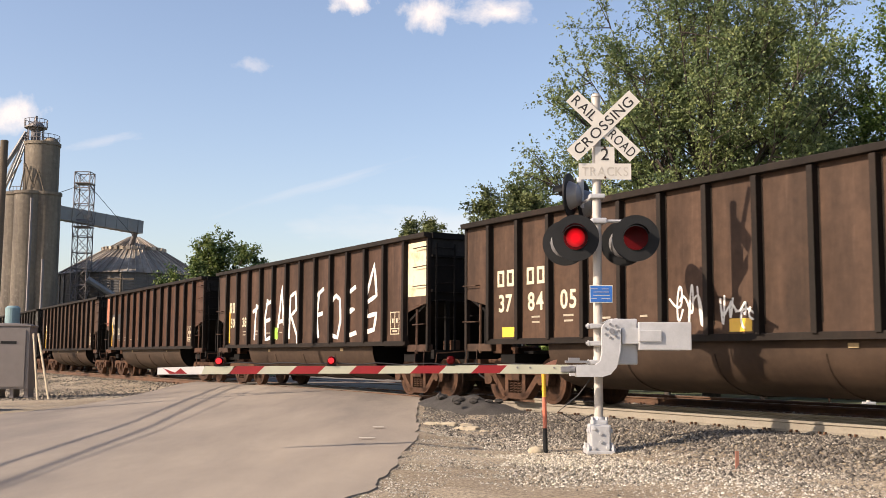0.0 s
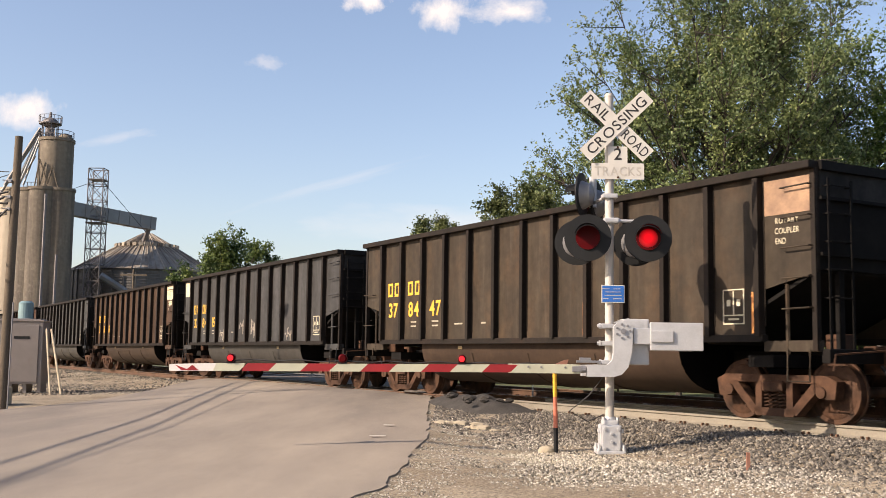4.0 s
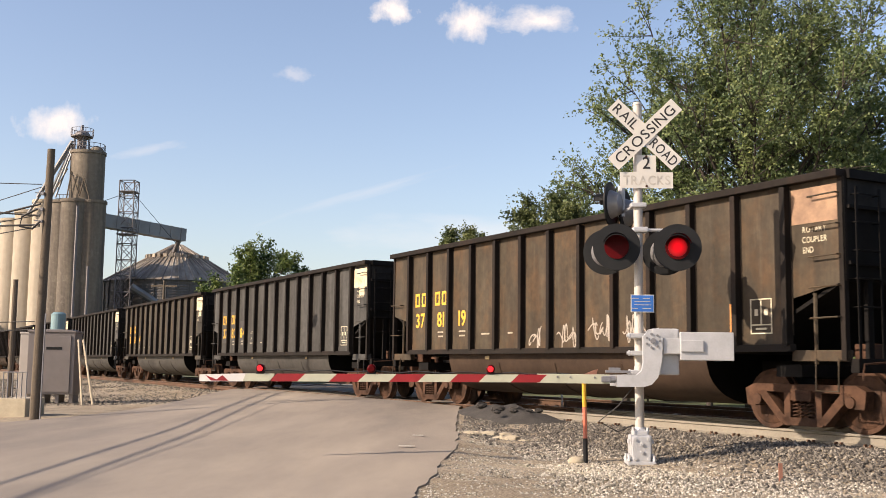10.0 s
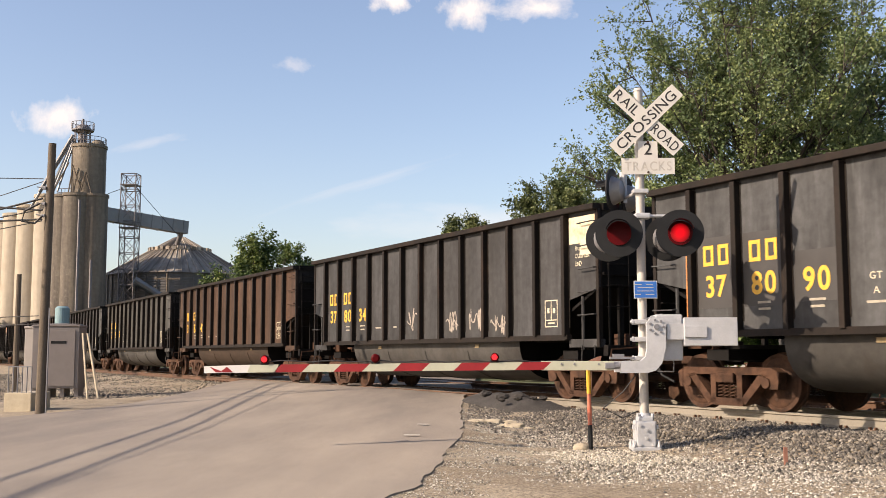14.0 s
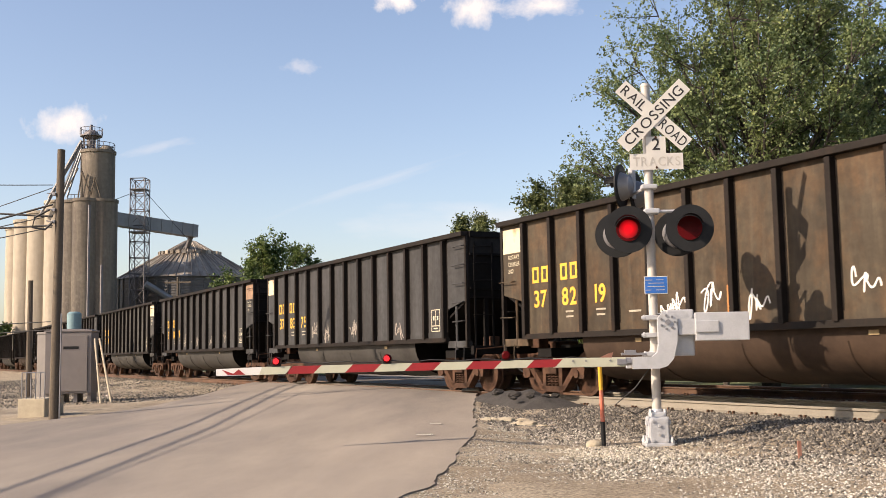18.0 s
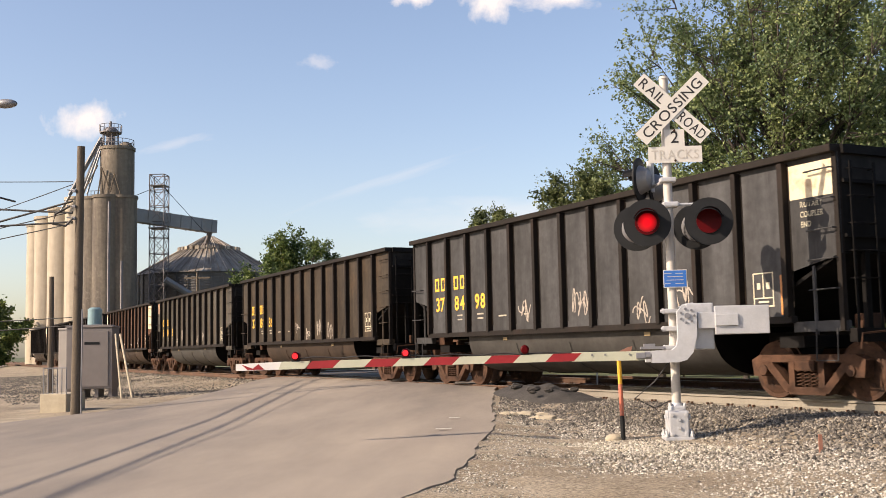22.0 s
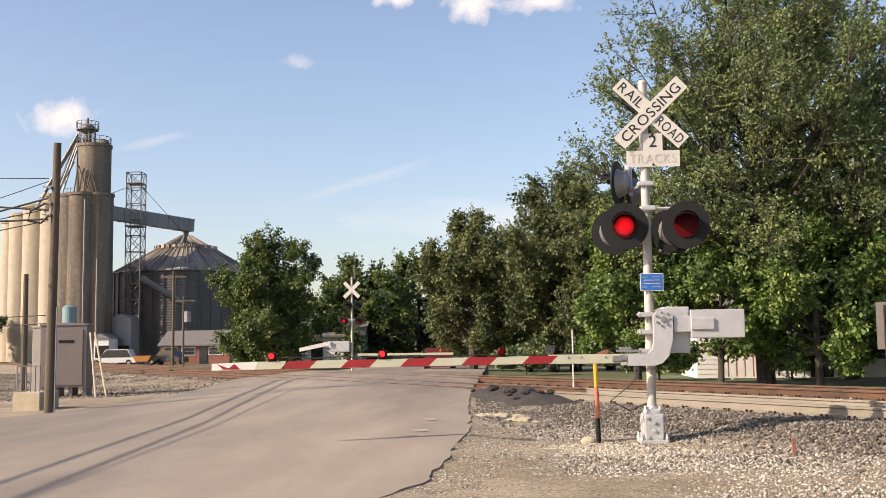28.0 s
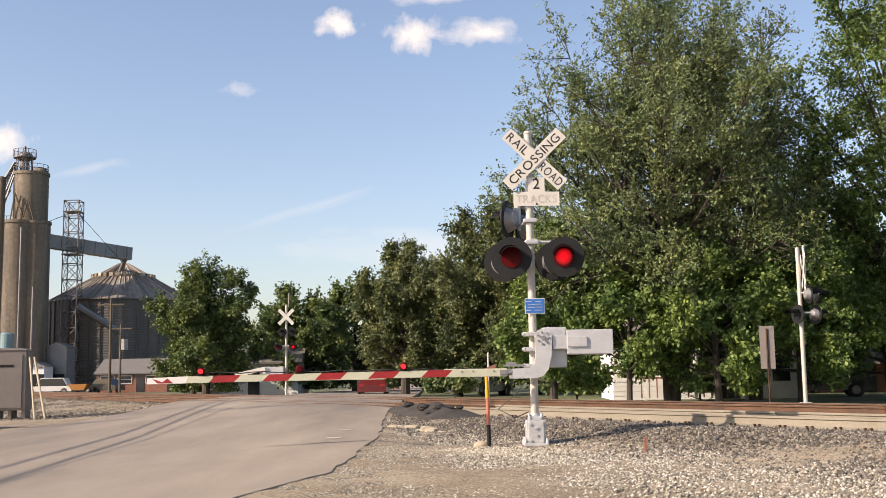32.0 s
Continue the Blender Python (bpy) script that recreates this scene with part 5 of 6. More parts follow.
def bulb_motion():
    """A lit lamp stands before its lens; unlit, the bulb is drawn back into the housing."""
    for bulb, side in BULBS:
        back = Matrix.Translation((0, 0.012 if bulb.name.startswith("arm") else 0.006, 0))
        lit = Matrix.Translation((0, 0, 0)) if bulb.name.startswith("arm") else Matrix.Translation((0, -0.0225, 0))
        rows, k = [], -2
        while True:
            a = FLASH_START + k * FLASH_HALF
            b = a + FLASH_HALF
            k += 1
            if b <= 0:
                continue
            if a >= 32:
                break
            on = ((k - 1) % 2 == 0) == (side == "L")
            m = lit if on else back
            rows.append((max(0.0, a + 0.02), m))
            rows.append((min(32.0, b - 0.02), m))
        walk(bulb, rows)
        for c in keyed_curves(bulb):
            for kp in c.keyframe_points:
                kp.interpolation = "LINEAR"


def build_marker_post():
    post = thing("marker_post", "leaning thin marker post, yellow above faded orange", "post", Matrix.Translation((1.47, 15.2, ground_z(1.47, 15.2))) @ Matrix.Rotation(radians(-1.2), 4, "Y") @ Matrix.Scale(1.1, 4))
    part("shaft", tube(B(), (0, 0, 0.32), (0, 0, 0.72), 0.028, seg=10), ORANGE_POST, post)
    part("top", tube(B(), (0, 0, 0.72), (0, 0, 1.10), 0.028, seg=10), YELLOW_POST, post, "bright yellow upper half")
    part("foot", tube(B(), (0, 0, -0.05), (0, 0, 0.32), 0.031, seg=10), BLACK, post, "black lower end")
    p = (1.33, 15.2)
    rock = B()
    bmesh.ops.create_icosphere(rock, subdivisions=2, radius=0.12, matrix=Matrix.Translation((p[0], p[1], ground_z(*p) + 0.03)) @ Matrix.Diagonal((1, 0.7, 0.6, 1)))
    tagged(part("stone", rock, BLOCK), "pale yellowish stone lying beside the marker post", "stone")
    q = (3.55, 12.9)
    tagged(part("stake", box(B(), q[0], q[1], ground_z(*q) + 0.09, 0.045, 0.03, 0.26, 0.004), STAKE), "short rusty stake in the gravel", "stake")


build_marker_post()

# ---- grain elevator beyond the tracks ----
def silo(name, x, y, r, h, mat, label):
    t = thing(name, label, "silo", Matrix.Translation((x, y, 0.1)), "grain elevator")
    part("shell", tube(B(), (0, 0, 0), (0, 0, h), r, seg=40), mat, t, smooth=True)
    part("roof_slab", tube(B(), (0, 0, h), (0, 0, h + 0.35), r + 0.12, seg=40), mat, t)
    return t


def lattice_bm(w, z0, z1, step, r=0.09, w1=None):
    """A square braced tower."""
    bm = B()
    w1 = w if w1 is None else w1
    n = max(1, round((z1 - z0) / step))
    for i in range(n):
        za, zb = z0 + (z1 - z0) * i / n, z0 + (z1 - z0) * (i + 1) / n
        wa, wb = w + (w1 - w) * i / n, w + (w1 - w) * (i + 1) / n
        c = [(-1, -1), (1, -1), (1, 1), (-1, 1)]
        for j in range(4):
            (ax, ay), (bx, by) = c[j], c[(j + 1) % 4]
            tube(bm, (ax * wa, ay * wa, za), (ax * wb, ay * wb, zb), r, seg=4)
            tube(bm, (ax * wa, ay * wa, za), (bx * wb, by * wb, zb), r * 0.55, seg=4)
            tube(bm, (bx * wa, by * wa, za), (ax * wb, ay * wb, zb), r * 0.55, seg=4)
            tube(bm, (ax * wb, ay * wb, zb), (bx * wb, by * wb, zb), r * 0.7, seg=4)
    return bm


def ring_rail(parent, r, z, heights, n=14):
    """A round guard rail: each post and each ring by itself."""
    post = part("rail_post", tube(B(), (r, 0, 0), (r, 0, heights[-1]), 0.04, seg=4), LATTICE, parent)
    post.matrix_basis = Matrix.Translation((0, 0, z))
    for i in range(1, n):
        share(post, parent, Matrix.Translation((0, 0, z)) @ Matrix.Rotation(i * math.tau / n, 4, "Z"))
    for h in heights:
        part("guard_rail", bent(B(), [(r * math.cos(math.tau * i / 24), r * math.sin(math.tau * i / 24), z + h) for i in range(25)], 0.035, 4), LATTICE, parent)


def build_elevator():
    for x, y in ((-51.5, 127.0), (-49.75, 125.9), (-48.05, 126.6)):
        silo("concrete_silo", x, y, 1.72, 20.6, CONCRETE_SHADED, "tall weathered grey concrete grain silo")
    for x, y, r, h in ((-55.2, 131, 1.95, 21.2), (-58.5, 133, 1.8, 20.2), (-61.3, 135, 1.7, 19.4), (-63.4, 137, 1.6, 18.7)):
        silo("concrete_silo", x, y, r, h, CONCRETE_PALE, "pale sunlit concrete grain silo in a row")
    top = silo("slim_silo", -49.4, 128.2, 2.08, 27.0, CONCRETE_SHADED, "slim concrete headhouse silo topped with railings")
    ring_rail(top, 2.0, 27.2, (0.6, 1.1))
    bm = B()
    bmesh.ops.create_uvsphere(bm, u_segments=18, v_segments=10, radius=0.95, matrix=Matrix.Translation((1.05, 0, 27.2)))
    part("cap", bm, CONCRETE_SHADED, top, smooth=True)
    # elevator leg head with its platform, dome and spouts
    head = thing("elevator_leg", "steel bucket-elevator head with domed top and slanting spouts", "elevator leg", Matrix.Translation((-50.3, 128.2, 0.15)), "grain elevator")
    bm = tube(B(), (0, 0, 27.0), (0, 0, 29.0), 0.55, seg=14)
    part("leg_head", bm, LATTICE, head)
    for i in range(6):
        a = i * math.tau / 6
        part("head_post", tube(B(), (1.0 * math.cos(a), 1.0 * math.sin(a), 27.2), (1.0 * math.cos(a), 1.0 * math.sin(a), 29.2), 0.07, seg=4), LATTICE, head)
    for z, r in ((29.2, 1.35), (26.9, 1.45)):
        part("platform", tube(B(), (0, 0, z), (0, 0, z + 0.15), r, seg=18), LATTICE, head)
    bm = B()
    bmesh.ops.create_uvsphere(bm, u_segments=18, v_segments=10, radius=0.95, matrix=Matrix.Translation((0, 0, 29.4)) @ Matrix.Diagonal((1.0, 1.0, 0.72, 1)))
    tube(bm, (0, 0, 30.0), (0, 0, 30.75), 0.16, seg=6)
    part("dome", bm, LATTICE, head)
    ring_rail(head, 1.35, 29.35, (0.9,))
    ring_rail(head, 1.45, 27.05, (0.9,))
    for a, b, r in (((-0.9, -0.8, 28.6), (-4.6, -1.6, 21.3), 0.20), ((-0.9, -0.6, 28.0), (-3.4, -1.4, 21.2), 0.17), ((-1.0, -0.3, 28.3), (-6.6, 0.6, 19.6), 0.16), ((-0.8, -1.0, 27.6), (-2.5, -2.4, 21.2), 0.14), ((-0.7, -1.1, 27.2), (-1.9, -2.6, 21.2), 0.12)):
        part("spout", tube(B(), a, b, r, seg=8), GALV, head)
    for a, b in (((-2.6, 21.0), (-0.6, 24.8)), ((-0.6, 20.9), (-0.1, 24.4)), ((-0.1, 24.4), (1.0, 21.4)), ((1.0, 21.4), (1.5, 23.6)), ((1.5, 23.6), (2.3, 20.9))):
        part("brace_pipe", tube(B(), (a[0], -2.5, a[1]), (b[0], -2.5, b[1]), 0.085, seg=6), POLE_WOOD, head)
    bm = B()
    for i in range(9):
        tube(bm, (-3.0 + i * 0.45, 0.2, 21.0), (-3.0 + i * 0.45, 0.2, 22.0), 0.04, seg=4)
    tube(bm, (-3.0, 0.2, 22.0), (0.6, 0.2, 22.0), 0.04, seg=4)
    tube(bm, (-3.0, 0.2, 21.5), (0.6, 0.2, 21.5), 0.04, seg=4)
    part("roof_railing", bm, LATTICE, head)
    for x, y, h in ((-48.6, 123.6, 20), (-47.1, 123.9, 12.8)):
        tagged(part("downpipe", tube(B(), (x, y, 0), (x, y, h), 0.17, seg=8), LATTICE), "long rusty pipe on the silo wall", "pipe", "grain elevator")
    # steel tower and conveyor gallery to the round bin
    tw = thing("steel_tower", "grey lattice steel tower carrying the conveyor", "tower", Matrix.Translation((-46.0, 134, 0.1)) @ Matrix.Diagonal((0.84, 0.84, 1.03, 1)), "grain elevator")
    part("tower_frame", lattice_bm(1.15, 0, 24.0, 2.0, 0.085), LATTICE, tw)
    part("tower_deck", box(B(), 0, 0, 22.62, 2.5, 2.5, 0.10), LATTICE, tw)
    part("tower_deck", box(B(), 0, 0, 17.2, 2.6, 2.6, 0.12), LATTICE, tw)
    bm = B()
    for a, b in (((0.8, 0, 22.4), (7.0, 2, 16.4)), ((-0.8, 0, 22.4), (-4.0, -4, 20.5))):
        tube(bm, a, b, 0.035, seg=4)
    part("guy_wire", bm, WIRE, tw)
    gal = thing("conveyor_gallery", "sheet-metal conveyor gallery sloping down to the bin", "conveyor", None, "grain elevator")
    a, b = Vector((-49.0, 131.2, 19.4)), Vector((-40.7, 141.0, 18.65))
    q = (b - a).to_track_quat("X", "Z").to_matrix().to_4x4()
    L = (b - a).length
    gal.matrix_basis = Matrix.Translation(a) @ q
    bm = box(B(), L / 2, 0, 0.0, L, 1.4, 1.7)
    part("casing", bm, GALV, gal)
    bm = B()
    for i in range(8):
        box(bm, L * (i + 0.5) / 8, 0, 0, 0.12, 1.52, 1.8)
    part("casing_frame", bm, GALV, gal)
    part("bin_spout", tube(B(), (L - 0.6, 0, -0.6), (L - 0.4, 1.2, -2.4), 0.35, seg=8), LATTICE, gal)
    # round steel bin
    bn = thing("grain_bin", "large round corrugated steel grain bin with conical ribbed roof", "grain bin", Matrix.Translation((-42.3, 144, 0.1)), "grain elevator")
    R, H = 9.7, 12.1
    rows = []
    nz = 70
    for i in range(nz + 1):
        z = H * i / nz
        r = R + (0.015 if i % 2 else -0.015)
        rows.append([(r * math.cos(math.tau * j / 64), r * math.sin(math.tau * j / 64), z) for j in range(65)])
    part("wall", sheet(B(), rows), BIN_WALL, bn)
    post = None
    for j in range(40):
        m = Matrix.Rotation(math.tau * j / 40, 4, "Z") @ Matrix.Translation((R + 0.07, 0, H / 2))
        if post is None:
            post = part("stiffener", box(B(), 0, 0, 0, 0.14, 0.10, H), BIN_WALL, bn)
            post.matrix_basis = m
        else:
            share(post, bn, m)
    panel = None
    for j in range(60):
        m = Matrix.Rotation(math.tau * j / 60, 4, "Z")
        if panel is None:
            t = math.pi / 60
            rows = [[(r * math.cos(-t), r * math.sin(-t), z), (r * math.cos(t), r * math.sin(t), z)] for r, z in ((R + 0.35, H - 0.1), (R, H + 0.15), (4.1, 15.55), (4.0, 15.6), (0.55, 17.6), (0.02, 17.8))]
            panel = part("roof_panel", sheet(B(), rows), BIN_ROOF, bn)
        else:
            share(panel, bn, m)
    rib = vent = None
    for j in range(60):
        m = Matrix.Rotation(math.tau * j / 60, 4, "Z")
        if rib is None:
            rib = part("roof_rib", bent(B(), [(R + 0.3, 0, H), (4.05, 0, 15.62), (0.7, 0, 17.55)], 0.07, 4), BIN_ROOF, bn)
        else:
            share(rib, bn, m)
        if j % 2 == 0:
            if vent is None:
                vent = part("roof_vent", box(B(), 4.05, 0, 15.75, 0.5, 0.5, 0.45), BIN_ROOF, bn)
            else:
                share(vent, bn, m)
    # annex walls and low sheds at its foot
    for x, y, w, d, h, mat, label in ((-45.2, 128.5, 2.4, 3, 5.6, GALV, "grey sheet-metal annex at the silo foot"), (-46.4, 125.0, 2.0, 3, 3.2, SIDING, "small white shed beside the silos")):
        sh = thing("shed", label, "shed", Matrix.Translation((x, y, 0.1)), "grain elevator")
        part("wall", box(B(), 0, 0, h / 2, w, d, h), mat, sh)
        part("roof", prism(B(), [(-w / 2 - 0.2, h), (w / 2 + 0.2, h), (0, h + 0.6)], -d / 2 - 0.2, d / 2 + 0.2), GALV, sh)
        part("door", box(B(), 0.2, -d / 2 - 0.02, 1.2, 1.6, 0.04, 2.3), BLACK, sh)
    chute = thing("loading_chute", "grey sloping chute from the silo to the bin", "chute", None, "grain elevator")
    part("trough", tube(B(), (-44.5, 132, 11.0), (-38.0, 136.0, 6.5), 0.45, seg=8), GALV, chute)
    part("support", tube(B(), (-39.5, 135.0, 0.1), (-39.5, 135.0, 7.4), 0.3, seg=6), CONCRETE_PALE, chute)


build_elevator()


# ---- poles, wires, cabinet ----
def build_left():
    base = Vector((-11.0, 25.9, ground_z(-11.0, 25.9)))
    pole = thing("utility_pole", "weathered wooden utility pole with cables", "utility pole", Matrix.Translation(base) @ Matrix.Rotation(radians(0.6), 4, "Y"))
    part("shaft", tube(B(), (0, 0, -0.2), (0, 0, 6.75), 0.125, 0.095, seg=14), POLE_WOOD, pole, smooth=True)
    for z in (5.6, 5.2, 4.9):
        bm = box(B(), -0.11, -0.08, z, 0.09, 0.10, 0.08, 0.015)
        part("cable_clamp", tube(bm, (-0.14, -0.12, z), (-0.28, -0.14, z + 0.02), 0.014, seg=6), GREY_BACK, pole)
    part("cable_coil", bent(B(), [(-0.2, -0.15, 5.2), (-0.55, -0.2, 5.0), (-0.6, -0.2, 4.75), (-0.3, -0.15, 4.7), (-0.12, -0.12, 4.9)], 0.03, 6), WIRE, pole)
    part("ground_pipe", tube(B(), (0.16, -0.05, 0.0), (0.14, -0.05, 2.6), 0.022, seg=6), GREY_BACK, pole)
    for z, z2, r in ((5.85, 6.9, 0.012), (5.78, 2.9, 0.012), (5.35, 3.3, 0.028), (5.05, 6.6, 0.026), (5.08, 3.6, 0.014), (4.82, 5.2, 0.026), (4.78, 3.4, 0.014), (2.4, 2.6, 0.012), (2.2, 2.2, 0.012)):
        a, b = base + Vector((-0.13, 0, z)), Vector((-23.0, 27.5, z2))
        bm = bent(B(), [a.lerp(b, i / 12) - Vector((0, 0, 0.5 * (i / 12) * (1 - i / 12))) for i in range(13)], r, 5)
        tagged(part("overhead_wire", bm, WIRE), "thin black overhead cable from the wooden pole", "cable", "overhead wires")
    # wires that pass overhead and throw their shadows on the road
    for (ax, ay), (bx, by), h, r in (((-5.4, 12.0), (-6.83, 31.3), 5.6, 0.032), ((-4.69, 11.85), (-6.27, 31.9), 5.8, 0.031), ((-4.6, 15.0), (-5.4, 27.4), 5.4, 0.014)):
        k = h / -SUN.z
        o = Vector((SUN.x * k, SUN.y * k, -h))
        a, b = Vector((ax, ay, 0.1)), Vector((bx, by, 0.5))
        far, back = b + (b - a) * 0.2 - o, a - (b - a) * 0.9 - o
        tagged(part("overhead_wire", bent(B(), [back.lerp(far, i / 10) - Vector((0, 0, 0.5 * 4 * (i / 10) * (1 - i / 10) * 0.3)) for i in range(11)], r, 6), WIRE),
               "black overhead cable along the street", "cable", "overhead wires")
    # signal cabinet on short legs
    cx, cy = -14.4, 35.3
    cab = thing("signal_cabinet", "grey steel signal cabinet with double doors on short legs", "cabinet", Matrix.Translation((cx, cy, ground_z(cx, cy))) @ Matrix.Rotation(radians(8), 4, "Z"))
    part("body", box(B(), 0, 0, 1.32, 1.52, 1.0, 2.05, 0.02), CABINET, cab)
    part("roof", box(box(B(), 0, 0, 2.375, 1.58, 1.06, 0.06, 0.02), 0, 0, 2.42, 1.30, 0.8, 0.05, 0.02), CABINET, cab)
    dr = part("door", box(B(), 0.06, -0.515, 1.30, 1.15, 0.03, 1.86, 0.01), CABINET, cab)
    part("handle", box(B(), -0.40, -0.55, 1.28, 0.05, 0.04, 0.22, 0.008), GREY_BACK, dr)
    part("vent", box(B(), 0.1, -0.535, 1.82, 0.5, 0.012, 0.09), BLACK, dr)
    for x in (-0.68, -0.23, 0.23, 0.68):
        part("leg", box(B(), x, 0, 0.14, 0.12, 0.8, 0.32), CABINET, cab)
    side = thing("battery_case", "tall narrow pale steel case beside the cabinet", "case", Matrix.Translation((cx - 1.0, cy + 0.15, ground_z(cx, cy))))
    part("body", box(B(), 0, 0, 1.2, 0.34, 0.5, 2.2, 0.02), CASE_PALE, side)
    part("lid", box(B(), 0, 0, 2.33, 0.38, 0.55, 0.07, 0.02), CASE_PALE, side)
    # leaning guy guards beside it
    for dx in (0.0, 0.16):
        g = thing("guy_guard", "pale striped leaning guy-wire guard", "guy guard", None)
        part("sleeve", tube(B(), (-13.35 + dx, 34.6, 2.2), (-12.75 + dx * 2.2, 33.6, 0.1), 0.035, seg=6), BLOCK, g)
    # block foundation with railing
    f = thing("low_wall", "pale concrete block foundation with thin railing", "wall", Matrix.Translation((-11.95, 27.2, 0.0)))
    part("block", box(B(), 0.06, 0, 0.18, 0.70, 1.2, 0.72, 0.02), BLOCK, f)
    bm = B()
    for i in range(6):
        tube(bm, (-0.24 + i * 0.12, -0.5, 0.5), (-0.24 + i * 0.12, -0.5, 1.2), 0.016, seg=5)
    tube(bm, (-0.24, -0.5, 1.2), (0.36, -0.5, 1.2), 0.016, seg=5)
    part("railing", bm, GREY_BACK, f)
    tk = thing("water_tank", "small blue-green round tank on a stand", "tank", Matrix.Translation((-22.35, 55, 0.2)))
    part("shell", tube(tube(B(), (0, 0, 2.75), (0, 0, 3.75), 0.37, seg=20), (0, 0, 3.75), (0, 0, 3.85), 0.37, 0.25, seg=20), TANK, tk)
    part("stand", lattice_bm(0.5, 0, 2.9, 1.0, 0.05), LATTICE, tk)
    # second, thin pole behind the cabinet and a leaning stub
    for x, y, h, r, label in ((-18.0, 40, 4.45, 0.12, "short dark wooden pole beside the tracks"), (-22.9, 75, 7.2, 0.11, "grey wooden pole with a crossarm"), (-26.0, 88, 6.1, 0.10, "wooden pole with a transformer")):
        p = thing("utility_pole", label, "utility pole", Matrix.Translation((x, y, 0.15)))
        part("shaft", tube(B(), (0, 0, 0), (0, 0, h), r, r * 0.75, seg=10), POLE_WOOD, p)
        if h > 5:
            part("crossarm", box(B(), 0, 0, h - 0.4, 1.9, 0.12, 0.12), POLE_WOOD, p)
            if h < 7:
                part("transformer", tube(B(), (0.35, 0, h - 2.2), (0.35, 0, h - 1.3), 0.28, seg=12), GREY_BACK, p)
    lamp = thing("street_lamp", "grey cobra-head street lamp on a bracket", "street lamp", Matrix.Translation((-13.75, 28.0, 0)))
    part("bracket", bent(B(), [(-2.4, 0, 8.1), (-0.9, 0, 8.6), (-0.45, 0, 8.57)], 0.05, 8), GREY_BACK, lamp)
    part("lamp_post", tube(B(), (-2.4, 0, 0), (-2.4, 0, 8.3), 0.12, 0.09, seg=12), POLE_WOOD, lamp)
    bm = B()
    bmesh.ops.create_uvsphere(bm, u_segments=16, v_segments=10, radius=1, matrix=Matrix.Translation((-0.24, 0, 8.53)) @ Matrix.Diagonal((0.34, 0.16, 0.13, 1)))
    part("lamp_head", bm, GREY_BACK, lamp, smooth=True)


build_left()

# ---- the far side: signals, street, houses ----
def far_signal(x, y, label, h, blade, turn):
    s = thing("crossing_signal", label, "crossing signal", Matrix.Translation((x, y, 0.35)))
    part("mast", tube(B(), (0, 0, 0), (0, 0, h), 0.058, seg=12), MAST_PAINT, s, smooth=True)
    part("foot", box(B(), 0, 0, 0.06, 0.26, 0.26, 0.14, 0.02), SILVER, s)
    for k in (-1, 1):
        b = part("crossbuck_blade", box(B(), 0, 0, 0, blade, 0.01, 0.17), SIGN_WHITE, s)
        b.matrix_basis = Matrix.Rotation(radians(turn), 4, "Z") @ Matrix.Translation((0, -0.12 - 0.008 * k, h - 0.62)) @ Matrix.Rotation(radians(45 * k), 4, "Y")
    return s


def turned_lamp(s, x, y, z, turn, side="", size=0.75, hood=0.3, lens=None):
    """A flasher on a short arm, facing local -y before its turn."""
    part("lamp_arm", tube(B(), (0, 0, z + 0.05), (x, y, z + 0.05), 0.025, seg=6), SILVER, s)
    return flasher(s, Matrix.Translation((x, y, z)) @ Matrix.Rotation(radians(turn), 4, "Z") @ Matrix.Scale(size, 4), side, GLOW, hood, None, lens)


fs = far_signal(-6.8, 51.0, "silver crossing signal with crossbuck and red lamps across the tracks", 4.7, 1.02, 0)
part("gate_mechanism", box(B(), -0.55, 0, 1.35, 0.9, 0.5, 0.50, 0.03), SILVER, fs)
part("counterweight", prism(B(), [(-1.0, 1.42), (-1.0, 1.62), (-2.5, 1.30), (-2.5, 1.12)], -0.36, -0.28), SIGN_WHITE, fs)
part("gate_arm", box(B(), 2.6, -0.3, 0.95, 4.6, 0.05, 0.11), GATE_WHITE, fs)
part("finial", tube(B(), (0.12, 0, 4.6), (0.12, 0, 5.3), 0.025, seg=6), GREY_BACK, fs)
for k, side in ((-1, "L"), (1, "R")):
    turned_lamp(fs, 0.24 * k + 0.06, -0.16, 3.32, 0, "", 0.72, 0.3, BLACK)
    turned_lamp(fs, 0.37 * k, -0.22, 2.58, 0, side, 0.72)
m2 = far_signal(10.4, 26.0, "white crossing signal mast seen from the side beyond the tracks", 4.25, 1.15, 78)
part("sign_bracket", tube(B(), (0.16, 0, 3.1), (0.16, 0, 4.3), 0.035, seg=6), SILVER, m2)
for x, y, z, turn in ((0.20, -0.15, 2.98, 95), (0.55, 0.25, 2.98, 95), (-0.16, -0.2, 2.45, -70), (0.42, 0.05, 2.45, 110)):
    turned_lamp(m2, x, y, z, turn, "", 0.85, 0.34, BLACK)
sb = thing("road_sign", "grey-brown back of a narrow road sign on a thin post", "sign", Matrix.Translation((9.55, 26.3, 0.4)) @ Matrix.Rotation(radians(-15), 4, "Z"))
part("panel", box(B(), 0, 0, 1.55, 0.38, 0.02, 1.15), CABINET, sb)
part("post", tube(B(), (0, -0.03, 0), (0, -0.03, 2.05), 0.028, seg=6), STEEL_BROWN, sb)
tagged(part("marker_rod", tube(B(), (2.2, 29.5, 0.2), (2.2, 29.5, 2.0), 0.025, seg=6), SIGN_WHITE), "thin white marker rod beside the far track", "marker")


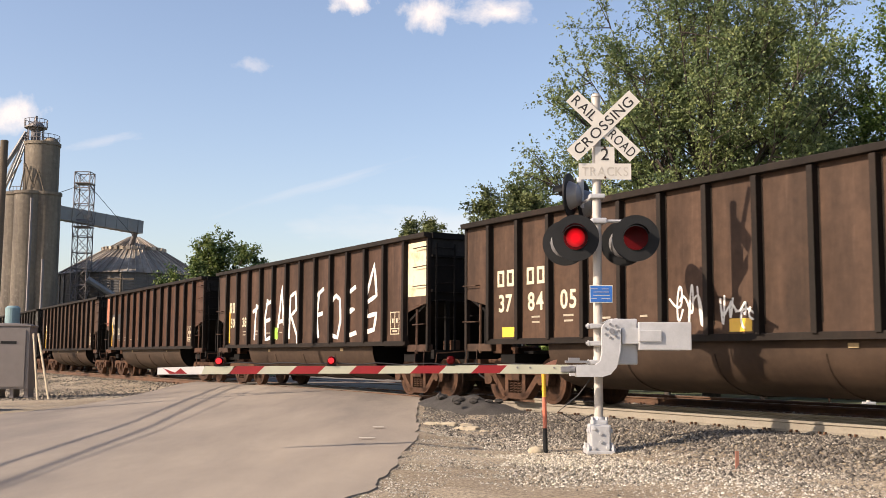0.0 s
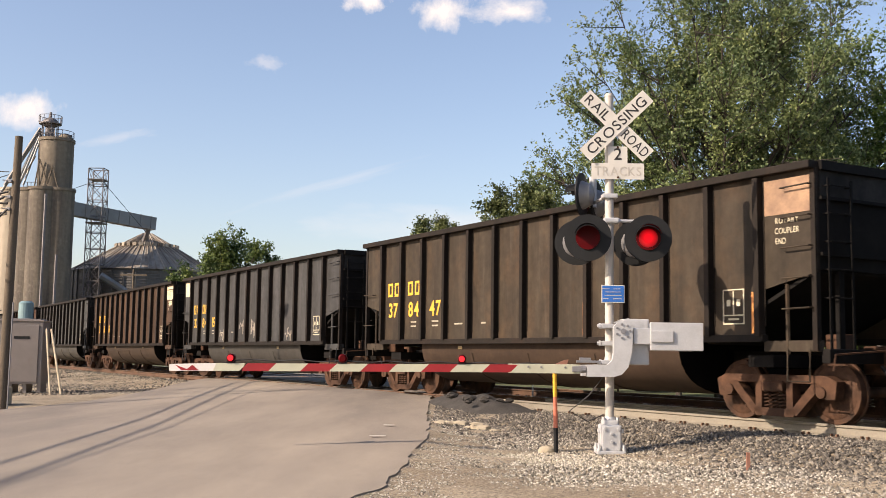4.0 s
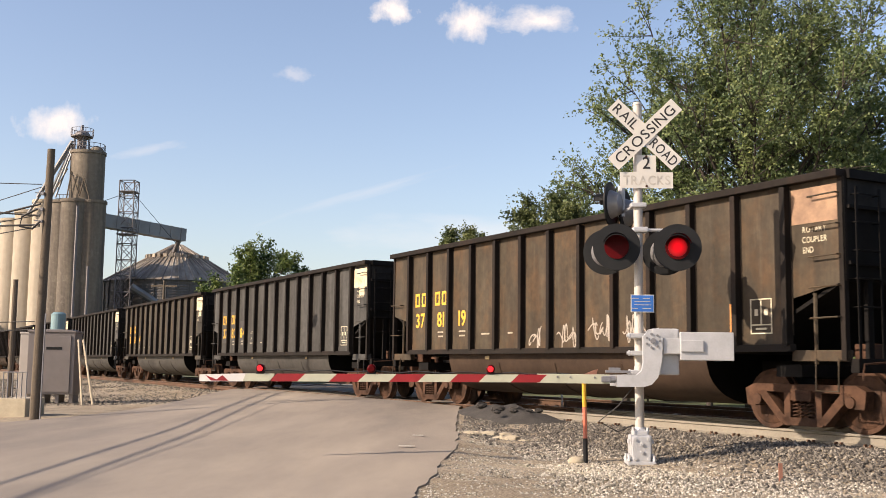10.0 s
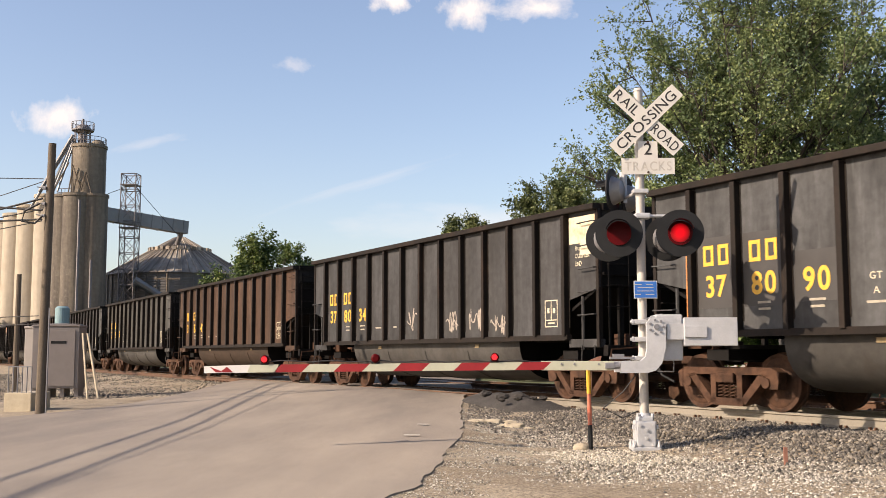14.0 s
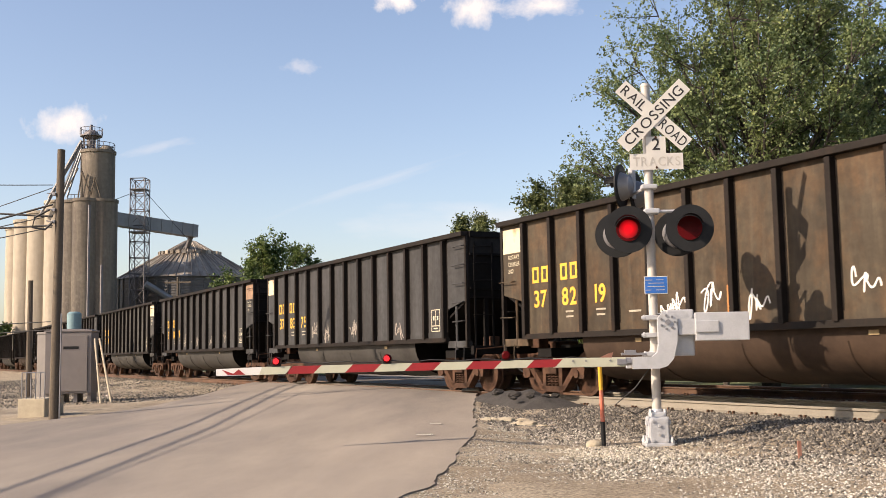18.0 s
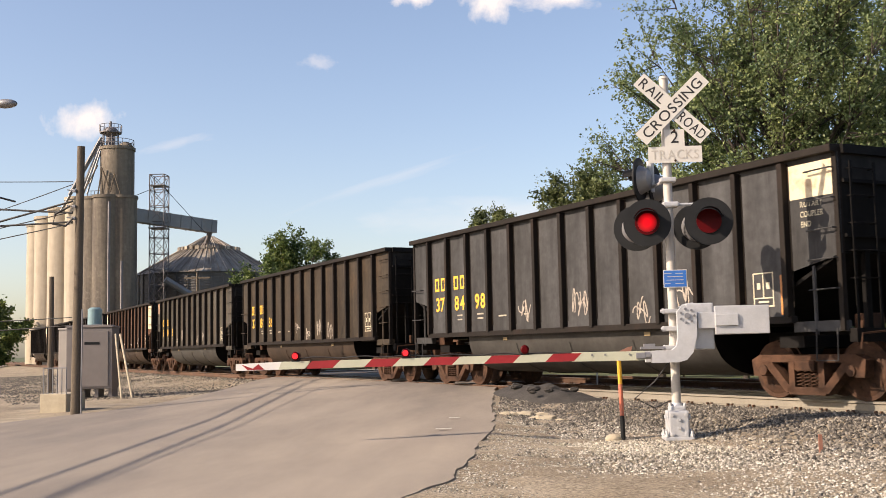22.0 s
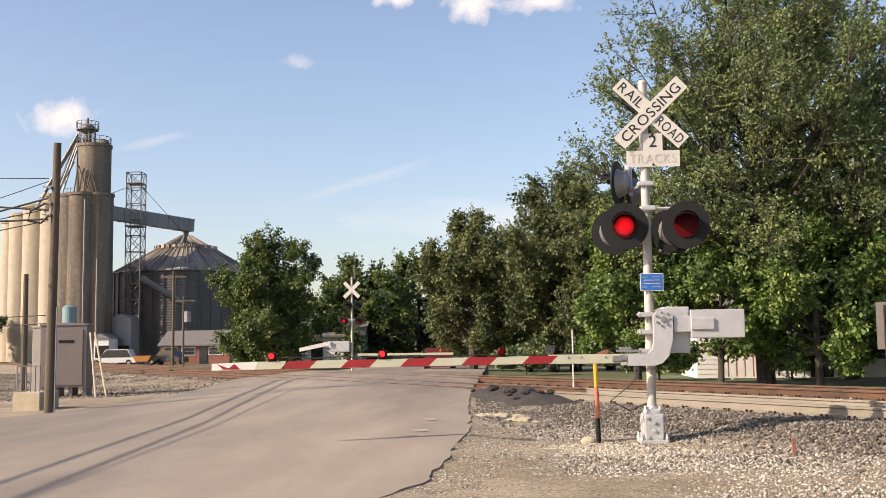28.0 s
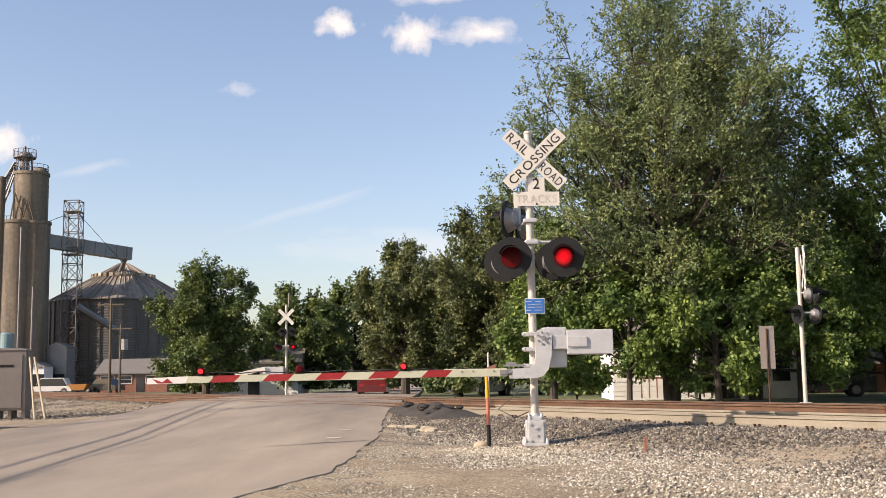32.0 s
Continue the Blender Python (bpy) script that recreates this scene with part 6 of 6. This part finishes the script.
def window(parent, x, y, z, w, h):
    f = part("window", box(B(), x, y, z, w + 0.16, 0.06, h + 0.16), SIDING, parent)
    part("pane", box(B(), x, y - 0.035, z + h / 4, w, 0.02, h / 2 - 0.03), GLASS, f)
    part("pane", box(B(), x, y - 0.035, z - h / 4, w, 0.02, h / 2 - 0.03), GLASS, f)


def house(x, y, turn, w, d, h, roof_h, wall, label, windows, porch=False, roof=SHINGLE):
    t = thing("house", label, "house", Matrix.Translation((x, y, 0.15)) @ Matrix.Rotation(radians(turn), 4, "Z"))
    bm = box(B(), 0, 0, h / 2, w, d, h)
    part("wall", bm, wall, t)
    if wall is SIDING:
        bm = B()
        n = int(h / 0.2)
        for i in range(n):
            box(bm, 0, -d / 2 - 0.012, 0.1 + i * 0.2, w, 0.024, 0.175)
            box(bm, -w / 2 - 0.012, 0, 0.1 + i * 0.2, 0.024, d, 0.175)
        part("siding", bm, wall, t)
    prism_m = Matrix.Rotation(radians(90), 4, "Z")
    part("gable", prism(B(), [(-d / 2, h), (d / 2, h), (0, h + roof_h)], -w / 2, w / 2, prism_m), wall, t)
    bm = B()
    for k in (-1, 1):
        prism(bm, [(k * (d / 2 + 0.35), h - 0.2), (k * (d / 2 + 0.35), h - 0.05), (0, h + roof_h + 0.15), (0, h + roof_h)], -w / 2 - 0.3, w / 2 + 0.3, prism_m)
    part("roof", bm, roof, t)
    for wx, wz, ww, wh in windows:
        window(t, wx, -d / 2 - 0.03, wz, ww, wh)
    part("door", box(B(), w * 0.12, -d / 2 - 0.04, 1.05, 0.9, 0.05, 2.05), GLASS, t)
    if porch:
        part("porch_roof", box(B(), -w * 0.1, -d / 2 - 1.1, 2.55, w * 0.6, 2.2, 0.12), SHINGLE, t)
        for px in (-w * 0.36, -w * 0.1, w * 0.16):
            part("porch_post", box(B(), px, -d / 2 - 2.0, 1.25, 0.12, 0.12, 2.5), SIDING, t)
        bm = B()
        for i in range(14):
            box(bm, -w * 0.38 + i * w * 0.04, -d / 2 - 2.0, 0.55, 0.05, 0.05, 0.8)
        box(bm, -w * 0.1, -d / 2 - 2.0, 0.98, w * 0.56, 0.08, 0.08)
        part("porch_rail", bm, BRICK, t)
    return t


house(12.6, 47, -4, 8.0, 6, 2.7, 1.9, SIDING, "white clapboard house with a porch behind the trees", ((1.3, 1.3, 0.75, 1.1), (3.2, 1.3, 0.75, 1.1)), True)
house(29.5, 56, 5, 8, 7, 2.4, 1.6, SIDING, "small white clapboard house half hidden by leaves", ((-2.0, 1.5, 0.8, 1.3), (1.8, 1.5, 0.8, 1.3)))
house(23.2, 58, 0, 6, 6, 1.7, 1.0, BRICK, "low pinkish-red house with a grey roof", ((-2.5, 1.5, 1.0, 1.2), (2.5, 1.5, 1.0, 1.2)))
house(-5.4, 112, 0, 4.2, 6, 2.0, 1.1, BRICK, "pink brick house down the street", ((-1.2, 1.3, 0.7, 0.9), (1.3, 1.3, 0.7, 0.9)))
house(-34.2, 124, 0, 8.0, 7, 2.3, 1.5, BRICK, "low tan-brick office with a grey gabled roof", ((-2.8, 1.5, 1.5, 0.8), (-0.8, 1.5, 1.5, 0.8), (2.4, 1.5, 1.5, 0.8)))
house(-14.5, 84, 0, 9, 7, 2.6, 1.2, SIDING, "low white shed beside the far road", ((-2.0, 1.5, 1.0, 1.0),))


def vehicle(name, x, y, turn, mat, label, L=4.7, W=1.8, H=1.5, van=False):
    t = thing(name, label, "car", Matrix.Translation((x, y, 0.15)) @ Matrix.Rotation(radians(turn), 4, "Z"))
    z = 0.32
    low = [(-L / 2, z), (L / 2, z), (L / 2, z + 0.40), (L / 2 - 0.2, z + 0.55), (-L / 2 + 0.1, z + 0.58), (-L / 2, z + 0.45)]
    bm = prism(B(), low, -W / 2, W / 2)
    part("body", bm, mat, t)
    if van:
        cab = [(-L / 2 + 0.05, z + 0.5), (L / 2 - 1.1, z + 0.5), (L / 2 - 1.6, H), (-L / 2 + 0.1, H)]
    else:
        cab = [(-L / 2 + 0.5, z + 0.5), (L / 2 - 1.2, z + 0.5), (L / 2 - 1.9, H), (-L / 2 + 1.0, H)]
    part("cabin", prism(B(), cab, -W / 2 + 0.12, W / 2 - 0.12), mat, t)
    glass = [(c[0] * 0.96, c[1] + (0.06 if i < 2 else -0.08)) for i, c in enumerate(cab)]
    part("side_window", prism(B(), glass, -W / 2 + 0.10, W / 2 - 0.10), GLASS, t)
    for wx in (-L / 2 + 0.85, L / 2 - 0.9):
        for wy in (-W / 2 + 0.1, W / 2 - 0.1):
            w = part("wheel", tube(B(), (wx, wy - 0.1, 0.33), (wx, wy + 0.1, 0.33), 0.33, seg=18), TYRE, t)
            part("rim", tube(B(), (wx, wy - 0.11, 0.33), (wx, wy + 0.11, 0.33), 0.19, seg=12), GREY_BACK, w)
    for wy in (-W / 2 + 0.25, W / 2 - 0.25):
        part("tail_lamp", box(B(), -L / 2, wy, z + 0.42, 0.04, 0.3, 0.14), GATE_RED, t)
        part("headlight", box(B(), L / 2 - 0.06, wy, z + 0.40, 0.08, 0.3, 0.14), SIGN_WHITE, t)
    return t


vehicle("pickup_truck", -42.6, 118, 180, VAN_WHITE, "white pickup truck parked before the grain elevator", 5.4, 1.9, 1.8)
vehicle("dark_car", -36.7, 118, 160, CAR_BLACK, "black car parked beside the grain wagon", 4.6, 1.8, 1.6)
vehicle("red_car", -3.3, 66, 90, CAR_RED, "dark red car waiting beyond the crossing", 4.5, 1.8, 1.45)
vehicle("dark_car", 3.4, 60, 60, CAR_BLACK, "dark parked car with red tail lamps across the tracks", 4.5, 1.8, 1.5)
vehicle("dark_pickup", 17.4, 45.5, 165, CAR_BLACK, "black pickup truck parked beside a house", 5.4, 1.9, 1.8)
ld = thing("farm_wagon", "rust-orange grain wagon before the silos", "wagon", Matrix.Translation((-38.9, 116.5, 0.15)) @ Matrix.Scale(0.56, 4))
part("body", prism(B(), [(-1.9, 1.9), (1.9, 1.9), (1.2, 0.7), (-1.2, 0.7)], -1.0, 1.0), RUST_ORANGE, ld)
for wx in (-0.9, 0.9):
    part("wheel", tube(B(), (wx, -1.05, 0.4), (wx, -0.85, 0.4), 0.4, seg=14), TYRE, ld)


# ---- trees ----
def leaf_material(name, color, second):
    ma = bpy.data.materials.new(name)
    ma.use_nodes = True
    nt = ma.node_tree
    bs = nt.nodes["Principled BSDF"]
    bs.inputs["Roughness"].default_value = 0.6
    g = nt.nodes.new("ShaderNodeNewGeometry")
    r = nt.nodes.new("ShaderNodeValToRGB")
    r.color_ramp.elements[0].color = (*[c * 0.70 for c in color], 1)
    r.color_ramp.elements[1].color = (*second, 1)
    r.color_ramp.elements.new(0.55).color = (*color, 1)
    nt.links.new(g.outputs["Random Per Island"], r.inputs[0])
    co = nt.nodes.new("ShaderNodeTexCoord")
    ns = nt.nodes.new("ShaderNodeTexNoise")
    ns.inputs["Scale"].default_value, ns.inputs["Detail"].default_value = 0.75, 3.0
    nt.links.new(co.outputs["Object"], ns.inputs["Vector"])
    cl = nt.nodes.new("ShaderNodeValToRGB")
    cl.color_ramp.elements[0].position, cl.color_ramp.elements[0].color = 0.36, (0.62, 0.72, 0.72, 1)
    cl.color_ramp.elements[1].position, cl.color_ramp.elements[1].color = 0.66, (1.35, 1.22, 1.0, 1)
    nt.links.new(ns.outputs["Fac"], cl.inputs[0])
    mu = nt.nodes.new("ShaderNodeMix")
    mu.data_type, mu.blend_type = "RGBA", "MULTIPLY"
    mu.inputs["Factor"].default_value = 1.0
    nt.links.new(r.outputs[0], mu.inputs[6])
    nt.links.new(cl.outputs[0], mu.inputs[7])
    nt.links.new(mu.outputs[2], bs.inputs["Base Color"])
    tr = nt.nodes.new("ShaderNodeBsdfTranslucent")
    nt.links.new(mu.outputs[2], tr.inputs[0])
    mx = nt.nodes.new("ShaderNodeMixShader")
    mx.inputs[0].default_value = 0.28
    out = nt.nodes["Material Output"]
    nt.links.new(bs.outputs[0], mx.inputs[1])
    nt.links.new(tr.outputs[0], mx.inputs[2])
    nt.links.new(mx.outputs[0], out.inputs[0])
    return ma


LEAF = leaf_material("maple_leaf", (0.122, 0.170, 0.068), (0.24, 0.298, 0.134))
LEAF_BRIGHT = leaf_material("bright_leaf", (0.096, 0.165, 0.038), (0.21, 0.29, 0.084))
LEAF_DARK = leaf_material("dark_leaf", (0.080, 0.126, 0.036), (0.175, 0.225, 0.068))
LEAF_GREY = leaf_material("locust_leaf", (0.102, 0.130, 0.052), (0.190, 0.222, 0.094))


def unit(a):
    return a / (np.linalg.norm(a, axis=-1, keepdims=True) + 1e-9)


def tree(x, y, h, r, seed, leaf, leaves, size, label, low=0.2, limbs=20, trunk=0.24, lift=0.25, spread=1.0, wide=0.35, twig_len=0.0):
    """A trunk with rising limbs, branches on the limbs, twigs on the branches and leaves along the twigs."""
    rng = np.random.default_rng(seed)
    t = thing("tree", label, "tree", Matrix.Translation((x, y, 0.1)))
    base, twig_len = h * low, twig_len or max(0.5, r * 0.19)
    bm = B()
    lean = rng.uniform(-0.25, 0.25, 2)
    z1 = min(h * 0.42, base + (h - base) * 0.30)
    tube(bm, (0, 0, -0.2), (lean[0] * 0.5, lean[1] * 0.5, z1), trunk, trunk * 0.78, seg=10)
    tube(bm, (lean[0] * 0.5, lean[1] * 0.5, z1), (lean[0], lean[1], h * 0.80), trunk * 0.74, trunk * 0.14, seg=8)
    part("trunk", bm, BARK, t)
    starts, ways, lens, per = [], [], [], []
    for i in range(limbs):
        f = ((i + 0.5) / limbs) ** 0.9
        prof = (1 - ((f - wide) / (1 - wide)) ** 2) ** 0.55 if f > wide else 0.72 + 0.28 * f / wide
        rad = r * prof * (rng.uniform(0.62, 0.9) if i % 3 else rng.uniform(0.25, 0.55))
        a = i * 2.4 + rng.uniform(-0.35, 0.35)
        out = np.array([math.cos(a), math.sin(a), 0.0])
        z0 = base * 0.75 + (h - base) * (0.02 + 0.42 * f)
        zt = base + (h - base) * f * 0.94 + rng.uniform(-0.3, 0.3)
        p0, p2 = np.array([lean[0] * 0.5, lean[1] * 0.5, min(z0, zt - 0.2)]), out * rad + (0, 0, zt)
        p1 = out * rad * 0.58 + (0, 0, p0[2] + (zt - p0[2]) * 0.32)

        def at(q):
            return p0 * (1 - q) ** 2 + 2 * p1 * q * (1 - q) + p2 * q * q

        bm = B()
        pts = [at(q) for q in (0, 0.25, 0.5, 0.75, 1.0)]
        thick = trunk * (0.46 - 0.22 * f)
        for k in range(4):
            tube(bm, pts[k], pts[k + 1], thick * (1 - k * 0.23), thick * (1 - (k + 1) * 0.23), seg=6, caps=False)
        tufts = rng.uniform(0.34, 1.0, 4)
        tufts[0] = 0.97
        for k in range(15):
            q = min(1.0, max(0.2, tufts[k % 4] + rng.normal() * 0.045))
            tan = unit(2 * (1 - q) * (p1 - p0) + 2 * q * (p2 - p1))
            way = unit(tan * 0.85 + out * 0.25 * spread + rng.normal(size=3) * 0.62 * spread + (0, 0, lift))
            ln = r * rng.uniform(0.20, 0.42) * (1.2 - 0.5 * q)
            s0 = at(q)
            tube(bm, s0, s0 + way * ln, thick * 0.26, thick * 0.06, seg=4, caps=False)
            starts.append(s0), ways.append(way), lens.append(ln)
        part("limb", bm, BARK, t)
    starts, ways, lens = np.array(starts), np.array(ways), np.array(lens)
    # twigs, then leaves along them
    nt_ = 18
    m = max(3, leaves // (len(starts) * nt_))
    q = rng.uniform(0.2, 1.0, (len(starts), nt_, 1))
    tp0 = (starts[:, None, :] + ways[:, None, :] * (q * lens[:, None, None])).reshape(-1, 3)
    tw = unit(np.repeat(ways, nt_, 0) * 0.8 + rng.normal(size=(len(tp0), 3)) * 0.78 + (0, 0, lift * 0.6))
    tl = rng.uniform(0.4, 1.0, (len(tp0), 1)) * twig_len
    q = rng.uniform(0.05, 1.0, (len(tp0), m, 1)) ** 0.8
    p = (tp0[:, None, :] + tw[:, None, :] * q * tl[:, None, :] + rng.normal(size=(len(tp0), m, 3)) * size * (0.75, 0.75, 0.6)).reshape(-1, 3)
    along = np.repeat(tw, m, 0)
    keep = p[:, 2] > 0.45
    p, along = p[keep], along[keep]
    n = len(p)
    u = unit(along * 0.7 + rng.normal(size=(n, 3)) * 0.6 + (0, 0, -0.30))
    up = unit(rng.normal(size=(n, 3)) * 0.75 + (0, 0, 0.45) + unit(p - (0, 0, h * 0.5)) * 0.45)
    v = unit(np.cross(up, u))
    nrm = np.cross(u, v)
    s = size * rng.uniform(0.6, 1.3, (n, 1))
    quad = np.stack([p - u * s, p + v * s * 0.62 + nrm * s * 0.16, p + u * s, p - v * s * 0.62 + nrm * s * 0.16], 1).reshape(-1, 3)
    raw("crown", quad, np.arange(4 * n).reshape(-1, 4), leaf, t)
    return t


tree(9.1, 36.0, 15.4, 6.8, 11, LEAF, 205000, 0.052, "large maple with a ragged olive-green crown beyond the tracks", low=0.27, limbs=60, trunk=0.32, lift=0.30, wide=0.30, twig_len=0.95)
tree(18.9, 37.0, 21.5, 6.2, 12, LEAF_BRIGHT, 150000, 0.070, "tall full maple with bright green leaves", low=0.10, limbs=40, trunk=0.28, lift=0.15)
tree(13.6, 41.0, 14.5, 4.4, 13, LEAF, 26000, 0.080, "dense green maple in front of a white house", low=0.22, limbs=22, trunk=0.3)
tree(10.2, 33.8, 5.8, 2.9, 25, LEAF_BRIGHT, 36000, 0.075, "low bright green maple under the larger one", low=0.19, limbs=18, trunk=0.13, lift=-0.05)
tree(7.3, 34.6, 5.0, 2.2, 27, LEAF_BRIGHT, 26000, 0.075, "small bright green maple before the porch", low=0.24, limbs=14, trunk=0.11, lift=-0.05)
tree(13.4, 35.0, 6.4, 3.2, 26, LEAF_BRIGHT, 40000, 0.075, "bright green spreading maple before a white house", low=0.18, limbs=18, trunk=0.14, lift=-0.05)
tree(18.0, 38.5, 6.0, 3.0, 24, LEAF_BRIGHT, 30000, 0.080, "bright green low maple beside a white house", low=0.16, limbs=16, trunk=0.14, lift=-0.05)
tree(25.5, 40.0, 17.0, 6.0, 14, LEAF, 42000, 0.12, "green shade tree beside the houses", low=0.12, limbs=24, trunk=0.35)
tree(4.9, 36.5, 6.6, 2.5, 15, LEAF_BRIGHT, 40000, 0.075, "bright green young maple at the corner", low=0.12, limbs=20, trunk=0.15)
tree(4.7, 61.0, 11.2, 5.4, 16, LEAF_GREY, 125000, 0.085, "dark feathery honey-locust tree", low=0.20, limbs=42, trunk=0.35, lift=-0.02, wide=0.45)
tree(-1.2, 62.5, 9.5, 3.5, 17, LEAF_GREY, 70000, 0.085, "grey-green feathery tree beside the road", low=0.16, limbs=34, trunk=0.3, lift=-0.02, wide=0.45)
tree(6.8, 62.0, 10.5, 4.0, 18, LEAF_DARK, 22000, 0.15, "dark leafy tree standing beyond the road", low=0.1, limbs=20, trunk=0.3)
tree(-15.5, 73.0, 9.8, 4.2, 19, LEAF_DARK, 70000, 0.100, "round green tree beside the far road", low=0.07, limbs=40, trunk=0.3, wide=0.42)
tree(-10.6, 84.0, 8.4, 4.9, 20, LEAF_DARK, 52000, 0.125, "dark green leafy tree in the street row", low=0.06, limbs=18, trunk=0.25)
tree(-6.2, 88.0, 9.0, 5.2, 21, LEAF_DARK, 52000, 0.125, "dark green leafy tree in the street row", low=0.06, limbs=18, trunk=0.25)
tree(-2.0, 92.0, 9.8, 5.4, 22, LEAF_DARK, 52000, 0.125, "dark green leafy tree in the street row", low=0.06, limbs=18, trunk=0.25)
tree(-18.0, 80.0, 6.2, 2.4, 23, LEAF_DARK, 26000, 0.125, "dark green leafy tree in the street row", low=0.06, limbs=18, trunk=0.25)
for i, (x, y, h, r) in enumerate(((9, 58, 9, 4.5), (14, 56, 10, 5), (21, 55, 12, 5), (31, 52, 14, 6), (40, 50, 15, 6), (3, 80, 9, 5), (-66, 128, 9, 5), (-86, 120, 9, 6))):
    tree(x, y, h, r, 40 + i, LEAF_DARK, 11000, 0.24, "dark green leafy tree standing farther off", low=0.06, limbs=16, trunk=0.25, twig_len=1.1)


def build_bushes():
    for i, (x, y, h, r) in enumerate(((6.5, 42, 1.6, 1.4), (11.5, 41.5, 1.4, 1.2), (24.5, 39.5, 1.6, 1.4), (1.6, 52, 1.5, 1.6), (-4.0, 96, 2.2, 3.0))):
        tree(x, y, h, r, 70 + i, LEAF, 3600, 0.10, "low green bush beside the houses", low=0.2, limbs=9, trunk=0.05, twig_len=0.4)


build_bushes()


# ---- clouds, far off ----
def cloud_material(name, seed, density):
    ma = bpy.data.materials.new(name)
    ma.use_nodes = True
    nt = ma.node_tree
    L = nt.links.new
    nt.nodes.remove(nt.nodes["Principled BSDF"])
    co = nt.nodes.new("ShaderNodeTexCoord")
    mp = nt.nodes.new("ShaderNodeMapping")
    mp.inputs["Location"].default_value = (-1, -1, 0)
    mp.inputs["Scale"].default_value = (2, 2, 0)
    L(co.outputs["Generated"], mp.inputs["Vector"])
    ln = nt.nodes.new("ShaderNodeVectorMath")
    ln.operation = "LENGTH"
    L(mp.outputs[0], ln.inputs[0])
    ns = nt.nodes.new("ShaderNodeTexNoise")
    ns.inputs["Scale"].default_value, ns.inputs["Detail"].default_value, ns.inputs["Roughness"].default_value = 2.3, 7.0, 0.6
    mp2 = nt.nodes.new("ShaderNodeMapping")
    mp2.inputs["Location"].default_value = (seed, seed * 1.7, 0)
    mp2.inputs["Scale"].default_value = (1.6, 0.8, 1)
    L(co.outputs["Generated"], mp2.inputs["Vector"]), L(mp2.outputs[0], ns.inputs["Vector"])
    sub = nt.nodes.new("ShaderNodeMath")
    sub.operation = "SUBTRACT"
    L(ns.outputs["Fac"], sub.inputs[0])
    mul = nt.nodes.new("ShaderNodeMath")
    mul.operation = "MULTIPLY"
    mul.inputs[1].default_value = 0.62
    L(ln.outputs["Value"], mul.inputs[0]), L(mul.outputs[0], sub.inputs[1])
    rg = nt.nodes.new("ShaderNodeMapRange")
    rg.inputs["From Min"].default_value, rg.inputs["From Max"].default_value, rg.inputs["To Max"].default_value = 0.0, 0.42, density
    L(sub.outputs[0], rg.inputs["Value"])
    # sunlight on the cloud is put in as an even glow of the card
    em = nt.nodes.new("ShaderNodeEmission")
    em.inputs[0].default_value, em.inputs[1].default_value = (1.0, 0.98, 0.95, 1), 0.70
    tp_ = nt.nodes.new("ShaderNodeBsdfTransparent")
    mx = nt.nodes.new("ShaderNodeMixShader")
    L(rg.outputs[0], mx.inputs[0]), L(tp_.outputs[0], mx.inputs[1]), L(em.outputs[0], mx.inputs[2])
    L(mx.outputs[0], nt.nodes["Material Output"].inputs[0])
    return ma


def cloud(ax, elev, w, h, seed, density=1.0, slant=0.0):
    """A thin cloud 3 km away, by its tangents across and up and its angular size."""
    D = 3000
    bm = B()
    c = [(-w / 2, -h / 2), (w / 2, -h / 2), (w / 2, h / 2), (-w / 2, h / 2)]
    bm.faces.new([bm.verts.new((x * D, y * D, 0)) for x, y in c])
    o = part("cloud", bm, cloud_material("cloud_vapour", seed, density))
    p = Vector((ax * D, D, elev * D))
    o.matrix_basis = Matrix.Translation(p) @ (Vector((0, 0, 1.5)) - p).to_track_quat("Z", "Y").to_matrix().to_4x4() @ Matrix.Rotation(radians(slant), 4, "Z")
    o.visible_shadow = False
    tagged(o, "white fair-weather cloud in the blue sky", "cloud", kind="structure")


CLOUDS = [(-0.421, 0.231, 0.085, 0.06, 1.3, 1.0), (-0.090, 0.345, 0.062, 0.036, 4.1, 1.0), (-0.018, 0.336, 0.075, 0.05, 7.7, 1.0), (0.048, 0.334, 0.115, 0.040, 9.2, 0.95),
          (-0.186, 0.281, 0.045, 0.020, 12.5, 0.32), (0.0, 0.375, 0.12, 0.03, 15.5, 0.6), (-0.120, 0.163, 0.24, 0.013, 18.0, 0.17, 17), (0.0, 0.125, 0.36, 0.05, 25.0, 0.30), (-0.33, 0.205, 0.10, 0.014, 21.0, 0.22, 14)]
for c in CLOUDS:
    cloud(*c)


def motions():
    train_motion()
    bulb_motion()


motions()
